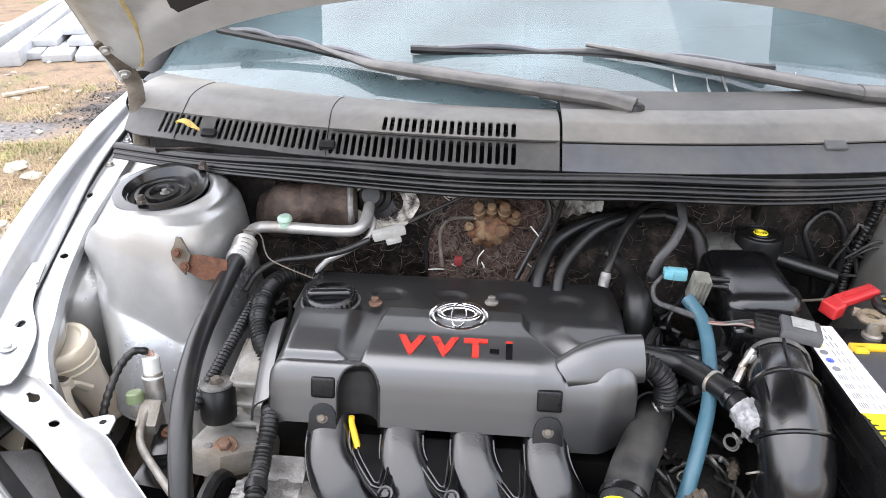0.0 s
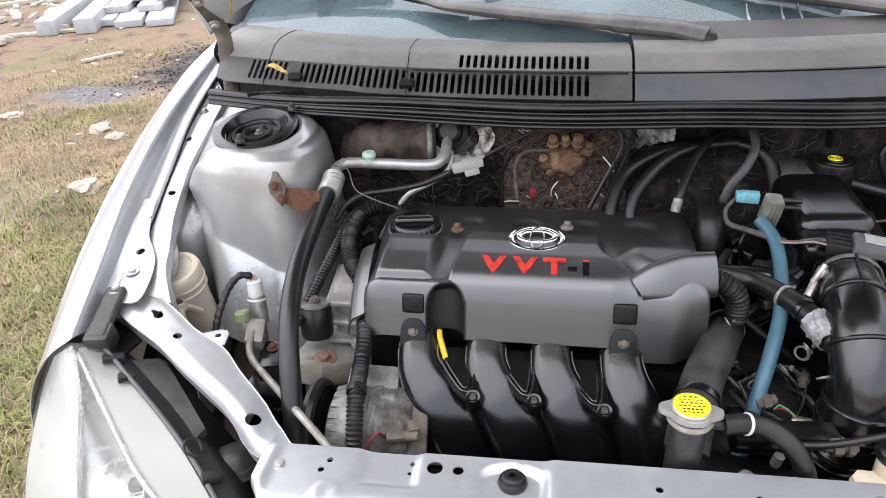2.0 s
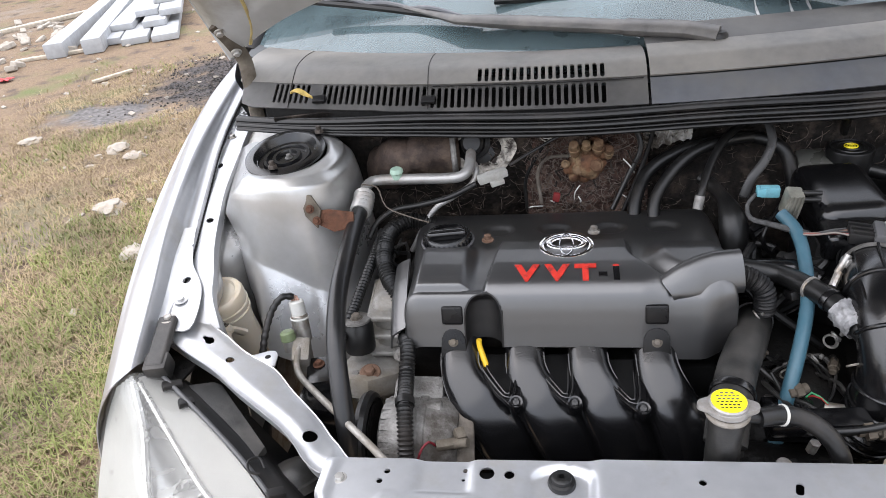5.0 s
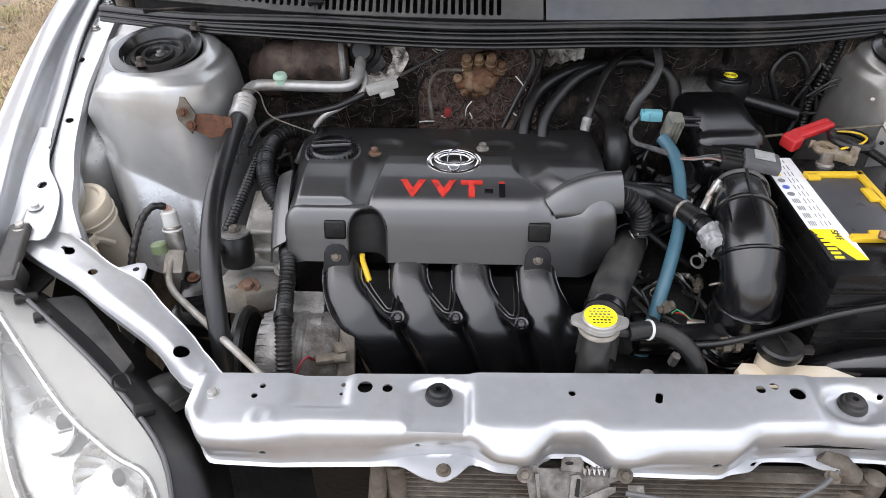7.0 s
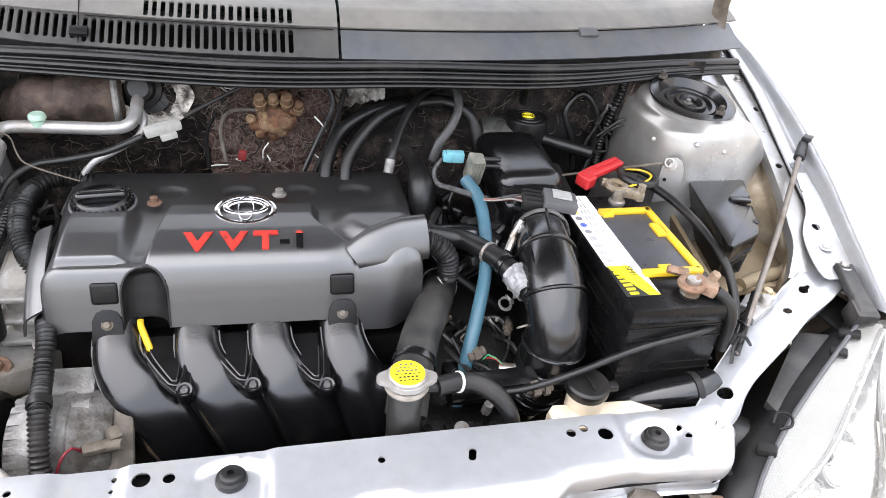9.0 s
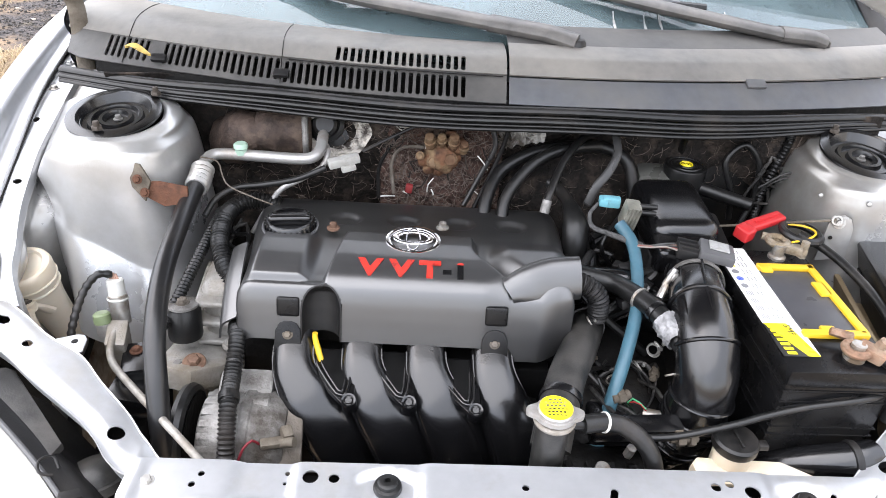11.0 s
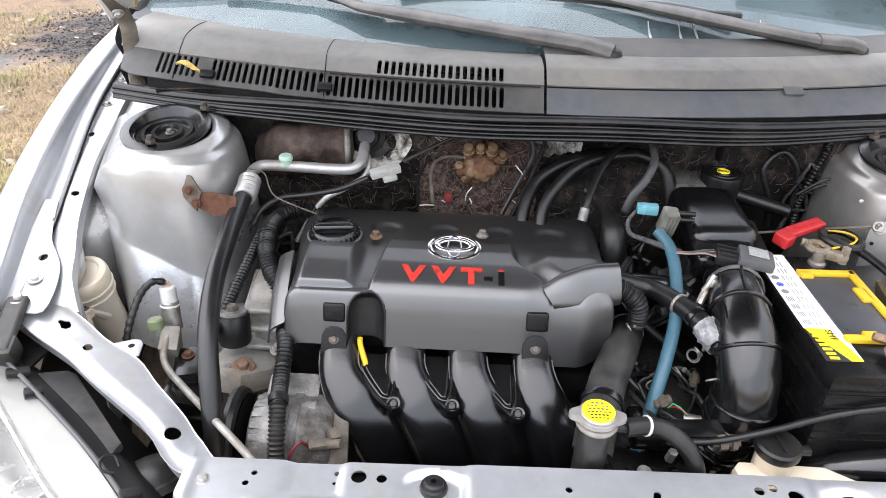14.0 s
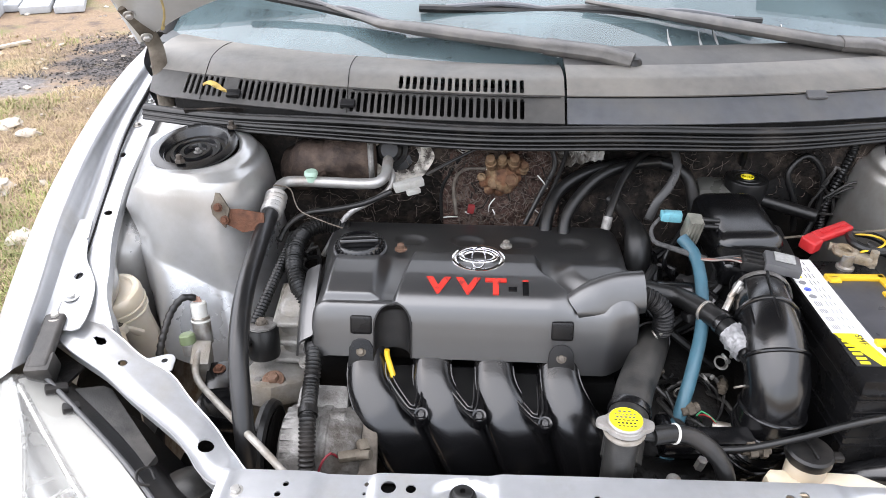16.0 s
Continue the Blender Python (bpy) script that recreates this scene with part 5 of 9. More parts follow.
def build_manifold():
    man = thing("intake_manifold", (-0.1, 0.22, 0.5), "glossy black plastic intake manifold with four curved runners", "intake manifold")
    wide = lambda t: 0.0265 + 0.0150 * sstep(0.12, 0.55, t)
    for i, x in enumerate((-0.258, -0.171, -0.089, -0.004)):
        k = 1 - 0.12 * i
        pts = [(x - 0.006, 0.340, 0.694), (x - 0.006, 0.304, 0.677), (x - 0.002, 0.280, 0.662), (x + 0.016 * k, 0.259, 0.638), (x + 0.042 * k, 0.250, 0.603), (x + 0.062 * k, 0.249, 0.560), (x + 0.074 * k, 0.250, 0.50), (x + 0.078 * k, 0.25, 0.44)]
        bm = B()
        sweep(bm, pts, wide, 36, 0.006, flat=0.86, square=0.70)
        run = part("runner", bm, GLOSS, man)
        for a in (0.42, math.pi - 0.42):
            line = flank(pts, wide, a, 0.86, 0.70)
            bm = B()
            sweep(bm, line[6:int(len(line) * 0.62):2], 0.0016, 6, raw=True)
            part("moulding_rib", bm, GLOSS, run)
    for x, y, z in ((-0.186, 0.229, 0.664), (-0.113, 0.230, 0.664), (-0.031, 0.226, 0.660)):
        bm = B()
        lathe(bm, [(0, -0.02), (0.0096, -0.02), (0.0096, 0.002), (0.0086, 0.0038), (0.0066, 0.003), (0.0066, 0.0008), (0.0045, 0.0008), (0.0040, 0.003), (0, 0.003)], pose(x, y, z, 24, 0, 0), 24)
        part("boss", bm, GLOSS, man)
        m = pose(x, y, z + 0.004, 10, 0, 0)
        bm = B()
        prism(bm, [(-0.008, -0.006), (0.006, -0.005), (0.004, 0.078), (-0.053, 0.078), (-0.051, 0.050), (-0.026, 0.012)], m @ Matrix.Translation((0, 0, -0.009)), 0.007, 0.002)
        web = part("web", bm, GLOSS, man)
        for loop, lift in (([(-0.048, 0.074, 0), (-0.046, 0.051, 0), (-0.022, 0.014, 0), (-0.012, 0.005, 0), (-0.003, 0.012, 0), (-0.001, 0.074, 0)], 0.0), ([(-0.042, 0.074, 0), (-0.040, 0.053, 0), (-0.018, 0.018, 0), (-0.012, 0.012, 0), (-0.008, 0.018, 0), (-0.007, 0.074, 0)], -0.002)):
            bm = B()
            sweep(bm, [m @ (Vector(q) + Vector((0, 0, lift))) for q in loop], 0.0017, 8, 0.005)
            part("rim", bm, GLOSS, web)
        # flat black sheet painted in for the shade of the pocket
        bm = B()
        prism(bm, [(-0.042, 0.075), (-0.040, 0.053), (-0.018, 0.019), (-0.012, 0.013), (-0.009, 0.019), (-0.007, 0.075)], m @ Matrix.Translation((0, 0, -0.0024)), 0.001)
        part("recess", bm, PIT_SHADE, web)
    # flange and plenum coloured near-black, as the shade behind the runners
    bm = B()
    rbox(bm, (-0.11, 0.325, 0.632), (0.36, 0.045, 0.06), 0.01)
    part("port_flange", bm, PIT_SHADE, man)
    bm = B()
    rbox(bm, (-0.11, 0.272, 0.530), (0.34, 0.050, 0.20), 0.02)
    part("plenum", bm, PIT_SHADE, man)


build_manifold()


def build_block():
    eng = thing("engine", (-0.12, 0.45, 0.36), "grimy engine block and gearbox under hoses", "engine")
    # head, block and gearbox are near-black for grime and for deep shade
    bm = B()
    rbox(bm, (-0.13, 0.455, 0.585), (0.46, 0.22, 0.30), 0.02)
    part("cylinder_head", bm, GRIME_AND_SHADE, eng)
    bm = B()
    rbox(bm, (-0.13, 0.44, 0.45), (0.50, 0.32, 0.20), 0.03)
    part("block", bm, GRIME_AND_SHADE, eng)
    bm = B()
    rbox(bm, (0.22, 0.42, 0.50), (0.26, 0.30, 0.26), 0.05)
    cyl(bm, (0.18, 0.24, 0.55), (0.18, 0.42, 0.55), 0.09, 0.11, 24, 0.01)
    part("gearbox", bm, GRIME_AND_SHADE, eng)
    bm = B()
    rbox(bm, (-0.378, 0.412, 0.640), (0.060, 0.09, 0.17), 0.028, (0, 0, 4), 4)
    for i in range(4):
        rbox(bm, (-0.380, 0.398, 0.610 + 0.032 * i), (0.066 - 0.003 * i, 0.090, 0.009), 0.004, (6, 4, 4), 3)
    cyl(bm, (-0.402, 0.392, 0.60), (-0.398, 0.396, 0.700), 0.012, 0.010, 16, 0.003)
    part("timing_cover", bm, ALLOY, eng, "ribbed cast alloy timing cover")


build_block()


def build_battery():
    bat = thing("battery", (0.37, 0.337, 0.572), "black car battery with yellow handle and white label", "battery")
    R = pose(0.372, 0.337, 0.572, 0, 0, 1.5)

    def bx(c, s, bev=0.003, m=BATTERY, name="case", label=""):
        bm = B()
        rbox(bm, c, s, bev)
        bmesh.ops.transform(bm, verts=bm.verts, matrix=R)
        return part(name, bm, m, bat, label)
    case = bx((0, -0.009, 0.088), (0.127, 0.254, 0.176), 0.005)
    bm = B()
    for z, h in ((0.169, 0.003), (0.152, 0.002), (0.112, 0.002), (0.100, 0.002)):
        rbox(bm, (0, -0.009, z), (0.130, 0.257, h), 0.0008)
    bmesh.ops.transform(bm, verts=bm.verts, matrix=R)
    part("rib", bm, BATTERY, case)
    bx((0, -0.009, 0.187), (0.131, 0.260, 0.025), 0.007, BATTERY, "lid")
    bx((0.014, -0.006, 0.2005), (0.070, 0.135, 0.005), 0.002, mat("vent_grey", (0.045, 0.045, 0.05), 0.4, 0, 0.1, 40), "vent_cover", "dark grey vent cover")
    handle = bx((0.052, 0.0, 0.203), (0.011, 0.150, 0.007), 0.002, YELLOW, "handle", "yellow carrying handle")
    for c, s in (((0.018, 0.069, 0.203), (0.078, 0.011, 0.007)), ((0.016, -0.074, 0.203), (0.080, 0.011, 0.007)), ((-0.012, 0.062, 0.203), (0.016, 0.014, 0.007)), ((0.010, -0.066, 0.203), (0.018, 0.010, 0.007)), ((0.044, 0.018, 0.203), (0.016, 0.030, 0.007))):
        bm = B()
        rbox(bm, c, s, 0.002)
        bmesh.ops.transform(bm, verts=bm.verts, matrix=R)
        part("handle_arm", bm, YELLOW, handle)
    lab = bx((-0.0415, 0.033, 0.2002), (0.043, 0.172, 0.0012), 0.0003, LABEL_WHITE, "label", "white warning label with coloured marks")
    lab2 = bx((-0.0415, -0.083, 0.2001), (0.043, 0.060, 0.0011), 0.0003, LABEL_BLACK, "label", "black and yellow brand label")
    for sh, m in (([(-0.063, -0.053), (-0.035, -0.053), (-0.020, -0.113), (-0.034, -0.113)], LABEL_YELLOW), ([(-0.034, -0.053), (-0.020, -0.053), (-0.020, -0.113)], LABEL_WHITE)):
        bm = B()
        prism(bm, sh, R @ Matrix.Translation((0, 0, 0.2007)), 0.0005)
        part("print", bm, m, lab2, smooth=False)
    # plain bars where the brand lettering stands, turned along the label
    for i, y in enumerate((-0.060, -0.068, -0.076, -0.084, -0.092, -0.100, -0.108)):
        bm = B()
        rbox(bm, (-0.055 + 0.0006 * i, y, 0.2010), (0.011, 0.0045, 0.0005), 0)
        bmesh.ops.transform(bm, verts=bm.verts, matrix=R)
        part("print_bar", bm, LABEL_YELLOW, lab2, smooth=False)
    cu = bpy.data.curves.new("lettering", 'FONT')
    cu.body, cu.size, cu.extrude, cu.align_x = "SMF", 0.012, 0.0002, 'CENTER'
    tmp = bpy.data.objects.new("lettering", cu)
    me = bpy.data.meshes.new_from_object(tmp)
    bpy.data.objects.remove(tmp)
    bm = B()
    bm.from_mesh(me)
    bmesh.ops.transform(bm, verts=bm.verts, matrix=R @ pose(-0.040, -0.066, 0.2015, 0, 0, 90 + 180))
    part("lettering", bm, LABEL_BLACK, lab2, smooth=False)
    PRINT_GREY = mat("print_grey", (0.19, 0.19, 0.20), 0.4, 0, 0.02, 30)
    blue = mat("label_blue", (0.06, 0.10, 0.45), 0.4, 0, 0.02, 30)
    for i in range(10):
        bm = B()
        y = 0.108 - 0.0165 * i
        m = (blue, LABEL_YELLOW, LABEL_YELLOW, PRINT_GREY, blue, PRINT_GREY, PRINT_GREY, PRINT_GREY, PRINT_GREY, PRINT_GREY)[i]
        if i in (1, 2):
            prism(bm, [(-0.0595, y), (-0.0500, y + 0.0058), (-0.0500, y - 0.0058)], Matrix.Translation((0, 0, 0.2007)), 0.0005)
        elif i < 6:
            cyl(bm, (-0.0545, y, 0.2007), (-0.0545, y, 0.2012), 0.0048, None, 16)
        else:
            for k in range(4):
                rbox(bm, (-0.058 + 0.0024 * k, y, 0.2010), (0.0012, 0.010, 0.0004), 0)
        bmesh.ops.transform(bm, verts=bm.verts, matrix=R)
        part("symbol", bm, m, lab, smooth=False)
        bm = B()
        for k in range(3):
            rbox(bm, (-0.0435 + 0.0050 * k, y, 0.2010), (0.0010, 0.012 - 0.002 * ((i + k) % 3), 0.0004), 0)
        bmesh.ops.transform(bm, verts=bm.verts, matrix=R)
        part("print_bar", bm, PRINT_GREY, lab, smooth=False)
    for y in (-0.095, 0.100):
        bm = B()
        lathe(bm, [(0, 0.19), (0.012, 0.19), (0.012, 0.203), (0.0085, 0.205), (0.008, 0.220), (0, 0.220)], R @ Matrix.Translation((0.050 - 0.03 * (y > 0) + (-0.031 if y < 0 else 0), y + (-0.017 if y < 0 else 0), 0)), 16)
        part("terminal_post", bm, STEEL, bat)
    tray = thing("battery_tray", (0.40, 0.34, 0.52), "dusty tan plastic battery tray", "tray")
    bm = B()
    rbox(bm, (0.40, 0.34, 0.560), (0.20, 0.30, 0.02), 0.006)
    rbox(bm, (0.47, 0.34, 0.59), (0.012, 0.28, 0.07), 0.004)
    part("tray_body", bm, TAN, tray)


build_battery()


# ---------- small things of the engine bay ----------
def tube(name, label, category, pts, r, material, group="", clamps=(), **kw):
    """A hose, pipe or cable as a thing of its own, with optional band clamps at path fractions."""
    t = thing(name, pts[0], label, category, group)
    bm = B()
    sweep(bm, pts, r, kw.pop("n", 12), kw.pop("step", 0.008), **kw)
    part("tube", bm, material, t)
    path = spline(pts, 0.005)
    for k, rad, w, m in clamps:
        i = min(len(path) - 2, int(k * (len(path) - 1)))
        a, d = path[i], (path[i + 1] - path[i]).normalized()
        bm = B()
        lathe(bm, [(rad * 0.9, -w / 2), (rad, -w / 2), (rad * 1.03, 0), (rad, w / 2), (rad * 0.9, w / 2)], Matrix.Translation(a) @ d.to_track_quat("Z", "Y").to_matrix().to_4x4(), 20)
        part("clamp", bm, m, t)
    return t


def build_oil_cap():
    t = thing("oil_filler_cap", (-0.292, 0.449, 0.776), "round black oil filler cap with a grip bar", "oil cap")
    bm = B()
    at = Matrix.Translation((-0.292, 0.449, 0.772))
    lathe(bm, [(0, 0), (0.036, 0), (0.0365, 0.003), (0.0345, 0.006), (0.0335, 0.013), (0.0315, 0.0155), (0.0285, 0.0155), (0.0275, 0.011), (0, 0.011)], at, 48)
    body = part("cap_body", bm, GLOSS, t)
    bm = B()
    rbox(bm, (-0.292, 0.447, 0.788), (0.058, 0.016, 0.014), 0.005, (0, 0, 8), 3)
    rbox(bm, (-0.292, 0.447, 0.7955), (0.046, 0.005, 0.0015), 0.0006, (0, 0, 8))
    part("grip", bm, GLOSS, t)
    for k in range(28):
        a = 2 * math.pi * k / 28
        bm = B()
        rbox(bm, (-0.292 + 0.0345 * math.cos(a), 0.449 + 0.0345 * math.sin(a), 0.7805), (0.003, 0.0026, 0.009), 0.0006, (0, 0, math.degrees(a)))
        part("grip_notch", bm, GLOSS, body)
    # grey ring painted in for the bright highlight along the edge
    bm = B()
    torus(bm, (-0.292, 0.449, 0.776), 0.0375, 0.0020, (0, 0, 1), 48, 8)
    part("rim", bm, GREY_PLASTIC, t, "grey rim standing for the highlight on the cap edge")


build_oil_cap()


def build_dipstick():
    t = thing("dipstick", (-0.232, 0.290, 0.670), "bright yellow oil dipstick handle", "dipstick")
    bm = B()
    sweep(bm, [(-0.237, 0.304, 0.706), (-0.237, 0.302, 0.698), (-0.234, 0.298, 0.688), (-0.230, 0.291, 0.678), (-0.228, 0.287, 0.673)], lambda k: 0.0036 + 0.0008 * k, 10, 0.004)
    part("handle", bm, YELLOW, t)
    bm = B()
    torus(bm, (-0.2275, 0.2855, 0.671), 0.0058, 0.0030, (0.1, -0.4, 1), 20, 8)
    part("ring", bm, YELLOW, t)
    bm = B()
    cyl(bm, (-0.233, 0.287, 0.674), (-0.215, 0.27, 0.60), 0.004, 0.004, 10)
    part("dip_tube", bm, STEEL, t)


build_dipstick()


def build_filler():
    t = thing("radiator_filler_neck", (0.046, 0.153, 0.60), "black radiator filler neck with a metal cap and yellow caution sticker", "filler neck")
    bm = B()
    sweep(bm, [(0.050, 0.170, 0.56), (0.048, 0.160, 0.62), (0.046, 0.153, 0.690), (0.046, 0.152, 0.728)], 0.0185, 24, 0.01)
    part("neck", bm, DUSTY_RUBBER, t)
    bm = B()
    torus(bm, (0.046, 0.152, 0.728), 0.020, 0.0035, (0, 0, 1), 32, 8)
    part("rim", bm, ALLOY, t)
    bm = B()
    cyl(bm, (0.060, 0.152, 0.722), (0.092, 0.157, 0.716), 0.0065, 0.0065, 14)
    part("spout", bm, RUBBER, t)
    out = []
    for k in range(64):
        a = 2 * math.pi * k / 64
        ear = max(0, abs(math.cos(a + 0.08)) - 0.86) / 0.14
        out.append(((0.0225 + 0.0090 * sstep(0, 1, ear)) * math.cos(a), 0.0215 * math.sin(a)))
    bm = B()
    prism(bm, out, Matrix.Translation((0.046, 0.152, 0.734)), 0.006, 0.0015)
    lathe(bm, [(0, 0.006), (0.0198, 0.006), (0.0198, 0.009), (0.0185, 0.0105), (0, 0.0105)], Matrix.Translation((0.046, 0.152, 0.734)), 40)
    c = part("cap", bm, PIPE, t, "round metal cap with two ears")
    bm = B()
    cyl(bm, (0.046, 0.152, 0.7444), (0.046, 0.152, 0.7449), 0.0180, None, 40)
    part("sticker", bm, LABEL_YELLOW, c, "yellow caution sticker with fine black print")
    for i in range(6):
        y = 0.0117 - 0.0045 * i
        w = 2 * math.sqrt(0.0162 ** 2 - y * y) * (0.85 if i % 2 else 0.7)
        bm = B()
        n = max(3, int(w / 0.004))
        for k in range(n):
            rbox(bm, (0.046 - w / 2 + w * (k + 0.5) / n, 0.152 + y, 0.7450), (w / n * 0.62, 0.0021 if i % 2 == 0 else 0.0014, 0.0003), 0)
        part("print_bar", bm, LABEL_BLACK if i > 2 else GREY_PLASTIC, c, smooth=False)


build_filler()

tube("radiator_hose", "thick dusty black upper radiator hose", "hose", [(0.135, 0.420, 0.650), (0.126, 0.375, 0.680), (0.105, 0.315, 0.695), (0.080, 0.255, 0.700), (0.060, 0.195, 0.694), (0.050, 0.160, 0.672)],
     0.0235, DUSTY_RUBBER, "hoses", [(0.12, 0.026, 0.012, RUBBER), (0.80, 0.0255, 0.010, GLOSS)], n=24)
tube("blue_hose", "faded blue rubber hose", "hose", [(0.170, 0.468, 0.795), (0.184, 0.440, 0.782), (0.186, 0.400, 0.762), (0.178, 0.345, 0.735), (0.158, 0.290, 0.705), (0.140, 0.252, 0.668), (0.128, 0.232, 0.60), (0.12, 0.23, 0.54)],
     0.0086, BLUE_HOSE, "hoses", n=18)
tube("overflow_hose", "black overflow hose curving from the filler neck", "hose", [(0.078, 0.154, 0.719), (0.105, 0.163, 0.715), (0.130, 0.166, 0.706), (0.152, 0.158, 0.692), (0.166, 0.148, 0.668), (0.172, 0.142, 0.62), (0.172, 0.145, 0.56)],
     0.0105, RUBBER, "hoses", [(0.14, 0.0117, 0.003, WHITE)], n=16)


def build_intake_hose():
    t = thing("air_intake_hose", (0.24, 0.25, 0.55), "large ribbed black rubber air intake hose", "intake hose")
    pts = [(0.270, 0.425, 0.752), (0.262, 0.385, 0.757), (0.251, 0.335, 0.758), (0.246, 0.285, 0.750), (0.245, 0.250, 0.722), (0.243, 0.240, 0.680), (0.238, 0.248, 0.630), (0.222, 0.270, 0.570), (0.205, 0.30, 0.53)]

    def rad(k):
        r = 0.0335 + 0.0035 * sstep(0.05, 0.25, k) - 0.005 * sstep(0.6, 0.9, k)
        if k > 0.66:
            r += 0.0035 * math.sin((k - 0.66) * 2 * math.pi / 0.045)
        return r
    bm = B()
    sweep(bm, pts, rad, 40, 0.003)
    part("duct", bm, GLOSS, t)
    path = spline(pts, 0.004)
    for k in (0.26, 0.40, 0.56, 0.62, 0.655, 0.69, 0.725, 0.76, 0.795):
        i = int(k * (len(path) - 1))
        d = (path[i + 1] - path[i]).normalized()
        bm = B()
        torus(bm, path[i], rad(k) + 0.0008, 0.0026, d, 40, 8)
        part("band_rib", bm, GLOSS, t)
    for dx, dz in ((0.0, 0.037), (0.026, 0.024), (-0.026, 0.024)):
        bm = B()
        sweep(bm, [Vector(q) + Vector((dx, 0 if i < 3 else -abs(dz) * min(1, (i - 2) / 2.5), dz * (1 - 0.9 * max(0, min(1, (i - 2) / 2.5))))) for i, q in enumerate(pts[1:6])], 0.0022, 6, 0.008)
        part("long_rib", bm, GLOSS, t)
    for k, w in ((0.03, 0.009), (0.12, 0.007)):
        i = int(k * (len(path) - 1))
        d = (path[i + 1] - path[i]).normalized()
        bm = B()
        r = rad(k) + 0.001
        lathe(bm, [(r, -w / 2), (r + 0.002, -w / 2), (r + 0.002, w / 2), (r, w / 2)], Matrix.Translation(path[i]) @ d.to_track_quat("Z", "Y").to_matrix().to_4x4(), 40)
        part("band_clamp", bm, GRIMY_ALLOY if k > 0.1 else DARK_PLASTIC, t)
    bm = B()
    rbox(bm, (0.226, 0.372, 0.775), (0.012, 0.016, 0.012), 0.003, (0, 20, 10))
    cyl(bm, (0.214, 0.366, 0.764), (0.226, 0.372, 0.786), 0.0042, None, 10)
    cyl(bm, (0.206, 0.352, 0.752), (0.216, 0.366, 0.764), 0.005, None, 8)
    part("clamp_screw", bm, STEEL, t)


build_intake_hose()
tube("breather_hose", "short black breather hose bound with grey tape", "hose", [(0.225, 0.262, 0.735), (0.214, 0.285, 0.742), (0.202, 0.312, 0.748), (0.192, 0.335, 0.750), (0.170, 0.372, 0.748), (0.15, 0.395, 0.745), (0.098, 0.403, 0.752)],
     0.0135, RUBBER, "hoses", [(0.36, 0.0155, 0.008, GLOSS), (0.50, 0.0152, 0.004, STEEL)], n=18)


def build_tape():
    t = thing("tape_wrap", (0.208, 0.302, 0.735), "crumpled silver-grey tape round the breather hose", "tape")
    bm = B()

    def f(u, v):
        a = 2 * math.pi * u
        r = 0.0165 + 0.0035 * noise.noise(Vector((math.cos(a) * 2, math.sin(a) * 2, v * 4))) + 0.003 * noise.noise(Vector((math.cos(a) * 7, math.sin(a) * 7, v * 9)))
        d = Vector((-0.40, 0.85, 0.2)).normalized()
        e = d.orthogonal().normalized()
        return Vector((0.216, 0.281, 0.741)) + d * 0.034 * v + (e * math.cos(a) + d.cross(e) * math.sin(a)) * r
    surf(bm, 40, 16, f)
    part("wrap", bm, mat("crumpled_tape", (0.25, 0.25, 0.255), 0.45, 0.3, 0.3, 120, 0.6, 200), t)


build_tape()


def build_airbox():
    t = thing("air_filter_box", (0.28, 0.50, 0.62), "glossy black air filter housing", "air filter box")
    bm = B()
    rbox(bm, (0.262, 0.522, 0.780), (0.100, 0.140, 0.064), 0.026, (6, 0, 4), 5)
    rbox(bm, (0.272, 0.520, 0.744), (0.112, 0.166, 0.016), 0.005, (-2, 0, 4))
    rbox(bm, (0.262, 0.448, 0.766), (0.092, 0.050, 0.048), 0.014, (14, 0, 4), 4)
    part("lid", bm, GLOSS, t)
    bm = B()
    rbox(bm, (0.282, 0.51, 0.690), (0.13, 0.16, 0.15), 0.014, (0, 0, -6))
    part("body", bm, DARK_PLASTIC, t)
    bm = B()
    cyl(bm, (0.275, 0.455, 0.748), (0.270, 0.418, 0.752), 0.034, 0.034, 28, 0.003)
    part("outlet", bm, DARK_PLASTIC, t)
    m = thing("airflow_sensor", (0.268, 0.405, 0.788), "grey airflow sensor with a wired connector", "sensor")
    bm = B()
    rbox(bm, (0.286, 0.402, 0.796), (0.046, 0.040, 0.014), 0.004, (0, 6, -14))
    part("sensor_body", bm, GREY_PLASTIC, m)
    bm = B()
    rbox(bm, (0.289, 0.404, 0.8045), (0.026, 0.022, 0.002), 0.0005, (0, 6, -14))
    part("sensor_label", bm, mat("sensor_print", (0.30, 0.30, 0.29), 0.5, 0, 0.2, 200), m)
    bm = B()
    rbox(bm, (0.252, 0.412, 0.792), (0.030, 0.034, 0.016), 0.003, (0, 4, -14))
    for k in range(3):
        rbox(bm, (0.252, 0.400 + 0.011 * k, 0.801), (0.026, 0.003, 0.004), 0.001, (0, 4, -14))
    part("connector", bm, DARK_PLASTIC, m)
    for k, col in enumerate(((0.2, 0.17, 0.15), (0.25, 0.06, 0.05), (0.03, 0.03, 0.03), (0.22, 0.14, 0.11), (0.06, 0.06, 0.06))):
        bm = B()
        sweep(bm, [(0.238, 0.404 + 0.005 * k, 0.794), (0.222, 0.412 + 0.002 * k, 0.795 - 0.002 * (k % 2)), (0.204, 0.420 + 0.0012 * k, 0.788), (0.188, 0.428 + 0.001 * k, 0.784)], 0.0013, 6, 0.006)
        part("wire", bm, mat("wire_colour", col, 0.5, 0, 0.1, 50), m)


build_airbox()


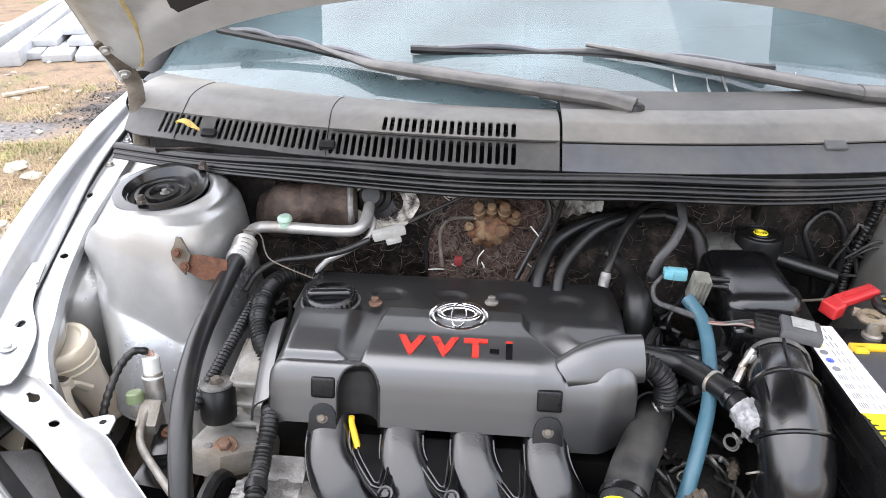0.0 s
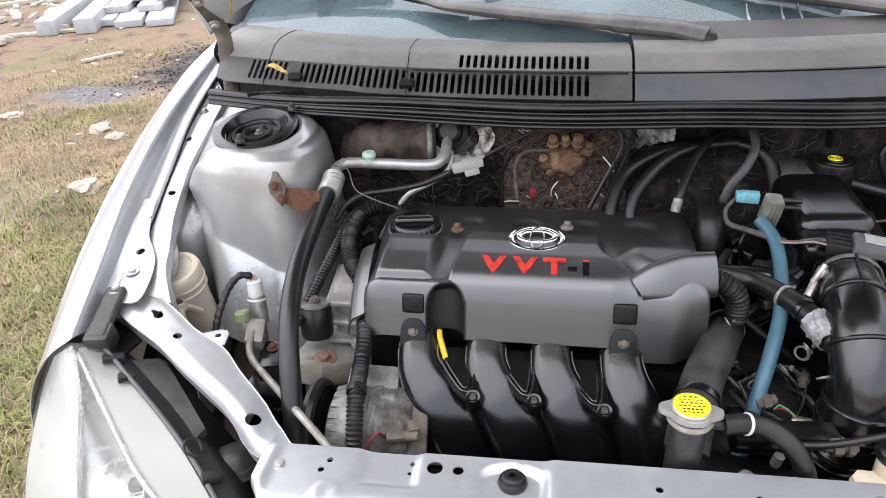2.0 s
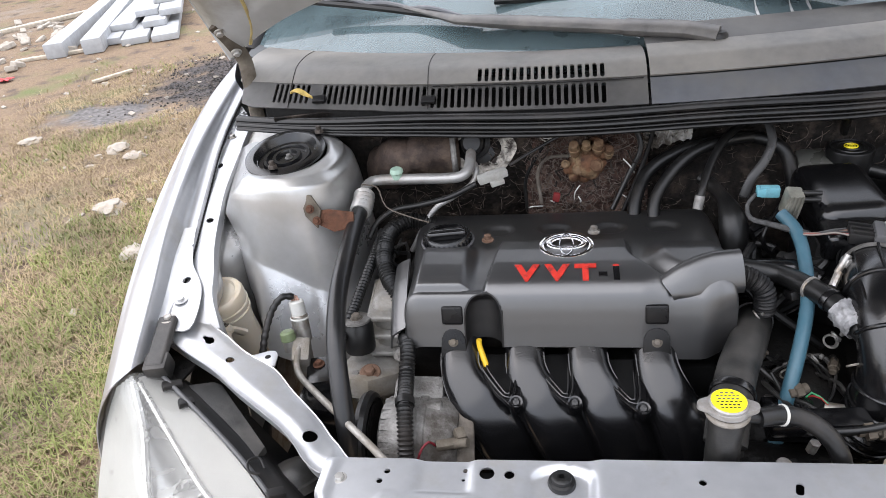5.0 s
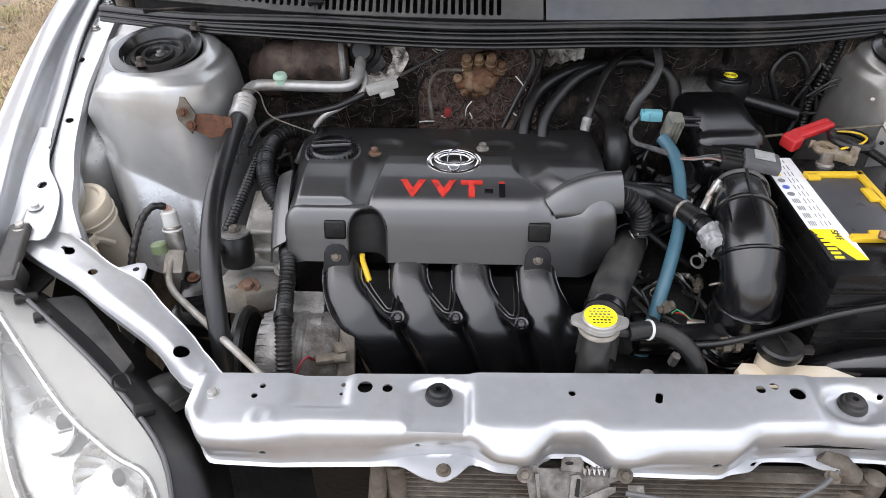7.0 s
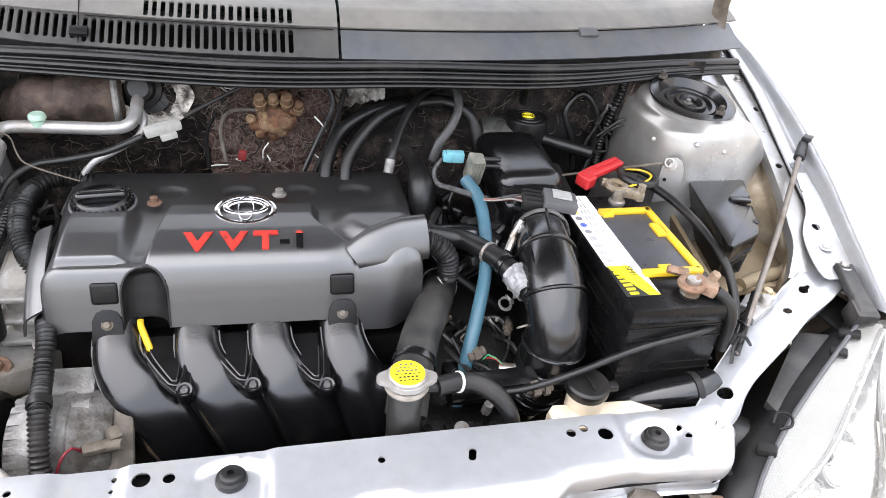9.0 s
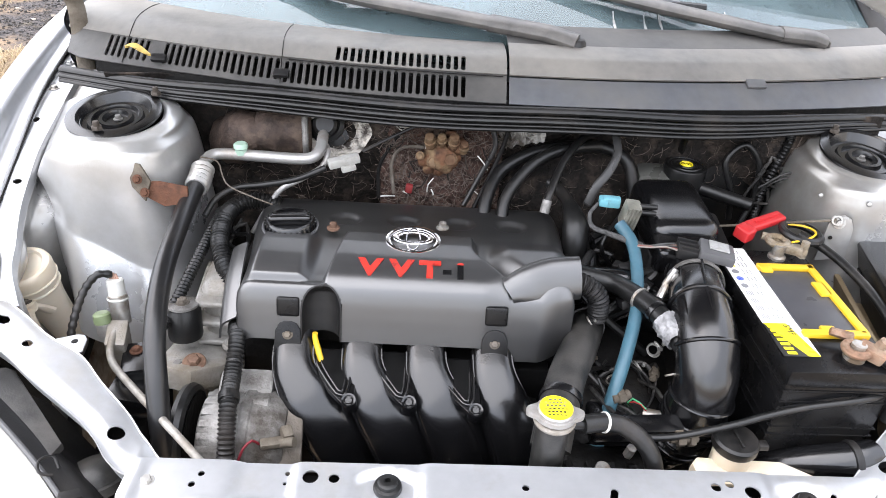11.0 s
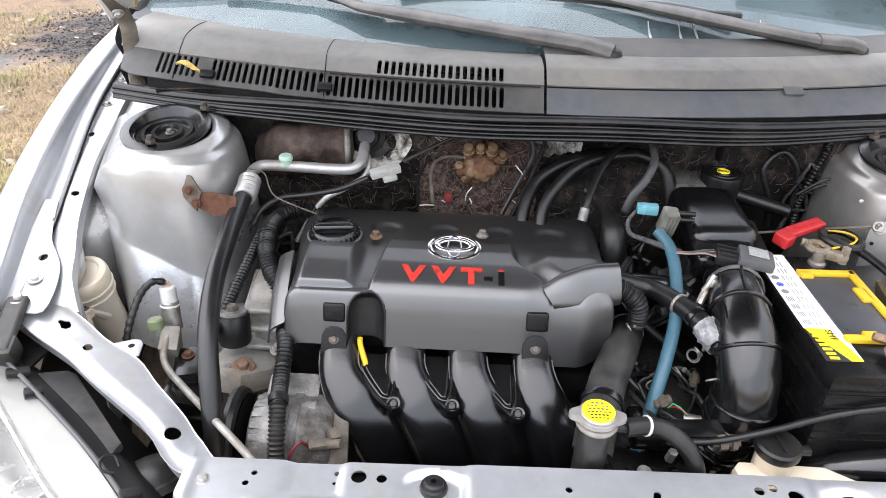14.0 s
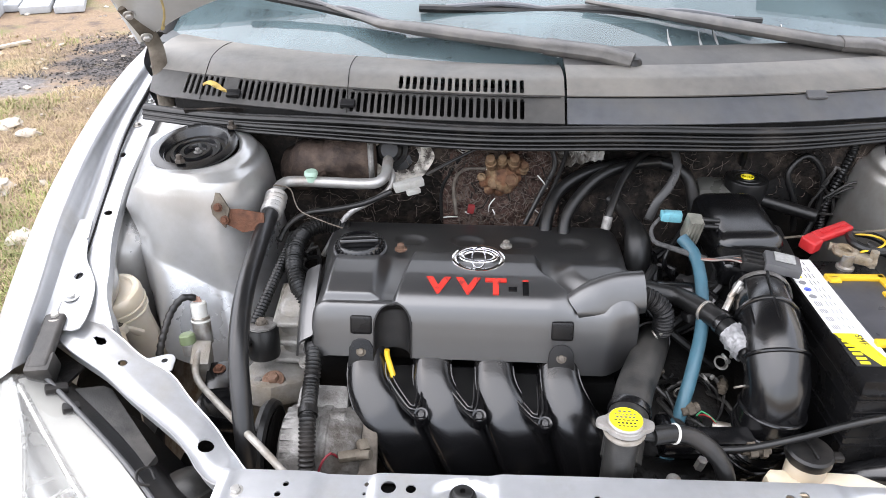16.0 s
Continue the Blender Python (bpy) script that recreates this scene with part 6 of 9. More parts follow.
def build_brake_reservoir():
    t = thing("brake_fluid_reservoir", (0.31, 0.66, 0.70), "smoky plastic brake fluid reservoir with a black cap", "reservoir")
    bm = B()
    rbox(bm, (0.292, 0.668, 0.755), (0.10, 0.07, 0.075), 0.012, (0, 0, -8))
    part("tank", bm, mat("smoky_plastic", (0.10, 0.10, 0.09), 0.35, 0, 0.15, 20), t)
    bm = B()
    lathe(bm, [(0, 0), (0.030, -0.022), (0.033, -0.020), (0.034, 0.019), (0.033, 0.022), (0.029, 0.023), (0.028, 0.0215), (0.024, 0.0215), (0.023, 0.023), (0.019, 0.0232), (0.018, 0.0218), (0.014, 0.0218), (0.013, 0.0232), (0, 0.0232)], Matrix.Translation((0.316, 0.654, 0.786)), 40)
    cap = part("cap", bm, RUBBER, t)
    bm = B()
    torus(bm, (0.316, 0.654, 0.8098), 0.0095, 0.0012, (0, 0, 1), 28, 6)
    torus(bm, (0.316, 0.654, 0.8098), 0.0058, 0.001, (0, 0, 1), 28, 6)
    cyl(bm, (0.316, 0.654, 0.8088), (0.316, 0.654, 0.8102), 0.003, None, 14)
    part("cap_mark", bm, LABEL_YELLOW, cap)
    bm = B()
    cyl(bm, (0.340, 0.640, 0.775), (0.415, 0.600, 0.768), 0.011, 0.010, 16)
    part("outlet_pipe", bm, RUBBER, t)
    b = thing("brake_booster", (0.36, 0.72, 0.66), "round dark brake booster against the firewall", "brake booster")
    bm = B()
    lathe(bm, [(0, 0.07), (0.05, 0.068), (0.09, 0.055), (0.10, 0.03), (0.105, 0), (0, 0)], pose(0.40, 0.74, 0.74, 80, 0, 0), 36)
    part("shell", bm, GRIME_AND_SHADE, b)


build_brake_reservoir()


def build_vsv():
    t = thing("vacuum_valve", (0.18, 0.48, 0.77), "small vacuum switching valve with a pale blue plug", "valve")
    bm = B()
    rbox(bm, (0.160, 0.497, 0.815), (0.026, 0.014, 0.015), 0.003, (0, 0, -6))
    rbox(bm, (0.149, 0.498, 0.815), (0.012, 0.018, 0.011), 0.002, (0, 0, -6))
    part("plug", bm, CYAN, t, "pale blue wiring plug")
    bm = B()
    rbox(bm, (0.186, 0.482, 0.803), (0.022, 0.026, 0.040), 0.004, (12, 6, 0))
    for k in range(4):
        rbox(bm, (0.178 + 0.005 * k, 0.468, 0.804), (0.002, 0.003, 0.036), 0, (12, 6, 0))
    part("valve_body", bm, mat("yellowed_steel", (0.24, 0.235, 0.20), 0.45, 0.5, 0.3, 60, 0.2, 300), t)
    for dz in (0.0, 0.010):
        bm = B()
        cyl(bm, (0.195, 0.482, 0.808 + dz), (0.222, 0.480, 0.808 + dz), 0.004, 0.0035, 10)
        part("nipple", bm, RUBBER, t)
    bm = B()
    sweep(bm, [(0.142, 0.496, 0.812), (0.130, 0.486, 0.800), (0.132, 0.470, 0.788), (0.150, 0.458, 0.786), (0.170, 0.448, 0.784), (0.196, 0.432, 0.782)], lambda k: 0.0024 + 0.0028 * k, 8, 0.006)
    part("lead", bm, mat("taped_loom", (0.05, 0.05, 0.05), 0.5, 0, 0.5, 120, 0.3, 200), t)


build_vsv()

REAR = "hoses behind the engine"
tube("heater_hose", "black heater hose arching behind the engine", "hose", [(-0.016, 0.560, 0.735), (-0.010, 0.590, 0.765), (0.012, 0.628, 0.792), (0.060, 0.650, 0.815), (0.120, 0.662, 0.825), (0.180, 0.672, 0.823), (0.220, 0.660, 0.805), (0.234, 0.640, 0.760), (0.235, 0.62, 0.70)], 0.0105, RUBBER, REAR, n=14)
tube("heater_hose", "black heater hose arching behind the engine", "hose", [(0.012, 0.545, 0.735), (0.018, 0.575, 0.770), (0.045, 0.605, 0.800), (0.080, 0.628, 0.822), (0.125, 0.642, 0.832), (0.17, 0.66, 0.83)], 0.0095, RUBBER, REAR, n=14)
tube("vacuum_hose", "thin black vacuum hose behind the engine", "hose", [(0.074, 0.535, 0.775), (0.080, 0.548, 0.795), (0.100, 0.592, 0.822), (0.125, 0.630, 0.842), (0.150, 0.665, 0.845), (0.17, 0.69, 0.84)], 0.0062, RUBBER, REAR, n=12, clamps=[(0.03, 0.0072, 0.02, GRIMY_ALLOY)])
tube("rubber_strap", "grey rubber strap looping down from the cowl", "strap", [(0.176, 0.640, 0.880), (0.182, 0.620, 0.866), (0.182, 0.590, 0.850), (0.170, 0.570, 0.830), (0.150, 0.555, 0.808), (0.140, 0.55, 0.78)], 0.0068, mat("grey_rubber", (0.03, 0.03, 0.03), 0.35, 0, 0.3, 40), REAR, flat=0.4)
tube("vacuum_hose", "thick black hose bending down behind the engine", "hose", [(0.088, 0.600, 0.790), (0.104, 0.575, 0.785), (0.114, 0.530, 0.778), (0.118, 0.500, 0.760), (0.118, 0.485, 0.71)], lambda k: 0.010 + 0.010 * sstep(0.3, 0.7, k), RUBBER, REAR, n=14)
tube("thin_pipe", "thin dark steel pipe on the firewall", "pipe", [(-0.160, 0.630, 0.740), (-0.165, 0.640, 0.790), (-0.150, 0.645, 0.815), (-0.115, 0.640, 0.820), (-0.10, 0.645, 0.815)], 0.003, DUST, REAR, n=8)
tube("thin_pipe", "thin dark steel pipe on the firewall", "pipe", [(-0.185, 0.630, 0.730), (-0.185, 0.640, 0.780), (-0.165, 0.645, 0.820), (-0.14, 0.650, 0.850), (-0.10, 0.66, 0.86)], 0.003, GRIME_AND_SHADE, REAR, n=8)
tube("thin_pipe", "thin dark steel pipe on the firewall", "pipe", [(-0.045, 0.610, 0.735), (-0.020, 0.628, 0.785), (0.000, 0.640, 0.830), (-0.015, 0.648, 0.865), (-0.04, 0.655, 0.87)], 0.0042, RUBBER, REAR, n=8)
tube("thin_pipe", "thin dark steel pipe on the firewall", "pipe", [(-0.030, 0.605, 0.730), (-0.005, 0.625, 0.785), (0.015, 0.64, 0.84), (0.02, 0.65, 0.88)], 0.0036, GRIME_AND_SHADE, REAR, n=8)
tube("wiring_loom", "black taped wiring loom beside the brake booster", "wiring", [(0.455, 0.655, 0.700), (0.450, 0.650, 0.760), (0.455, 0.648, 0.800), (0.47, 0.655, 0.85), (0.475, 0.66, 0.885)], 0.007, RUBBER, REAR, rib=0.002, pitch=0.006)
tube("wiring_loom", "black taped wiring loom beside the brake booster", "wiring", [(0.405, 0.640, 0.720), (0.395, 0.640, 0.770), (0.375, 0.645, 0.820), (0.40, 0.650, 0.850), (0.43, 0.645, 0.82), (0.435, 0.64, 0.76), (0.42, 0.63, 0.71)], 0.005, RUBBER, REAR)
tube("vacuum_hose", "thin black hose over the cap of the brake reservoir", "hose", [(0.300, 0.640, 0.890), (0.305, 0.655, 0.860), (0.312, 0.680, 0.83), (0.32, 0.70, 0.80)], 0.006, RUBBER, REAR)
tube("air_pipe", "black plastic air pipe between cover and intake", "pipe", [(0.085, 0.400, 0.748), (0.130, 0.403, 0.746), (0.180, 0.405, 0.742), (0.205, 0.39, 0.735)], 0.015, GLOSS, n=18)
tube("corrugated_hose", "grey corrugated plastic hose under the cover", "hose", [(0.092, 0.362, 0.764), (0.106, 0.362, 0.762), (0.122, 0.360, 0.752), (0.130, 0.358, 0.738), (0.132, 0.357, 0.71)], 0.013, DARK_PLASTIC, rib=0.003, pitch=0.0048, n=18)
for pts in ([(0.152, 0.255, 0.640), (0.166, 0.262, 0.652), (0.180, 0.255, 0.655), (0.190, 0.245, 0.645)], ):
    tube("sensor_wire", "thin red wire loop", "wire", pts, 0.0012, RED, n=6)
CL = "small fittings in the bay"
rc = random.Random(31)
for k in range(14):
    a = Vector((rc.uniform(0.11, 0.22), rc.uniform(0.40, 0.56), rc.uniform(0.66, 0.75)))
    tube("small_hose", "thin oily black hose among the engine fittings", "hose", [a, a + Vector((rc.uniform(-.03, .03), rc.uniform(-.03, .03), rc.uniform(0.01, .04))), a + Vector((rc.uniform(-.06, .06), rc.uniform(-.06, .04), rc.uniform(-.03, .02))), a + Vector((rc.uniform(-.08, .08), rc.uniform(-.08, .02), -.06))], rc.uniform(0.003, 0.007), RUBBER if k % 3 else GLOSS, CL, n=8)
for k in range(16):
    a = Vector((rc.uniform(0.12, 0.22), rc.uniform(0.24, 0.52), rc.uniform(0.66, 0.73)))
    f = thing("hose_clip", a, "small steel spring clip on a hose", "clip", CL)
    bm = B()
    torus(bm, a, rc.uniform(0.005, 0.009), 0.0013, (rc.uniform(-1, 1), rc.uniform(-1, 1), 0.6), 18, 6)
    part("band", bm, STEEL, f)
    bm = B()
    rbox(bm, a + Vector((0.008, 0, 0.003)), (0.006, 0.004, 0.005), 0.001, (0, 0, rc.uniform(0, 90)))
    part("ear", bm, STEEL, f)
for k in range(9):
    a = Vector((rc.uniform(0.10, 0.24), rc.uniform(0.36, 0.50), rc.uniform(0.70, 0.75)))
    f = thing("connector", a, "small black wiring connector", "connector", CL)
    bm = B()
    rbox(bm, a, (0.022, 0.014, 0.012), 0.002, (rc.uniform(-30, 30), rc.uniform(-30, 30), rc.uniform(0, 180)))
    part("shell", bm, DARK_PLASTIC, f)
tube("sensor_wire", "thin green wire loop", "wire", [(0.154, 0.250, 0.642), (0.170, 0.262, 0.658), (0.186, 0.250, 0.652)], 0.0012, mat("green_wire", (0.05, 0.35, 0.15), 0.5), n=6)


def build_sensor_plug():
    t = thing("sensor_plug", (0.205, 0.245, 0.63), "grey metal sensor plug on the gearbox", "sensor")
    bm = B()
    cyl(bm, (0.185, 0.252, 0.642), (0.206, 0.240, 0.648), 0.0085, 0.0085, 12, 0.001)
    cyl(bm, (0.202, 0.242, 0.647), (0.216, 0.234, 0.651), 0.0065, 0.006, 6)
    part("plug_body", bm, STEEL, t)
    t2 = thing("shift_bracket", (0.19, 0.20, 0.58), "black steel bracket on the gearbox", "bracket")
    bm = B()
    rbox(bm, (0.160, 0.205, 0.665), (0.11, 0.030, 0.018), 0.004, (0, 0, 4))
    rbox(bm, (0.140, 0.235, 0.640), (0.06, 0.05, 0.03), 0.006)
    part("plate", bm, GLOSS, t2)
    bm = B()
    cyl(bm, (0.195, 0.188, 0.668), (0.228, 0.190, 0.670), 0.006, 0.006, 10)
    cyl(bm, (0.203, 0.188, 0.668), (0.212, 0.189, 0.669), 0.010, 0.010, 6)
    cyl(bm, (0.218, 0.189, 0.669), (0.224, 0.189, 0.669), 0.010, 0.010, 6)
    part("adjuster_nut", bm, HINGE, t2)
    t3 = thing("starter_motor", (0.13, 0.18, 0.50), "oily starter and linkage parts low in the bay", "starter")
    bm = B()
    cyl(bm, (0.08, 0.21, 0.575), (0.20, 0.205, 0.575), 0.038, 0.036, 24, 0.005)
    for k in range(5):
        rbox(bm, (0.085 + 0.025 * k, 0.185, 0.612), (0.010, 0.02, 0.012), 0.003, (20 * k, 0, 15))
    part("body", bm, GRIME_AND_SHADE, t3)
    bm = B()
    cyl(bm, (0.120, 0.175, 0.618), (0.120, 0.172, 0.632), 0.009, 0.009, 14, 0.001)
    cyl(bm, (0.150, 0.185, 0.640), (0.152, 0.183, 0.655), 0.006, 0.006, 6)
    part("terminal", bm, STEEL, t3)


build_sensor_plug()


def build_terminals():
    t = thing("positive_terminal", (0.395, 0.47, 0.775), "corroded battery clamp with a red plastic cover", "battery clamp")
    bm = B()
    rbox(bm, (0.384, 0.487, 0.801), (0.064, 0.020, 0.011), 0.004, (6, -5, 26), 3)
    rbox(bm, (0.350, 0.468, 0.792), (0.020, 0.024, 0.020), 0.004, (8, -5, 34), 3)
    rbox(bm, (0.386, 0.488, 0.807), (0.048, 0.004, 0.003), 0.001, (6, -5, 26))
    part("cover", bm, RED, t, "red plastic terminal cover")
    brass = mat("corroded_brass", (0.21, 0.16, 0.10), 0.6, 0.4, 0.35, 80, 0.4, 300, (0.34, 0.31, 0.26), 25, 0.55, 0.1)
    bm = B()
    torus(bm, (0.392, 0.452, 0.790), 0.013, 0.005, (0, 0, 1), 20, 8)
    rbox(bm, (0.412, 0.438, 0.786), (0.032, 0.016, 0.014), 0.004, (0, 0, -25))
    cyl(bm, (0.420, 0.432, 0.778), (0.420, 0.432, 0.802), 0.0065, 0.006, 6)
    cyl(bm, (0.404, 0.462, 0.785), (0.376, 0.470, 0.788), 0.006, 0.006, 8)
    part("clamp_body", bm, brass, t)
    bm = B()
    sweep(bm, [(0.405, 0.440, 0.796), (0.430, 0.445, 0.800), (0.446, 0.460, 0.802), (0.44, 0.48, 0.800), (0.415, 0.485, 0.800)], 0.0016, 6, 0.006)
    part("tie_wire", bm, YELLOW, t)
    bm = B()
    torus(bm, (0.430, 0.468, 0.796), 0.026, 0.006, (0.1, 0, 1), 28, 8)
    part("cable_loop", bm, RUBBER, t)
    n = thing("negative_terminal", (0.445, 0.262, 0.778), "crusted copper-brown battery clamp on the black terminal", "battery clamp")
    bm = B()
    torus(bm, (0.424, 0.243, 0.784), 0.012, 0.005, (0, 0, 1), 20, 8)
    rbox(bm, (0.440, 0.240, 0.783), (0.030, 0.020, 0.015), 0.004, (0, 10, -35))
    cyl(bm, (0.428, 0.262, 0.786), (0.405, 0.270, 0.788), 0.006, 0.005, 6)
    cyl(bm, (0.446, 0.246, 0.775), (0.450, 0.240, 0.800), 0.0065, 0.006, 6)
    part("clamp_body", bm, mat("crusted_copper", (0.22, 0.13, 0.085), 0.7, 0.3, 0.4, 90, 0.5, 300, (0.34, 0.27, 0.20), 30, 0.55, 0.1), n)
    bm = B()
    sweep(bm, [(0.452, 0.232, 0.780), (0.466, 0.222, 0.770), (0.475, 0.218, 0.745), (0.478, 0.22, 0.70)], 0.007, 12, 0.008)
    part("cable_end", bm, RUBBER, n)
    n.location.x += -0.031
    n.location.y += -0.017
    tube("battery_cable", "thick black battery cable along the battery", "cable", [(0.430, 0.470, 0.792), (0.455, 0.435, 0.788), (0.472, 0.385, 0.782), (0.482, 0.335, 0.772), (0.486, 0.285, 0.755), (0.482, 0.240, 0.720), (0.478, 0.22, 0.66)], 0.0060, RUBBER, "cables", n=12)
    h = thing("battery_hold_down", (0.40, 0.49, 0.78), "thin steel battery hold-down rod with a washer", "rod")
    bm = B()
    cyl(bm, (0.330, 0.508, 0.778), (0.474, 0.469, 0.819), 0.0019, None, 8)
    part("rod", bm, HINGE, h)
    bm = B()
    torus(bm, (0.474, 0.468, 0.819), 0.0060, 0.0022, (-0.4, -0.9, 0.3), 16, 6)
    part("washer", bm, STEEL, h)


build_terminals()


def build_fuse_box():
    t = thing("fuse_box", (0.58, 0.43, 0.66), "glossy black plastic fuse box with a notched lid", "fuse box")
    out = [(0.481, 0.297), (0.488, 0.294), (0.541, 0.322), (0.549, 0.330), (0.578, 0.393), (0.574, 0.397), (0.560, 0.399), (0.557, 0.403), (0.562, 0.417), (0.567, 0.420), (0.588, 0.419), (0.593, 0.424), (0.609, 0.470), (0.604, 0.478), (0.522, 0.473), (0.514, 0.465)]
    mid = Vector((sum(q[0] for q in out) / len(out), sum(q[1] for q in out) / len(out)))
    # the box leans towards the front of the car
    lean = Matrix(((1, 0, -0.50, 0.50 * 0.788), (0, 1, -0.62, 0.62 * 0.788), (0, 0, 1, 0), (0, 0, 0, 1)))

    def slab(name, k, z, h, bev, material, parent):
        bm = B()
        prism(bm, [(mid.x + (x - mid.x) * k, mid.y + (y - mid.y) * k) for x, y in out], Matrix.Translation((0, 0, z)), h, bev)
        bmesh.ops.transform(bm, verts=bm.verts, matrix=lean)
        return part(name, bm, material, parent)
    lid = slab("lid", 1.0, 0.744, 0.044, 0.006, GLOSS, t)
    slab("lid_rim", 1.035, 0.739, 0.006, 0.002, GLOSS, lid)
    slab("base", 0.97, 0.660, 0.080, 0.002, DARK_PLASTIC, t)
    bm = B()
    rbox(bm, (0.565, 0.409, 0.7890), (0.030, 0.010, 0.006), 0.002, (0, 0, -12))
    part("finger_grip", bm, GLOSS, lid)
    bm = B()
    cyl(bm, (0.556, 0.352, 0.7875), (0.556, 0.352, 0.7887), 0.0045, None, 16)
    part("round_mark", bm, DARK_PLASTIC, lid)
    for c, turn in (((0.534, 0.338, 0.724), 27), ((0.566, 0.492, 0.782), 3)):
        bm = B()
        for dx in (-0.012, 0.012):
            rbox(bm, (c[0] + dx, c[1] + 0.4 * dx * (turn > 9), c[2]), (0.005, 0.010, 0.022), 0.001, (0, 0, turn))
        rbox(bm, (c[0], c[1], c[2] + 0.010), (0.034, 0.008, 0.005), 0.0015, (0, 0, turn))
        rbox(bm, (c[0], c[1], c[2] - 0.010), (0.030, 0.008, 0.005), 0.0015, (0, 0, turn))
        part("latch", bm, DARK_PLASTIC, t)
    b = thing("fuse_box_bracket", (0.54, 0.32, 0.60), "dusty yellowed plastic carrier under the fuse box", "bracket")
    bm = B()
    prism(bm, [(0.489, 0.300), (0.520, 0.312), (0.562, 0.332), (0.650, 0.336), (0.660, 0.352), (0.672, 0.440), (0.640, 0.490), (0.540, 0.520), (0.497, 0.450)], Matrix.Translation((0, 0, 0.676)), 0.012, 0.003)
    sweep(bm, [(0.560, 0.338, 0.690), (0.600, 0.350, 0.694), (0.636, 0.356, 0.696), (0.655, 0.366, 0.700)], 0.010, 12, 0.01)
    rbox(bm, (0.499, 0.390, 0.706), (0.008, 0.160, 0.050), 0.003, (0, -14, -9))
    part("carrier", bm, TAN, b)
    # drain hole drawn as a dark disc, its shade in the colour
    bm = B()
    cyl(bm, (0.640, 0.372, 0.688), (0.640, 0.372, 0.6895), 0.006, None, 14)
    part("drain_hole", bm, GRIME_AND_SHADE, b)


build_fuse_box()


def build_stay():
    t = thing("bonnet_stay", (0.465, 0.195, 0.69), "grey steel bonnet stay rod with a rubber sleeve", "bonnet stay")
    a, b = Vector((0.462, 0.192, 0.700)), Vector((0.742, 0.530, 0.812))
    bm = B()
    sweep(bm, [a, a.lerp(b, 0.5) + Vector((0.004, 0, 0.004)), b, b + Vector((0.012, 0.010, 0.012))], 0.0042, 10, 0.02)
    part("rod", bm, mat("grey_steel_rod", (0.22, 0.20, 0.175), 0.55, 0.4, 0.25, 60, 0.2, 300, (0.14, 0.11, 0.085), 30, 0.56, 0.1), t)
    bm = B()
    sweep(bm, [a, a.lerp(b, 0.15), a.lerp(b, 0.24)], 0.0052, 10, 0.01)
    part("sleeve", bm, RUBBER, t)
    bm = B()
    cyl(bm, b - (b - a).normalized() * 0.03, b + (b - a).normalized() * 0.015, 0.0085, 0.0075, 12, 0.002)
    rbox(bm, b + Vector((0.014, 0.012, 0.010)), (0.020, 0.016, 0.012), 0.004, (0, 0, 40))
    part("tip_grip", bm, RUBBER, t)
    for k, pts in enumerate(([(0.470, 0.230, 0.70), (0.455, 0.215, 0.715), (0.470, 0.200, 0.72), (0.49, 0.205, 0.70)], [(0.480, 0.240, 0.715), (0.478, 0.21, 0.725), (0.462, 0.20, 0.71), (0.455, 0.185, 0.69)], [(0.50, 0.235, 0.69), (0.52, 0.25, 0.70), (0.545, 0.262, 0.705)])):
        tube("wire_bundle", "thin tangled wires beside the stay rod", "wire", pts, 0.0022, GREY_PLASTIC if k == 2 else RUBBER, "wires by the stay", n=6)
    w = thing("earth_clip", (0.53, 0.26, 0.695), "whitened metal earth clip bolted to the brace", "clip")
    bm = B()
    rbox(bm, (0.535, 0.262, 0.706), (0.050, 0.018, 0.012), 0.004, (0, -10, 28))
    cyl(bm, (0.548, 0.270, 0.705), (0.548, 0.270, 0.722), 0.010, 0.008, 14, 0.001)
    part("clip_body", bm, PIPE, w)


build_stay()


def build_reservoir():
    t = thing("coolant_reservoir", (0.28, 0.16, 0.50), "milky plastic coolant bottle with a black screw cap", "coolant bottle")
    out = [(-0.062, -0.018), (0.075, -0.018), (0.078, 0.000), (0.045, 0.020), (-0.055, 0.022), (-0.064, 0.012)]
    bm = B()
    prism(bm, out, pose(0.284, 0.158, 0.520, 0, 0, 0), 0.130, 0.006)
    body = part("bottle", bm, MILKY, t)
    bm = B()
    cyl(bm, (0.268, 0.178, 0.640), (0.268, 0.178, 0.672), 0.022, 0.022, 24)
    part("neck", bm, MILKY, body)
    bm = B()
    lathe(bm, [(0, 0), (0.0245, 0), (0.026, 0.003), (0.026, 0.012), (0.0235, 0.015), (0, 0.016)], Matrix.Translation((0.268, 0.180, 0.668)), 32)
    rbox(bm, (0.268, 0.180, 0.685), (0.003, 0.034, 0.004), 0.001, (0, 0, 5))
    rbox(bm, (0.298, 0.180, 0.672), (0.018, 0.012, 0.008), 0.003)
    part("cap", bm, RUBBER, t)


build_reservoir()
tube("throttle_cable", "long black control cable across the bay", "cable", [(0.150, 0.186, 0.668), (0.200, 0.184, 0.676), (0.256, 0.183, 0.698), (0.300, 0.190, 0.710), (0.341, 0.193, 0.722), (0.400, 0.195, 0.735), (0.440, 0.212, 0.732), (0.470, 0.246, 0.724)], 0.0042, RUBBER, "cables", n=10)
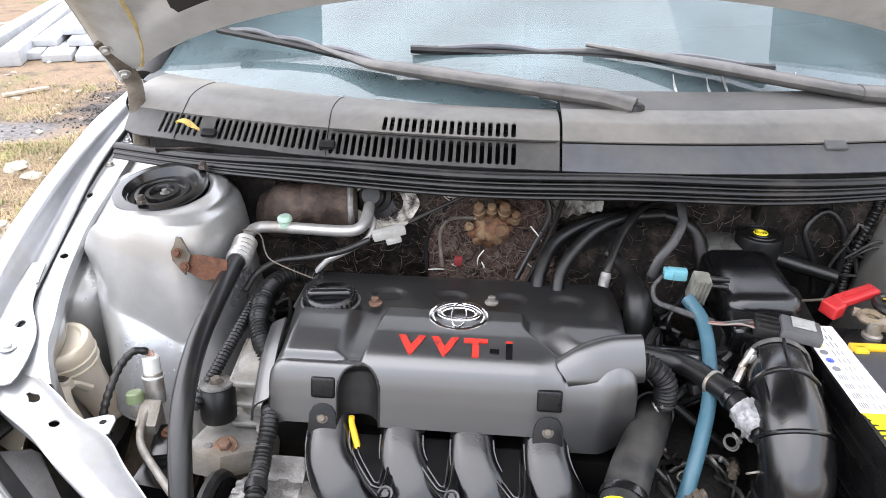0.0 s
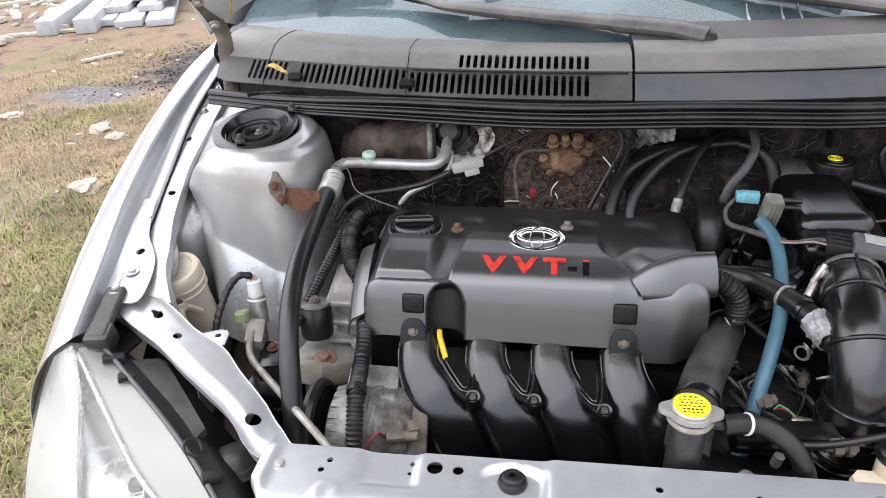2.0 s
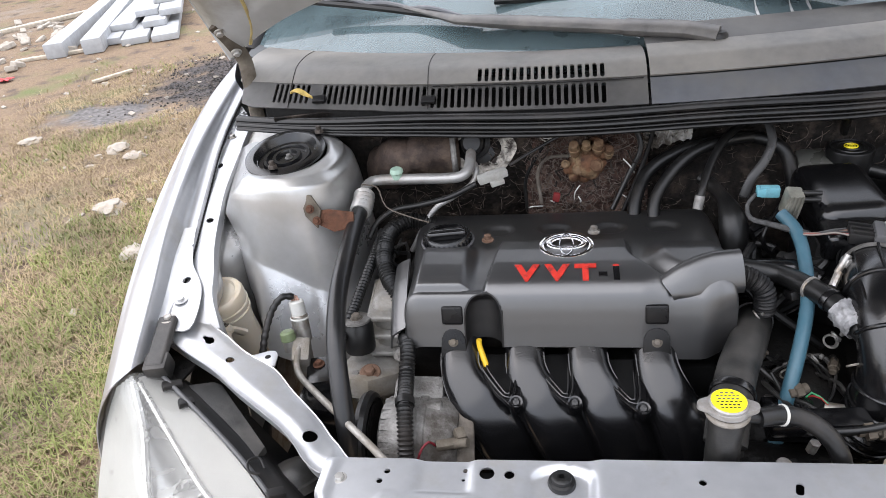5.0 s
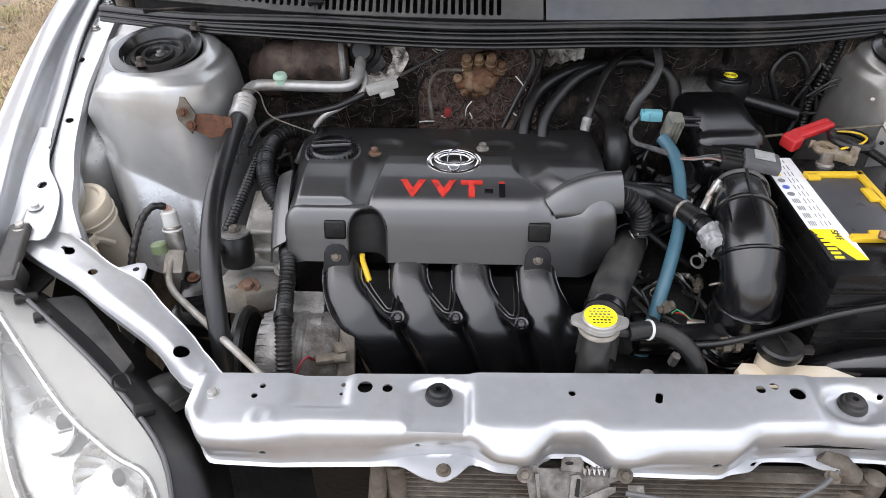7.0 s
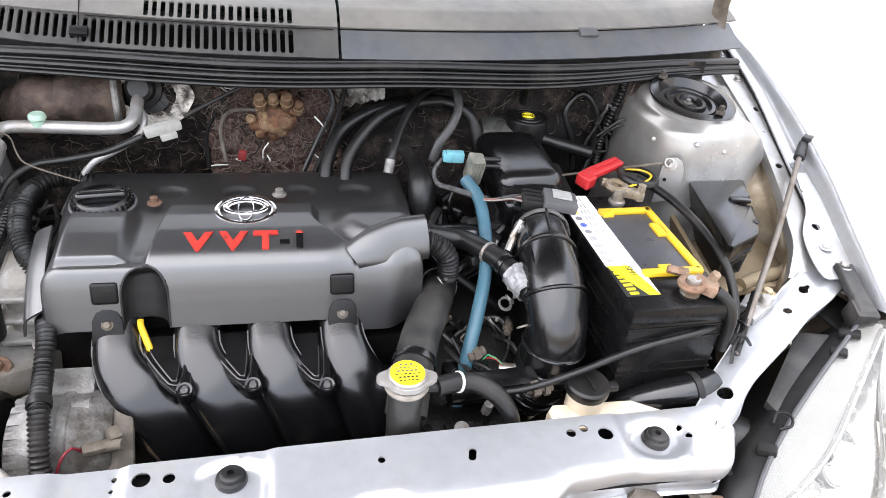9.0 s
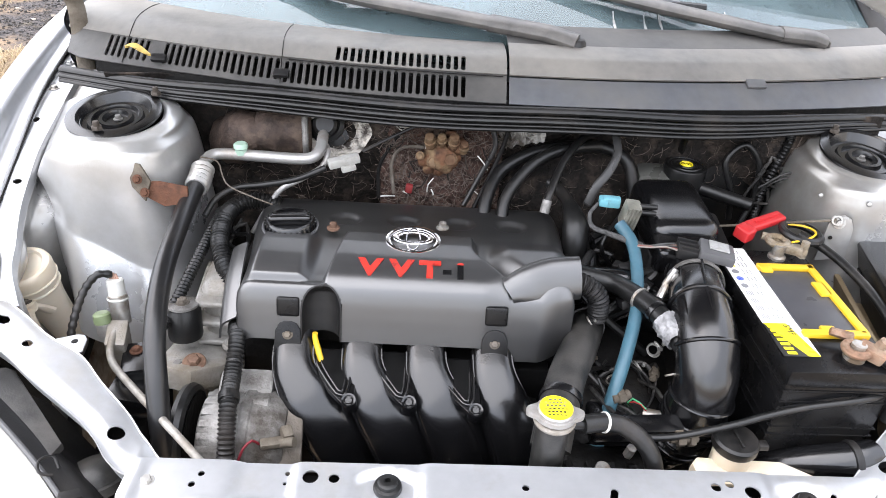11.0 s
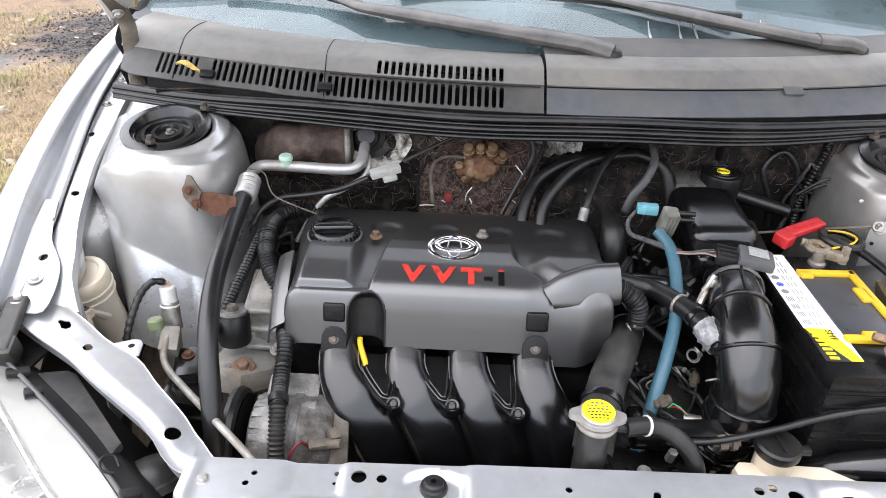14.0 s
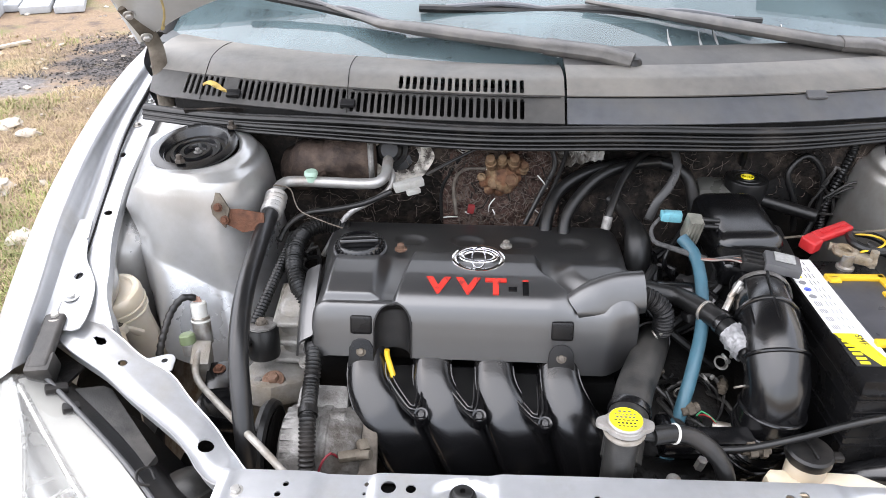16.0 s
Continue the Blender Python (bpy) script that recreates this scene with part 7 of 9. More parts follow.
tube("air_inlet_pipe", "glossy black plastic air inlet pipe", "pipe", [(0.296, 0.200, 0.600), (0.330, 0.190, 0.628), (0.362, 0.180, 0.648), (0.394, 0.174, 0.660), (0.416, 0.174, 0.664), (0.432, 0.178, 0.664)], lambda k: 0.017 + 0.003 * sstep(0.1, 0.75, k), GLOSS, n=24, clamps=[(0.84, 0.0220, 0.008, DARK_PLASTIC)])


# ---------- air conditioning and harness on the timing side ----------
def build_ac():
    t = thing("air_conditioning_hose", (-0.43, 0.4, 0.6), "black air conditioning hose crimped to an alloy pipe", "hose")
    hose = [(-0.437, 0.535, 0.800), (-0.438, 0.500, 0.797), (-0.434, 0.420, 0.788), (-0.428, 0.330, 0.770), (-0.417, 0.255, 0.738), (-0.404, 0.205, 0.690), (-0.398, 0.180, 0.630), (-0.395, 0.17, 0.52)]
    bm = B()
    sweep(bm, hose, 0.0128, 20, 0.01)
    part("rubber_hose", bm, HOSE, t)
    bm = B()
    sweep(bm, [(-0.437, 0.505, 0.798), (-0.438, 0.53, 0.801), (-0.440, 0.552, 0.806)], 0.0160, 20, 0.003, rib=0.003, pitch=0.010)
    part("crimp_collar", bm, PIPE, t)
    bm = B()
    sweep(bm, [(-0.440, 0.550, 0.806), (-0.440, 0.568, 0.812), (-0.432, 0.583, 0.815), (-0.410, 0.588, 0.815), (-0.360, 0.588, 0.814), (-0.310, 0.588, 0.813), (-0.285, 0.590, 0.815), (-0.274, 0.603, 0.822), (-0.272, 0.63, 0.835), (-0.272, 0.66, 0.845)], 0.0088, 16, 0.006)
    part("alloy_pipe", bm, PIPE, t)
    bm = B()
    cyl(bm, (-0.391, 0.588, 0.816), (-0.391, 0.588, 0.828), 0.0092, 0.0092, 18, 0.001)
    cyl(bm, (-0.391, 0.588, 0.825), (-0.391, 0.588, 0.834), 0.0112, 0.0105, 18, 0.002)
    part("valve_cap", bm, GREEN_CAP, t, "pale green valve cap")
    bm = B()
    sweep(bm, [(-0.270, 0.625, 0.825), (-0.262, 0.610, 0.818), (-0.270, 0.590, 0.800), (-0.300, 0.575, 0.785), (-0.335, 0.563, 0.765), (-0.375, 0.55, 0.70)], 0.0045, 10, 0.008)
    part("thin_pipe", bm, PIPE, t)
    g = thing("firewall_grommet", (-0.272, 0.655, 0.80), "black rubber grommet where the pipes pass the firewall", "grommet")
    bm = B()
    lathe(bm, [(0, 0.0), (0.040, 0.0), (0.040, 0.004), (0.028, 0.006), (0.028, 0.018), (0.021, 0.022), (0.019, 0.036), (0.014, 0.040), (0, 0.040)], pose(-0.270, 0.672, 0.838, 68, 0, 0), 28)
    part("boot", bm, RUBBER, g)
    bm = B()

    def tear(u, v):
        a = 2 * math.pi * u
        r = 0.032 + 0.022 * v * (1 + 0.5 * noise.noise(Vector((math.cos(a) * 2, math.sin(a) * 2, 5))))
        return Vector((-0.262 + r * math.cos(a) * 1.2, 0.655 + 0.006 * noise.noise(Vector((u * 40, v * 5, 0))) - 0.010 * v, 0.835 + r * math.sin(a) * 0.85))
    surf(bm, 72, 6, tear)
    part("torn_padding", bm, mat("torn_white_padding", (0.50, 0.47, 0.42), 0.9, 0, 0.5, 60, 0.9, 120, (0.06, 0.05, 0.045), 22, 0.55, 0.05), g, "torn pale padding round the hole")
    p = thing("wiring_plug", (-0.23, 0.565, 0.81), "off-white wiring plug on a thin harness", "connector")
    bm = B()
    rbox(bm, (-0.232, 0.566, 0.824), (0.048, 0.016, 0.013), 0.003, (0, -8, 22))
    rbox(bm, (-0.224, 0.558, 0.816), (0.022, 0.010, 0.008), 0.002, (0, -8, 22))
    part("plug_body", bm, mat("greyed_plug", (0.36, 0.36, 0.34), 0.5, 0, 0.15, 60, 0.05, 300, (0.22, 0.21, 0.19), 30, 0.58, 0.1), p)
    bm = B()
    sweep(bm, [(-0.258, 0.556, 0.816), (-0.300, 0.545, 0.800), (-0.350, 0.540, 0.790), (-0.390, 0.535, 0.785), (-0.415, 0.515, 0.775), (-0.425, 0.49, 0.76)], 0.0045, 10, 0.008)
    part("lead", bm, RUBBER, p)
    bm = B()
    sweep(bm, [(-0.205, 0.580, 0.835), (-0.17, 0.600, 0.848), (-0.13, 0.620, 0.862), (-0.08, 0.63, 0.88)], 0.0025, 8, 0.008)
    part("rear_lead", bm, RUBBER, p)
    tube("liquid_line", "dusty alloy refrigerant line", "pipe", [(-0.514, 0.352, 0.662), (-0.512, 0.330, 0.660), (-0.506, 0.305, 0.655), (-0.490, 0.280, 0.655), (-0.455, 0.243, 0.660), (-0.402, 0.190, 0.667), (-0.340, 0.133, 0.664), (-0.315, 0.115, 0.64), (-0.31, 0.11, 0.58)], 0.0048, mat("dull_line", (0.30, 0.285, 0.26), 0.5, 0.4, 0.2, 60, 0.2, 400, (0.19, 0.165, 0.135), 25, 0.55, 0.1), "refrigerant lines", n=12)
    v = thing("refrigerant_valve", (-0.525, 0.37, 0.60), "alloy refrigerant block with an olive cap and a wired sensor", "valve block")
    bm = B()
    rbox(bm, (-0.518, 0.368, 0.640), (0.026, 0.040, 0.060), 0.004, (20, 8, 12))
    part("block", bm, ALLOY, v)
    bm = B()
    cyl(bm, (-0.532, 0.368, 0.655), (-0.534, 0.372, 0.672), 0.010, 0.010, 16, 0.001)
    part("port", bm, STEEL, v)
    bm = B()
    cyl(bm, (-0.534, 0.372, 0.670), (-0.536, 0.376, 0.686), 0.0115, 0.0110, 18, 0.0025)
    part("olive_cap", bm, OLIVE_CAP, v, "olive green dust cap")
    bm = B()
    cyl(bm, (-0.524, 0.400, 0.650), (-0.528, 0.412, 0.690), 0.013, 0.013, 18, 0.001)
    part("sensor_base", bm, STEEL, v)
    bm = B()
    cyl(bm, (-0.528, 0.412, 0.688), (-0.530, 0.418, 0.712), 0.0115, 0.0115, 14, 0.002)
    rbox(bm, (-0.530, 0.409, 0.700), (0.010, 0.010, 0.016), 0.002, (-14, 0, 0))
    torus(bm, (-0.5275, 0.4105, 0.685), 0.0125, 0.0020, (0, 0.25, 1), 22, 8)
    part("sensor_plug", bm, WHITE, v, "clear white sensor plug")
    bm = B()
    for k in range(4):
        cyl(bm, (-0.536 + 0.0035 * k, 0.419, 0.711), (-0.538 + 0.003 * k, 0.421, 0.722 - 0.001 * k), 0.0016, None, 8)
    part("wire_seal", bm, mat("salmon_seal", (0.36, 0.22, 0.17), 0.5), v)
    bm = B()
    sweep(bm, [(-0.533, 0.420, 0.718), (-0.548, 0.412, 0.722), (-0.562, 0.400, 0.708), (-0.568, 0.380, 0.690), (-0.572, 0.362, 0.668), (-0.574, 0.35, 0.645)], 0.0052, 10, 0.006, rib=0.0014, pitch=0.011)
    part("sensor_lead", bm, RUBBER, v)
    v.location += Vector((0.003, -0.022, -0.004))
    r = thing("rusty_bracket", (-0.47, 0.47, 0.78), "rusty steel bracket on the strut tower", "bracket")
    bm = B()
    prism(bm, [(-0.045, 0.020), (-0.020, 0.010), (0.000, 0.012), (0.048, 0.008), (0.050, -0.020), (0.010, -0.030), (-0.020, -0.018)], pose(-0.474, 0.472, 0.812, 68, 0, -6) @ Matrix.Scale(0.82, 4), 0.004, 0.001)
    part("plate", bm, RUST, r)
    bm = B()
    prism(bm, [(-0.050, 0.034), (-0.030, 0.030), (-0.014, 0.008), (-0.020, -0.020), (-0.040, -0.002)], pose(-0.472, 0.469, 0.814, 68, 0, -6), 0.004, 0.001)
    part("ear", bm, HINGE, r)
    for q in ((-0.500, 0.464, 0.828), (-0.493, 0.464, 0.808)):
        bolt("bracket_bolt", q, 0.0045, 0.004, RUST, r, axis=(0, -0.9, 0.4))


build_ac()

tube("wiring_conduit", "ribbed black wiring conduit", "conduit", [(-0.330, 0.560, 0.745), (-0.372, 0.560, 0.752), (-0.398, 0.535, 0.750), (-0.403, 0.500, 0.745), (-0.396, 0.455, 0.738), (-0.382, 0.420, 0.730), (-0.366, 0.392, 0.720), (-0.352, 0.365, 0.70), (-0.35, 0.35, 0.66)], 0.0122, RUBBER, "harness", rib=0.0032, pitch=0.0062, n=16)
tube("wiring_conduit", "ribbed black wiring conduit beside the alternator", "conduit", [(-0.352, 0.345, 0.668), (-0.342, 0.322, 0.696), (-0.333, 0.290, 0.697), (-0.330, 0.250, 0.680), (-0.325, 0.210, 0.674), (-0.321, 0.182, 0.660), (-0.319, 0.160, 0.637), (-0.318, 0.148, 0.61), (-0.318, 0.145, 0.56)], 0.0098, RUBBER, "harness", rib=0.0026, pitch=0.0052, n=16, clamps=[(0.50, 0.0125, 0.010, RUBBER)])
tube("wiring_conduit", "thin black wiring conduit beside the hose", "conduit", [(-0.415, 0.540, 0.745), (-0.418, 0.480, 0.735), (-0.424, 0.420, 0.720), (-0.430, 0.360, 0.705), (-0.438, 0.32, 0.69)], 0.0075, RUBBER, "harness", rib=0.002, pitch=0.006, n=12)
tube("thin_wire", "thin pale wire curling over the hose", "wire", [(-0.440, 0.545, 0.828), (-0.415, 0.545, 0.822), (-0.405, 0.530, 0.806), (-0.390, 0.510, 0.800), (-0.355, 0.500, 0.790), (-0.325, 0.490, 0.785)], 0.0011, DUST, n=6)


def build_alternator():
    t = thing("alternator", (-0.31, 0.22, 0.50), "dusty cast alloy alternator with vents and pulley", "alternator")
    bm = B()
    lathe(bm, [(0, 0.0), (0.050, 0.0), (0.058, 0.006), (0.062, 0.020), (0.062, 0.050), (0.064, 0.052), (0.064, 0.062), (0.062, 0.064), (0.060, 0.092), (0.050, 0.104), (0, 0.104)], pose(-0.365, 0.228, 0.566, 0, 90, 0), 44)
    part("case", bm, GRIMY_ALLOY, t)
    for k in range(9):
        a = radians(60 + 14 * k)
        bm = B()
        c = Vector((-0.350, 0.228 + 0.059 * math.cos(a + 0.3), 0.566 + 0.059 * math.sin(a + 0.3)))
        rbox(bm, c, (0.020, 0.0055, 0.008), 0.001, (math.degrees(a + 0.3), 0, 0))
        part("cooling_fin", bm, GRIMY_ALLOY, t)
    bm = B()
    lathe(bm, [(0, 0.0), (0.046, 0.0), (0.048, 0.002), (0.044, 0.005), (0.047, 0.008), (0.044, 0.011), (0.047, 0.014), (0.044, 0.017), (0.048, 0.020), (0, 0.022)], pose(-0.398, 0.228, 0.572, 0, 90, 0), 40)
    part("pulley", bm, GRIME_AND_SHADE, t)
    bm = B()
    torus(bm, (-0.388, 0.228, 0.572), 0.052, 0.009, (1, 0, 0), 36, 8)
    part("belt", bm, RUBBER, t)
    bm = B()
    rbox(bm, (-0.318, 0.258, 0.612), (0.070, 0.060, 0.030), 0.010, (24, 0, 0))
    cyl(bm, (-0.330, 0.232, 0.618), (-0.282, 0.232, 0.618), 0.012, 0.012, 16, 0.002)
    part("regulator", bm, GRIMY_ALLOY, t, "smooth cast regulator housing")
    # vent slots are near-black blocks standing for the shade inside
    for k in range(3):
        bm = B()
        rbox(bm, (-0.294 + 0.003 * k, 0.272 - 0.011 * k, 0.6235 - 0.005 * k), (0.017, 0.0040, 0.006), 0.001, (24, 0, -8))
        part("vent_slot", bm, GRIME_AND_SHADE, t)
    bm = B()
    prism(bm, [(-0.022, -0.050), (0.020, -0.050), (0.022, 0.030), (0.010, 0.048), (-0.012, 0.044), (-0.020, 0.020)], pose(-0.262, 0.208, 0.588, 34, 0, 6), 0.010, 0.003)
    part("mount_lug", bm, DUST, t)
    bm = B()
    cyl(bm, (-0.262, 0.186, 0.606), (-0.244, 0.182, 0.612), 0.0065, 0.006, 12)
    rbox(bm, (-0.270, 0.184, 0.607), (0.030, 0.012, 0.010), 0.003, (10, 0, 14))
    rbox(bm, (-0.256, 0.196, 0.612), (0.014, 0.016, 0.014), 0.004, (20, 10, 30))
    part("terminal_nut", bm, HINGE, t)
    bm = B()
    sweep(bm, [(-0.286, 0.182, 0.606), (-0.292, 0.176, 0.618), (-0.300, 0.168, 0.614), (-0.306, 0.162, 0.60)], 0.0016, 8, 0.006)
    part("red_lead", bm, mat("dark_red_lead", (0.16, 0.012, 0.02), 0.5), t)
    t.location.z += 0.028


build_alternator()


def build_mount():
    t = thing("engine_mount", (-0.41, 0.31, 0.55), "cast alloy engine mount with a black damper and rusty bolt", "engine mount")
    out = [(-0.050, -0.020), (-0.034, -0.042), (0.000, -0.046), (0.034, -0.020), (0.052, 0.022), (0.040, 0.044), (0.010, 0.036), (-0.020, 0.044), (-0.048, 0.030)]
    bm = B()
    prism(bm, out, pose(-0.397, 0.318, 0.612, -14, 4, 0), 0.030, 0.007)
    part("bracket", bm, ALLOY, t)
    bm = B()
    prism(bm, [(x * 0.86, y * 0.8) for x, y in out], pose(-0.397, 0.322, 0.540, -6, 4, 0), 0.075, 0.006)
    part("leg", bm, ALLOY, t)
    bolt("mount_bolt", (-0.397, 0.302, 0.646), 0.0085, 0.012, COPPER, t, axis=(0.05, -0.24, 1), flange=1.8, label="rusty hexagon bolt")
    bolt("mount_bolt", (-0.360, 0.342, 0.646), 0.0075, 0.010, ALLOY, t, axis=(0.05, -0.24, 1))
    bm = B()
    lathe(bm, [(0, 0), (0.0215, 0), (0.0225, 0.004), (0.0225, 0.042), (0.0205, 0.045), (0.0205, 0.0465), (0.019, 0.047), (0, 0.047)], pose(-0.419, 0.343, 0.658, -8, 0, 0), 32)
    d = part("damper", bm, RUBBER, t)
    bm = B()
    lathe(bm, [(0.009, 0.047), (0.0205, 0.047), (0.0205, 0.0500), (0.013, 0.0515), (0.009, 0.0505)], pose(-0.419, 0.343, 0.658, -8, 0, 0), 28)
    part("washer", bm, GRIMY_ALLOY, d)
    bolt("damper_nut", (-0.419, 0.350, 0.706), 0.0070, 0.009, DUST, d, flange=1.3)
    bolt("mount_bolt", (-0.418, 0.300, 0.643), 0.0060, 0.008, GRIMY_ALLOY, t, axis=(0.05, -0.24, 1))
    bm = B()
    cyl(bm, (-0.397, 0.303, 0.634), (-0.3965, 0.2995, 0.6475), 0.0185, 0.0165, 28, 0.002)
    part("bolt_boss", bm, ALLOY, t)
    lo = thing("side_bracket", (-0.47, 0.30, 0.60), "black bracket with a rusty screw beside the mount", "bracket")
    bm = B()
    rbox(bm, (-0.478, 0.322, 0.628), (0.045, 0.06, 0.02), 0.005, (0, 0, 15))
    rbox(bm, (-0.470, 0.280, 0.605), (0.07, 0.05, 0.03), 0.008, (0, 10, 0))
    part("plate", bm, GLOSS, lo)
    bolt("bracket_screw", (-0.484, 0.330, 0.638), 0.006, 0.007, RUST, lo)
    st = thing("steel_strip", (-0.345, 0.30, 0.64), "pale steel strip clipped to the cover's edge", "strip")
    bm = B()
    rbox(bm, (-0.350, 0.318, 0.672), (0.004, 0.010, 0.090), 0.001, (-24, 0, 0))
    part("strip", bm, STEEL, st)


build_mount()


def build_washer():
    t = thing("washer_filler", (-0.66, 0.43, 0.58), "yellowed translucent washer bottle neck", "washer bottle")
    M = pose(-0.648, 0.432, 0.622, 16, -8, 0) @ Matrix.Diagonal((1.14, 0.98, 1, 1))
    bm = B()
    lathe(bm, [(0, -0.06), (0.021, -0.06), (0.023, -0.01), (0.027, 0.03), (0.033, 0.060), (0.0370, 0.080), (0.0384, 0.090), (0.0372, 0.0965), (0.0345, 0.099), (0.030, 0.0985), (0.027, 0.0950), (0.012, 0.0945), (0, 0.0955)], M, 40)
    for z, r in ((0.058, 0.0336), (0.072, 0.0362)):
        lathe(bm, [(r - 0.003, z - 0.0025), (r + 0.0002, z - 0.0020), (r + 0.0010, z), (r + 0.0002, z + 0.0020), (r - 0.003, z + 0.0025)], M, 40)
    bottle = part("bottle", bm, MILKY, t)
    bm = B()
    sweep(bm, [(-0.640, 0.412, 0.640), (-0.646, 0.398, 0.656), (-0.650, 0.386, 0.662), (-0.648, 0.374, 0.658), (-0.640, 0.364, 0.640), (-0.632, 0.360, 0.61)], lambda k: 0.014 - 0.004 * math.sin(math.pi * k), 14, 0.005, flat=0.65)
    cyl(bm, (-0.651, 0.386, 0.655), (-0.651, 0.384, 0.671), 0.0125, 0.0115, 20, 0.002)
    part("lug", bm, MILKY, bottle)
    bolt("lug_bolt", (-0.651, 0.384, 0.671), 0.0055, 0.005, HINGE, t, flange=1.6)


build_washer()


# ---------- firewall pieces ----------
def build_valve_cluster():
    t = thing("heater_valve", (-0.085, 0.64, 0.78), "corroded brown heater valve cluster on the firewall", "valve")
    m = mat("corroded_valve", (0.10, 0.045, 0.022), 0.8, 0.1, 0.6, 60, 0.8, 160, (0.22, 0.15, 0.085), 34, 0.58, 0.08)
    rnd = random.Random(5)
    for i in range(22):
        a = 2 * math.pi * i / 11
        r = 0.030 * rnd.uniform(0.5, 1.1) if i else 0
        c = Vector((-0.085 + r * math.cos(a), 0.634 + rnd.uniform(-0.006, 0.006), 0.812 + r * math.sin(a) * 1.0))
        bm = B()
        rr = rnd.uniform(0.007, 0.012) if i else 0.024
        lathe(bm, [(0, 0), (rr, 0), (rr * 1.05, rr * 0.4), (rr * 0.8, rr * 0.9), (rr * 0.4, rr * 1.15), (0, rr * 1.2)], Matrix.Translation(c) @ pose(0, 0, 0, 90 + rnd.uniform(-25, 25), 0, rnd.uniform(-40, 40)), 12)
        part("knob", bm, m, t)
    pale = mat("corroded_stub", (0.19, 0.125, 0.070), 0.7, 0.2, 0.5, 80, 0.6, 200, (0.09, 0.045, 0.024), 40, 0.52, 0.08)
    for dx, dz, r, h in ((-0.022, 0.030, 0.0080, 0.030), (-0.004, 0.034, 0.0072, 0.026), (0.014, 0.030, 0.0085, 0.032), (0.030, 0.022, 0.0070, 0.024), (-0.036, 0.010, 0.0060, 0.016), (0.010, 0.006, 0.0100, 0.018), (-0.016, -0.002, 0.0085, 0.014)):
        c = Vector((-0.082 + dx, 0.624, 0.806 + dz * 0.8))
        d = Vector((dx * 2, -0.55, 0.75 if dz > 0.015 else 0.15)).normalized()
        bm = B()
        cyl(bm, c, c + d * h, r, r * 0.92, 14, 0.001)
        cyl(bm, c + d * h * 0.5, c + d * (h * 0.5 + 0.003), r * 1.2, r * 1.2, 14, 0.0005)
        part("stub", bm, pale, t)
    p = thing("insulation_pad", (-0.13, 0.65, 0.70), "ragged fibrous brown insulation on the firewall", "insulation")
    bm = B()

    def f(u, v):
        x, z = -0.185 + 0.20 * u, 0.700 + 0.185 * v
        return Vector((x, 0.650 + 0.010 * noise.noise(Vector((x * 40, z * 40, 0))) + 0.006 * noise.noise(Vector((x * 110, z * 110, 2))) + 0.012 * (abs(u - 0.5) * 2) ** 4, z))
    surf(bm, 60, 50, f)
    part("pad", bm, mat("reddish_fibre", (0.062, 0.034, 0.026), 0.85, 0, 0.7, 90, 1.0, 140, (0.20, 0.145, 0.115), 30, 0.60, 0.06), p)
    rnd = random.Random(8)
    for k in range(26):
        bm = B()
        x, z = rnd.uniform(-0.175, 0.0), rnd.uniform(0.72, 0.86)
        d = Vector((rnd.uniform(-1, 1), -0.2, rnd.uniform(-1, 1))) * 0.03
        a = Vector((x, 0.636, z))
        sweep(bm, [a, a + d * 0.5 + Vector((rnd.uniform(-.006, .006), -0.006, rnd.uniform(-.006, .006))), a + d], 0.0011, 5, 0.01)
        part("loose_fibre", bm, FIBRE if k % 3 else WHITE, p)
    verts, faces = [], []
    rnd = random.Random(21)
    for k in range(1500):
        on_pad = k % 2
        x, z = (rnd.uniform(-0.18, 0.01), rnd.uniform(0.71, 0.88)) if on_pad else (rnd.uniform(-0.45, 0.55), rnd.uniform(0.68, 0.89))
        y = 0.644 if on_pad else 0.669 + 0.02 * math.sin(x * 9) * math.sin(z * 17) + 0.012 * noise.noise(Vector((x * 14, 1, z * 14))) + 0.06 * (0.9 - z)
        a, L = rnd.uniform(0, math.pi), rnd.uniform(0.008, 0.028)
        bend, w = rnd.uniform(-0.5, 0.5), rnd.uniform(0.0002, 0.0006)
        i0 = len(verts)
        for j in range(5):
            b = a + bend * (j - 2) / 2
            px, pz = x + math.cos(b) * L * (j - 2) / 4, z + math.sin(b) * L * (j - 2) / 4
            py = y - 0.003 * math.sin(math.pi * j / 4)
            verts += [(px - w * math.sin(b), py, pz + w * math.cos(b)), (px + w * math.sin(b), py, pz - w * math.cos(b)), (px, py - w * 1.5, pz)]
            if j:
                o = i0 + 3 * (j - 1)
                faces += [(o, o + 3, o + 5, o + 2), (o + 2, o + 5, o + 4, o + 1), (o + 1, o + 4, o + 3, o)]
    me = bpy.data.meshes.new("insulation_fibre")
    me.from_pydata(verts, [], faces)
    me.materials.append(mat("pale_fibre", (0.12, 0.095, 0.08), 0.8, 0, 0.5, 200))
    tagged(new("insulation_fibre", me), "frayed pale fibres standing off the firewall insulation", "insulation", kind="stuff")
    q = thing("duct_drum", (-0.36, 0.66, 0.72), "rusty crusted duct elbow on the firewall", "duct")
    bm = B()
    sweep(bm, [(-0.432, 0.690, 0.790), (-0.412, 0.668, 0.812), (-0.375, 0.662, 0.822), (-0.335, 0.664, 0.826), (-0.300, 0.672, 0.826)], lambda k: 0.040 + 0.003 * math.sin(k * 23) + 0.002 * math.sin(k * 61), 26, 0.008)
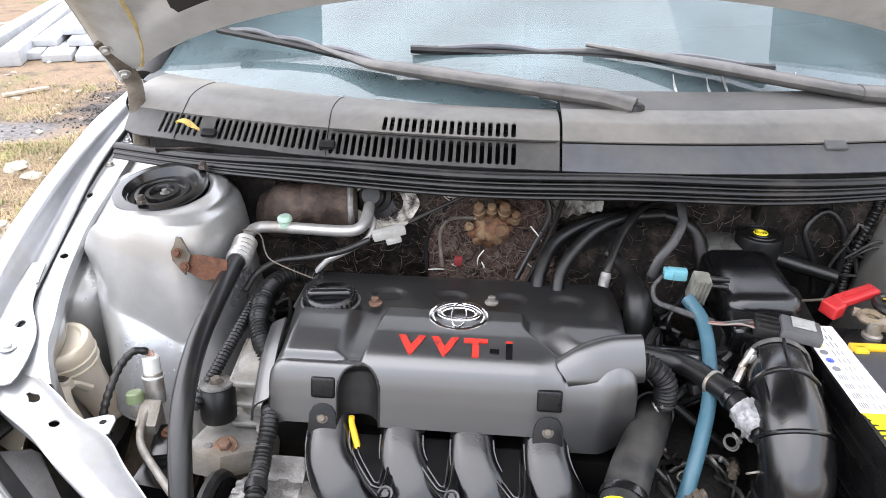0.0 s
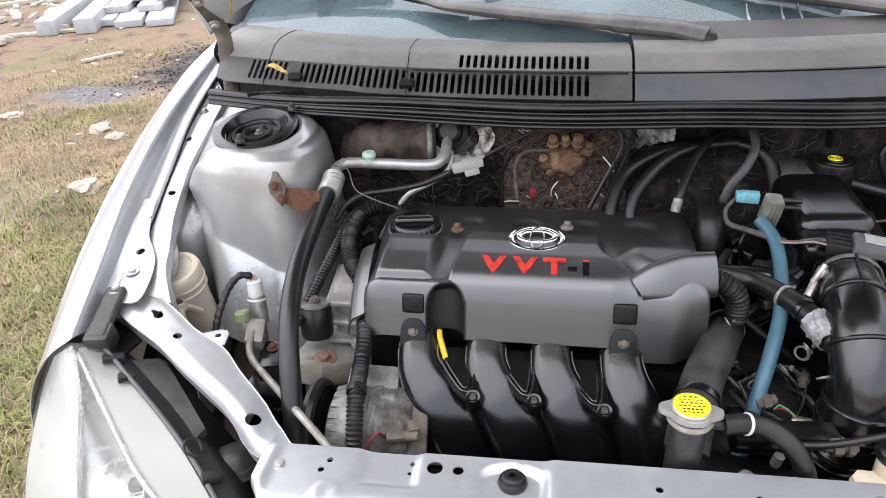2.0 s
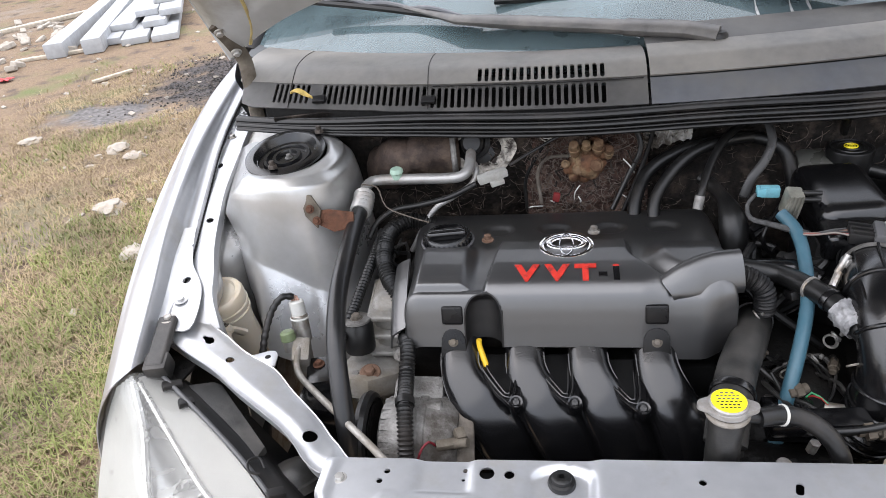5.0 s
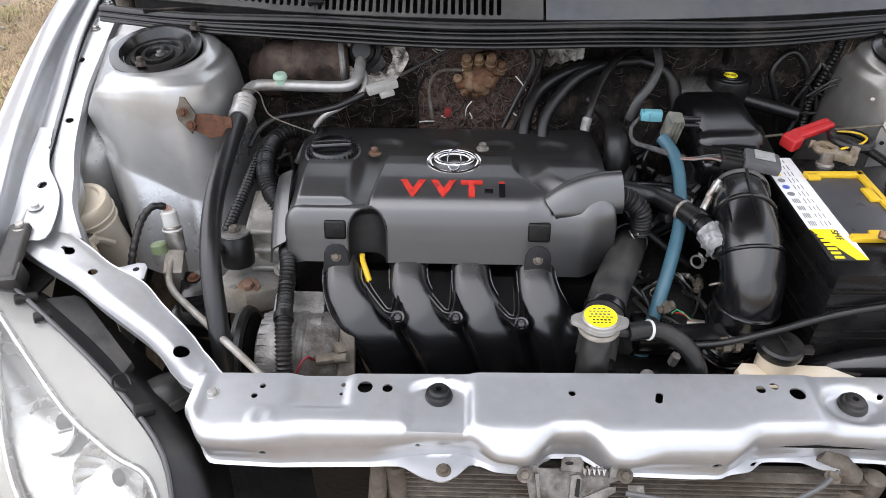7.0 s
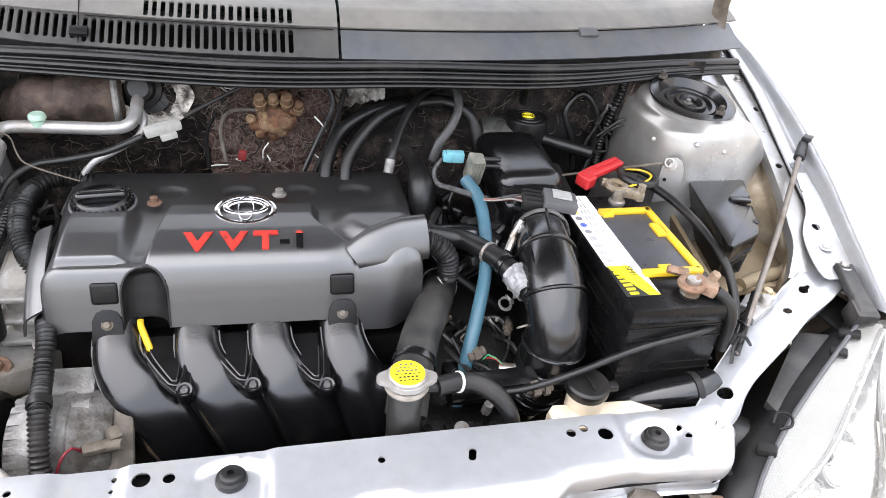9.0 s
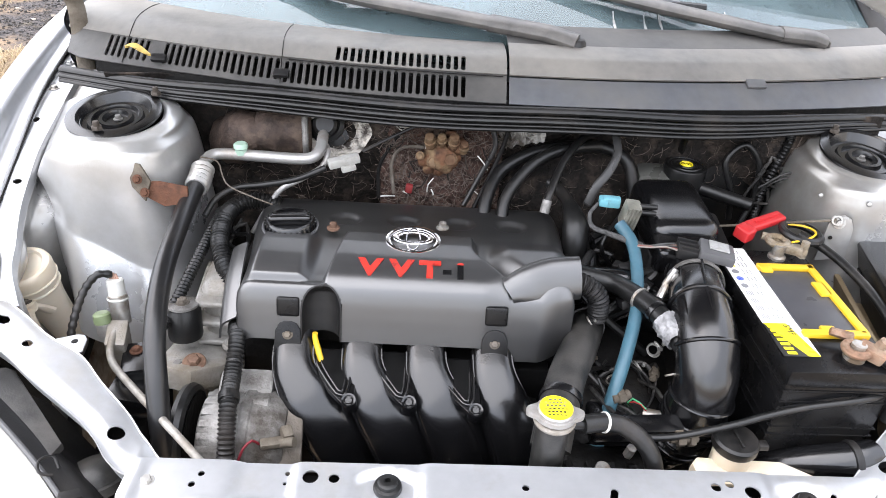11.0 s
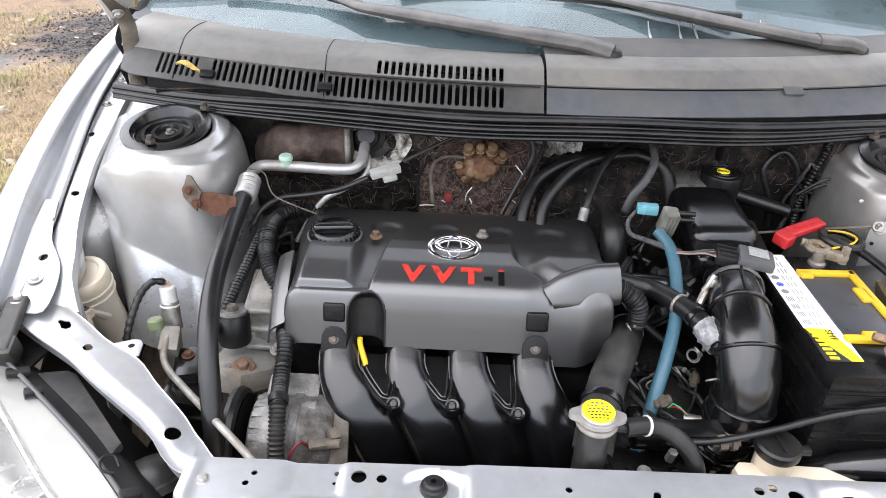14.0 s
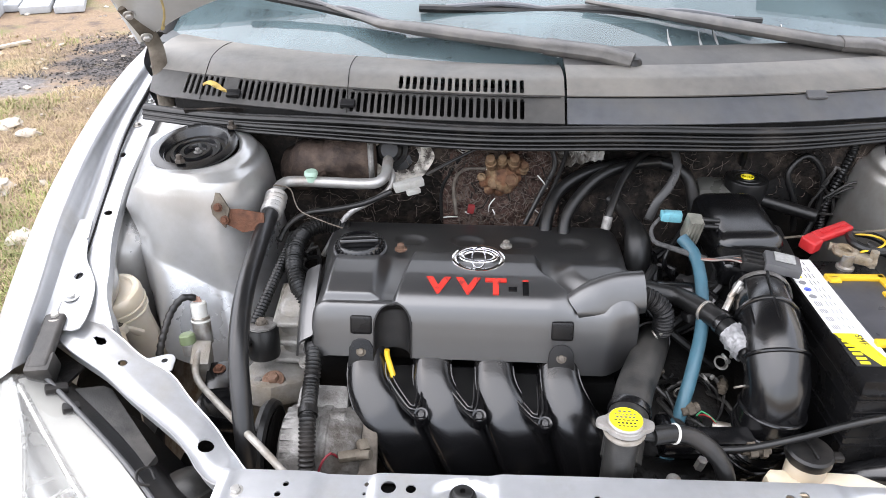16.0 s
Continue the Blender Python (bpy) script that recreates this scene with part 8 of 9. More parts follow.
    for v in bm.verts:
        v.co += Vector((0.3, 1, 1)) * 0.006 * noise.noise(v.co * 55)
    drum = part("drum", bm, mat("rusty_duct", (0.045, 0.030, 0.023), 0.7, 0.1, 0.6, 50, 0.8, 150, (0.13, 0.095, 0.07), 20, 0.60, 0.10), q)
    bm = B()
    torus(bm, (-0.306, 0.668, 0.826), 0.043, 0.005, (1, 0.15, 0), 32, 8)
    part("joint_ring", bm, GRIMY_ALLOY, drum)
    w = thing("insulation_patch", (0.02, 0.66, 0.84), "torn whitish insulation patch under the cowl", "insulation")
    bm = B()
    surf(bm, 30, 20, lambda u, v: Vector((-0.005 + 0.085 * u, 0.655 + 0.012 * noise.noise(Vector((u * 9, v * 9, 4))), 0.815 + 0.060 * v + 0.02 * u + 0.008 * noise.noise(Vector((u * 12, v * 3, 9))))))
    part("patch", bm, mat("grey_patch", (0.30, 0.29, 0.27), 0.9, 0, 0.5, 60, 0.8, 120, (0.07, 0.06, 0.05), 18, 0.5, 0.06), w)
    rt = thing("red_clip", (-0.135, 0.60, 0.755), "small red plastic clip behind the cover", "clip")
    bm = B()
    rbox(bm, (-0.135, 0.622, 0.755), (0.012, 0.008, 0.016), 0.003, (0, 10, 0))
    part("clip_body", bm, mat("dull_red", (0.16, 0.015, 0.015), 0.6), rt)


build_valve_cluster()


# ---------- headlamps ----------
def headlight(s):
    t = thing("headlight", (s * 0.58, 0.05, 0.45), "large clear headlight with a hazy plastic lens", "headlight", "headlights")
    A = [(-0.668, 0.226, 0.708), (-0.545, 0.142, 0.670), (-0.478, 0.090, 0.645), (-0.432, 0.044, 0.620), (-0.416, 0.000, 0.575)]
    M = [(-0.690, 0.206, 0.725), (-0.632, 0.128, 0.668), (-0.590, 0.045, 0.618), (-0.535, -0.022, 0.560), (-0.490, -0.055, 0.490)]
    C = [(-0.709, 0.190, 0.716), (-0.744, 0.178, 0.648), (-0.752, 0.118, 0.560), (-0.722, 0.062, 0.490), (-0.660, 0.030, 0.430)]

    def put(name, bm, m, parent, label=""):
        if s > 0:
            mirror_bm(bm)
        return part(name, bm, m, parent, label)
    f = loft([A, M, C])
    bm = B()
    surf(bm, 44, 36, f)
    if s > 0:
        mirror_bm(bm)
    lens = face_up(part("lens", bm, LENS, t, "hazy clear lens"))
    lens.visible_shadow = False
    # pale inner bezel band under the inner edge, narrowing towards the grille
    edge = lambda u: max(0.08, 0.47 - 0.50 * u)
    bm = B()
    surf(bm, 48, 10, lambda u, v: f(u, 0.02 + (edge(u) - 0.02) * v) + Vector((0.002, 0.006, -0.008 - 0.006 * v)), 0.002)
    put("bezel", bm, mat("bezel_white", (0.36, 0.36, 0.355), 0.34, 0.15, 0.10, 30, 0.04, 500, (0.27, 0.268, 0.26), 9, 0.55, 0.25), t)
    # reflector shell
    bm = B()

    def bowl(u, v):
        p = f(u, edge(u) + (0.64 - edge(u)) * v)
        d = math.sin(math.pi * min(1, max(0, v))) * math.sin(math.pi * min(1, max(0, u * 0.95 + 0.03)))
        return p + Vector((0.004, 0.012, -0.018)) + Vector((0.014, 0.042, -0.034)) * d
    surf(bm, 60, 44, bowl)
    put("reflector", bm, REFLECTOR, t, "bright faceted reflector")
    bm = B()
    surf(bm, 44, 24, lambda u, v: f(u, 0.62 + 0.37 * v) + Vector((0.006, 0.006, -0.006)) * (1 - 0.6 * v) + Vector((0, 0, 0.0008 * math.sin(v * 24))), 0.002)
    put("side_trim", bm, mat("lamp_trim", (0.50, 0.50, 0.49), 0.4, 0.0, 0.06, 40), t, "pale moulded trim in the lamp")
    # ribs across the bezel and a bright divider
    bz = bpy.data.materials["bezel_white"]
    for k in range(46):
        u = 0.10 + 0.019 * k
        bm = B()
        sweep(bm, [f(u, v) + Vector((0.002, 0.005, -0.009 - 0.012 * v * 5)) for v in (0.03, 0.07, 0.11)], 0.0007, 5, 0.02)
        put("bezel_rib", bm, bz, t)
    bm = B()
    sweep(bm, [f(u, edge(u)) + Vector((0.002, 0.005, -0.010)) for u in (0.02, 0.2, 0.4, 0.6, 0.75, 0.98)], 0.0040, 8, 0.01)
    put("divider", bm, REFLECTOR, t, "bright trim strip in the lamp")
    bm = B()
    sweep(bm, [f(u, 0.63) + Vector((0.004, 0.008, -0.006)) for u in (0.02, 0.2, 0.4, 0.6, 0.8, 0.98)], 0.0055, 8, 0.01)
    put("divider", bm, REFLECTOR, t, "bright trim strip in the lamp")
    for k in range(9):
        u = 0.14 + 0.035 * k
        bm = B()
        sweep(bm, [bowl(u + 0.05 * v, v) + Vector((0, -0.002, 0.003)) for v in (0.10, 0.3, 0.5, 0.7)], 0.0012, 6, 0.01)
        put("pressed_line", bm, REFLECTOR, t)
    # two reflector cups with pressed flutes
    axis = Vector((-0.25, -0.72, 0.55)).to_track_quat("Z", "Y").to_matrix().to_4x4()
    for c, r, flutes in ((bowl(0.44, 0.66) + Vector((-0.004, -0.010, 0.014)), 0.034, 0), (bowl(0.64, 0.40) + Vector((-0.003, -0.012, 0.012)), 0.050, 18)):
        m = Matrix.Translation(c) @ axis
        bm = B()

        def cup(u, v):
            a = 2 * math.pi * u
            q = 0.010 + (r - 0.010) * v
            z = -0.030 * (1 - v * v) + (0.0045 * abs(math.sin(a * flutes / 2)) * v if flutes else 0.0018 * math.sin(v * 30))
            return m @ Vector((q * math.cos(a), q * math.sin(a), z))
        surf(bm, 108 if flutes else 48, 14, cup)
        body = put("lamp_cup", bm, REFLECTOR, t, "fluted reflector cup" if flutes else "round reflector cup")
        bm = B()
        torus(bm, c, r, 0.0022, (-0.25, -0.72, 0.55), 44, 6)
        put("cup_rim", bm, REFLECTOR, body)
        bm = B()
        lathe(bm, [(0, 0.0), (0.012, 0.0), (0.011, 0.012), (0.005, 0.018), (0, 0.019)], m @ Matrix.Translation((0, 0, -0.028)), 20)
        put("bulb_cap", bm, GREY_PLASTIC, body)
    # dark housing behind, between lamp and brace
    sh = loft([[(q[0] + 0.002, q[1] + 0.002, q[2] + 0.001) for q in A],
               [(-0.655, 0.246, 0.690), (-0.528, 0.164, 0.656), (-0.450, 0.108, 0.630), (-0.396, 0.050, 0.606), (-0.372, 0.0, 0.545)],
               [(-0.640, 0.262, 0.650), (-0.512, 0.180, 0.610), (-0.438, 0.124, 0.585), (-0.390, 0.060, 0.560), (-0.368, 0.01, 0.50)],
               [(-0.600, 0.300, 0.560), (-0.485, 0.215, 0.530), (-0.42, 0.150, 0.50), (-0.385, 0.080, 0.480), (-0.366, 0.02, 0.44)]])
    bm = B()
    surf(bm, 40, 24, sh, 0.002)
    hs = put("housing", bm, DARK_PLASTIC, t, "dark plastic lamp housing")
    bm = B()
    prism(bm, [(-0.497, 0.153), (-0.502, 0.133), (-0.510, 0.130), (-0.634, 0.224), (-0.630, 0.232), (-0.600, 0.243), (-0.588, 0.240)], pose(0, 0, 0.6550, 0, 0, 0) @ Matrix(((1, 0, 0, 0), (0, 1, 0, 0), (-0.16, 0.10, 1, -0.105), (0, 0, 0, 1))), 0.010, 0.002)
    put("adjuster_cover", bm, DUSTY_RUBBER, hs, "dusty grey plastic cover")
    bm = B()
    sweep(bm, [(-0.484, 0.118, 0.655), (-0.492, 0.126, 0.664), (-0.501, 0.116, 0.668), (-0.496, 0.104, 0.664), (-0.486, 0.108, 0.656)], 0.0018, 8, 0.004)
    put("clip_loop", bm, RUBBER, hs)
    bm = B()
    lathe(bm, [(0, 0.020), (0.020, 0.019), (0.030, 0.014), (0.034, 0.006), (0.035, -0.004), (0.039, -0.006), (0.039, -0.016), (0, -0.016)], pose(-0.470, 0.150, 0.604, -22, -18, 0), 32)
    put("bulb_cover", bm, DUSTY_RUBBER, hs, "round grey rubber bulb cover")
    for q, w in (((-0.640, 0.212, 0.700), 0.026), ((-0.462, 0.090, 0.644), 0.022), ((-0.612, 0.190, 0.690), 0.020)):
        bm = B()
        rbox(bm, q, (w, 0.014, 0.010), 0.003, (0, 16, 36))
        put("lens_clip", bm, DARK_PLASTIC, t)
    bm = B()
    sweep(bm, [Vector(q) + Vector((0.003, 0.002, 0.002)) for q in A], 0.003, 8, 0.02)
    put("lens_rim", bm, GREY_PLASTIC, t)


for side in (-1, 1):
    headlight(side)


# ---------- latch, condenser, radiator ----------
def build_front():
    r = thing("condenser", (0.05, 0.06, 0.35), "dusty finned condenser in front of the radiator", "condenser")
    for i in range(26):
        z = 0.592 - 0.0085 * i
        bm = B()
        rbox(bm, (0.09, 0.062, z), (0.52, 0.016, 0.0022), 0)
        part("cooling_tube", bm, DUST, r, smooth=False)
    bm = B()
    rbox(bm, (0.09, 0.068, 0.48), (0.52, 0.004, 0.24), 0)
    part("fin_pack", bm, mat("fin_pack", (0.045, 0.04, 0.034), 0.8, 0.2, 0.4, 300, 0.4, 400), r)
    for x in (-0.176, 0.352):
        bm = B()
        cyl(bm, (x, 0.06, 0.36), (x, 0.06, 0.60), 0.012, 0.012, 18, 0.003)
        part("header_tank", bm, DUST, r)
    d = thing("radiator", (0.05, 0.12, 0.30), "dark radiator behind the cross member", "radiator")
    bm = B()
    rbox(bm, (0.04, 0.118, 0.47), (0.66, 0.035, 0.32), 0.008)
    part("core", bm, GRIME_AND_SHADE, d)
    l = thing("bonnet_latch", (0.02, 0.03, 0.55), "greasy dusty bonnet latch with spring and lever", "latch")
    L = pose(0.012, 0.036, 0.614, 42, 0, 0) @ Matrix.Scale(0.78, 4)

    def plate(name, outline, lift, h, material, turn=0.0, label=""):
        bm = B()
        prism(bm, outline, L @ pose(0, 0, lift, 0, 0, turn), h, 0.0008)
        return part(name, bm, material, l, label)
    plate("base_plate", [(-0.060, 0.010), (-0.050, -0.046), (-0.030, -0.062), (0.020, -0.066), (0.052, -0.040), (0.056, -0.004), (0.074, 0.002), (0.074, 0.014), (0.020, 0.010), (-0.004, 0.014), (-0.040, 0.014), (-0.052, 0.022)], 0.0, 0.003, PALE_DUST)
    plate("side_wall", [(-0.048, 0.008), (-0.042, -0.040), (-0.038, -0.040), (-0.042, 0.008)], 0.003, 0.012, PALE_DUST)
    plate("floor_lip", [(-0.042, -0.034), (-0.004, -0.030), (-0.004, -0.026), (-0.042, -0.029)], 0.003, 0.010, PALE_DUST)
    plate("guide", [(-0.004, -0.052), (0.002, 0.006), (0.012, 0.008), (0.018, 0.002), (0.014, -0.016), (0.006, -0.050)], 0.003, 0.008, PALE_DUST)
    plate("slot_wall", [(0.006, -0.020), (0.010, 0.002), (0.014, 0.002), (0.012, -0.022)], 0.011, 0.004, GRIME_AND_SHADE)
    plate("lever", [(0.014, -0.034), (0.018, -0.022), (0.050, -0.008), (0.062, -0.006), (0.062, -0.014), (0.050, -0.020), (0.030, -0.032)], 0.008, 0.004, PALE_DUST)
    plate("lever_eye", [(0.020 + 0.009 * math.cos(k * 0.524), -0.058 + 0.012 * math.sin(k * 0.524)) for k in range(12)], 0.004, 0.003, STEEL)
    plate("safety_lip", [(-0.012, 0.012), (-0.010, 0.026), (-0.006, 0.030), (0.016, 0.030), (0.020, 0.024), (0.018, 0.010)], 0.006, 0.003, PALE_DUST)
    # thin dark inlay paints the shade of the slot
    plate("lip_slot", [(0.000 + 0.006 * math.cos(k * 0.524), 0.022 + 0.0025 * math.sin(k * 0.524)) for k in range(12)], 0.0092, 0.0004, GRIME_AND_SHADE)
    plate("cable_anchor", [(0.054, 0.004), (0.056, 0.018), (0.076, 0.020), (0.078, 0.006)], 0.003, 0.008, PALE_DUST)
    plate("release_tab", [(0.078, -0.066), (0.078, -0.004), (0.100, -0.004), (0.102, -0.066), (0.098, -0.070), (0.082, -0.070)], 0.010, 0.002, PALE_DUST, label="pale steel release tab")
    pts = [L @ Vector((0.018 + 0.0011 * k, 0.012 + 0.006 * math.cos(k * 1.05), 0.008 + 0.005 * math.sin(k * 1.05))) for k in range(30)]
    bm = B()
    sweep(bm, pts, 0.0013, 6, raw=True)
    part("spring", bm, STEEL, l)
    for x, y, z in ((-0.036, 0.032, 0.625), (0.070, 0.034, 0.626)):
        bolt("latch_bolt", (x, y, z), 0.0052, 0.007, DUST, l, axis=(0, -0.6, 0.8), flange=1.6)
    tube("latch_cable", "grey bonnet release cable drooping across the condenser", "cable", [(0.070, 0.020, 0.615), (0.110, 0.015, 0.612), (0.165, 0.012, 0.598), (0.220, 0.016, 0.600), (0.270, 0.030, 0.615), (0.30, 0.05, 0.62)], 0.0028, GREY_PLASTIC, "cables", n=8)
    f = thing("front_frame", (0.0, 0.08, 0.40), "dusty tan ducts and frame beside the condenser", "frame")
    bm = B()
    sweep(bm, [(0.336, 0.062, 0.575), (0.332, 0.056, 0.560), (0.312, 0.046, 0.530), (0.285, 0.040, 0.490), (0.25, 0.04, 0.43)], lambda k: 0.0135 - 0.002 * k, 14, 0.01)
    part("pipe", bm, DUCT, f)
    bm = B()
    sweep(bm, [(0.290, 0.075, 0.622), (0.310, 0.066, 0.612), (0.328, 0.062, 0.596)], 0.012, 12, 0.008)
    part("pipe", bm, DUST, f)
    bm = B()
    surf(bm, 12, 4, loft([[(0.352, 0.078, 0.620), (0.376, 0.056, 0.590), (0.396, 0.020, 0.560), (0.41, 0.00, 0.52)], [(0.372, 0.086, 0.624), (0.398, 0.062, 0.598), (0.418, 0.034, 0.572), (0.43, 0.01, 0.53)]]), 0.003)
    part("support", bm, DUCT, f)
    bm = B()
    prism(bm, [(0.379, 0.015), (0.385, 0.021), (0.414, 0.023), (0.415, 0.016), (0.422, 0.011), (0.439, 0.019), (0.444, 0.005), (0.425, -0.022), (0.359, -0.026)], Matrix.Translation((0, 0, 0.596)), 0.004, 0.0015)
    br = part("corner_bracket", bm, WHITE, f, "white painted corner bracket")
    bolt("bracket_bolt", (0.395, -0.001, 0.600), 0.0062, 0.006, STEEL, br, flange=1.7)
    bm = B()
    prism(bm, [(0.366, 0.059), (0.391, 0.055), (0.379, 0.008), (0.37, 0.008)], Matrix.Translation((0, 0, 0.617)), 0.003, 0.001)
    strip = part("corner_strip", bm, DUST, f, "dusty steel strip down to the bracket")
    bolt("strip_bolt", (0.383, 0.044, 0.620), 0.0060, 0.008, COPPER, strip, flange=1.6)
    bm = B()
    sweep(bm, [(-0.192, 0.080, 0.62), (-0.197, 0.055, 0.57), (-0.205, 0.05, 0.48)], 0.011, 12, 0.02)
    part("support", bm, DUST, f)
    for k in range(4):
        tube("loose_wire", "thin dirty wire low in front of the frame", "wire", [(0.36, 0.045, 0.52 + 0.01 * k), (0.375 + 0.01 * k, 0.035, 0.535), (0.40, 0.03 + 0.006 * k, 0.53), (0.425, 0.035, 0.52 - 0.01 * k)], 0.0011, COPPER if k == 0 else GREY_PLASTIC, "loose wires", n=6)


build_front()


# ---------- wipers and leaf ----------
def straight(pts, n=10):
    """Points along straight runs between pts."""
    p = [Vector(q) for q in pts]
    return [a.lerp(b, k / n) for a, b in zip(p, p[1:]) for k in range(n)] + [p[-1]]


def wiper(pivot, bend, elbow, end, b0, b1):
    t = thing("wiper", pivot, "dusty black wiper arm and blade at rest on the windshield", "wiper", "wipers")
    bm = B()
    cyl(bm, Vector(pivot) + Vector((0, 0, -0.02)), Vector(pivot) + Vector((0, 0, 0.012)), 0.018, 0.015, 20, 0.004)
    part("pivot_cap", bm, RUBBER, t)
    bm = B()
    sweep(bm, straight([Vector(pivot) + Vector((0, 0, 0.006)), Vector(pivot).lerp(Vector(bend), 0.35) + Vector((0, 0, 0.008)), Vector(bend).lerp(Vector(elbow), 0.03)]), 0.0215, 14, 0.01, flat=0.65, raw=True)
    part("arm_head", bm, WIPER, t)
    bm = B()
    sweep(bm, straight([bend, elbow, end]), lambda k: 0.0195 - 0.0135 * sstep(0.45, 1, k), 12, 0.01, flat=0.6, raw=True)
    part("arm", bm, WIPER, t)
    a, b = Vector(b0), Vector(b1)
    bm = B()
    sweep(bm, [a, a.lerp(b, 0.5) + Vector((0, -0.004, 0.004)), b], 0.0075, 8, 0.02)
    bl = part("blade", bm, RUBBER, t)
    for k0, k1 in ((0.08, 0.42), (0.58, 0.92), (0.30, 0.70)):
        bm = B()
        p, q = a.lerp(b, k0), a.lerp(b, k1)
        sweep(bm, [p + Vector((0, 0, 0.004)), p.lerp(q, 0.5) + Vector((0, -0.004, 0.014)), q + Vector((0, 0, 0.004))], 0.005, 8, 0.02)
        part("bridge", bm, COWL2, bl)


wiper((0.120, 0.724, 0.970), (-0.007, 0.770, 0.987), (-0.306, 0.845, 1.006), (-0.412, 0.911, 1.022), (-0.630, 1.015, 1.030), (-0.270, 0.850, 1.000))
wiper((0.575, 0.850, 0.962), (0.502, 0.845, 0.978), (0.231, 0.854, 1.018), (0.056, 0.880, 1.040), (-0.240, 0.890, 1.024), (0.370, 0.888, 1.006))


def build_leaf():
    t = thing("dry_leaf", (-0.56, 0.672, 0.935), "small dry yellow leaf caught on the grille", "leaf")
    bm = B()

    def f(u, v):
        w = 0.010 * math.sin(math.pi * min(1, u * 1.02)) ** 0.7
        return Vector((-0.580 + 0.045 * u, 0.680 - 0.02 * u + (v - 0.5) * 2 * w, 0.941 + 0.004 * math.sin(u * 5) + 0.008 * abs(v - 0.5)))
    surf(bm, 14, 6, f, 0.0005)
    part("leaf_blade", bm, mat("dry_leaf", (0.55, 0.40, 0.12), 0.7, 0, 0.3, 60), t)


build_leaf()


def build_tangles():
    """Loose looms: over the gearbox, beside the timing cover and behind the battery."""
    rnd = random.Random(33)
    spots = (("gearbox", (0.165, 0.285, 0.655), (0.050, 0.060, 0.022), 7, "thin black wire looped over the gearbox"),
             ("timing", (-0.390, 0.500, 0.715), (0.022, 0.045, 0.020), 4, "thin black wire beside the ribbed conduit"),
             ("rear", (0.475, 0.630, 0.790), (0.060, 0.022, 0.045), 6, "dusty wire hanging behind the battery"))
    for where, c, s, count, label in spots:
        for k in range(count):
            a = rnd.uniform(0, 2 * math.pi)
            pts = []
            for j in range(6):
                b = a + j * rnd.uniform(0.5, 0.9)
                pts.append((c[0] + s[0] * math.cos(b) * rnd.uniform(0.6, 1.1), c[1] + s[1] * math.sin(b) * rnd.uniform(0.6, 1.1), c[2] + s[2] * rnd.uniform(-1, 0.9) * (1 if 0 < j < 5 else -1.5)))
            tube("loom_wire", label, "wire", pts, rnd.uniform(0.0016, 0.0036), DUSTY_RUBBER if where == "rear" or k % 3 == 0 else RUBBER, "loom wires", n=8)
    for c, d, r in (((0.150, 0.250, 0.672), (1, 0.3, 0.2), 0.009), ((0.205, 0.300, 0.668), (0.4, 1, 0.1), 0.007)):
        t = thing("pipe_union", c, "small dull steel union above the gearbox", "union", "pipe unions")
        p, v = Vector(c), Vector(d).normalized()
        bm = B()
        cyl(bm, p - v * 0.012, p + v * 0.012, r * 0.7, r * 0.7, 14, 0.001)
        cyl(bm, p - v * 0.005, p + v * 0.005, r, r, 6, 0.001)
        part("union_body", bm, HINGE, t)


build_tangles()


# ---------- yard ----------
def stone(name, c, r, seed, material, label, category="stone", group="stones in the grass", flat=0.32):
    rnd = random.Random(seed)
    bm = B()
    bmesh.ops.create_icosphere(bm, subdivisions=3, radius=1)
    o = Vector((rnd.uniform(0, 50), rnd.uniform(0, 50), 0))
    for v in bm.verts:
        d = 1 + 0.55 * noise.noise(v.co * 1.6 + o) + 0.2 * noise.noise(v.co * 4 + o)
        v.co = Vector((v.co.x * d * r, v.co.y * d * r * 0.8, v.co.z * d * r * flat))
    bmesh.ops.transform(bm, verts=bm.verts, matrix=pose(c[0], c[1], ground_z(c[0], c[1]) + r * flat * 0.4, 0, 0, rnd.uniform(0, 180)))
    ob = part(name, bm, material, None, sharp=50)
    return tagged(ob, label, category, group)


for i, (x, y, r) in enumerate(((-2.20, 2.16, 0.10), (-2.60, 2.91, 0.09), (-2.43, 2.79, 0.075), (-1.83, 1.75, 0.09), (-2.95, 2.3, 0.07), (-2.35, 1.55, 0.06), (-3.3, 3.1, 0.08), (-2.75, 1.95, 0.05), (-3.6, 2.7, 0.09))):
    stone("stone", (x, y), r * 0.8, 20 + i, STONE, "pale flat stone lying in the dry grass")


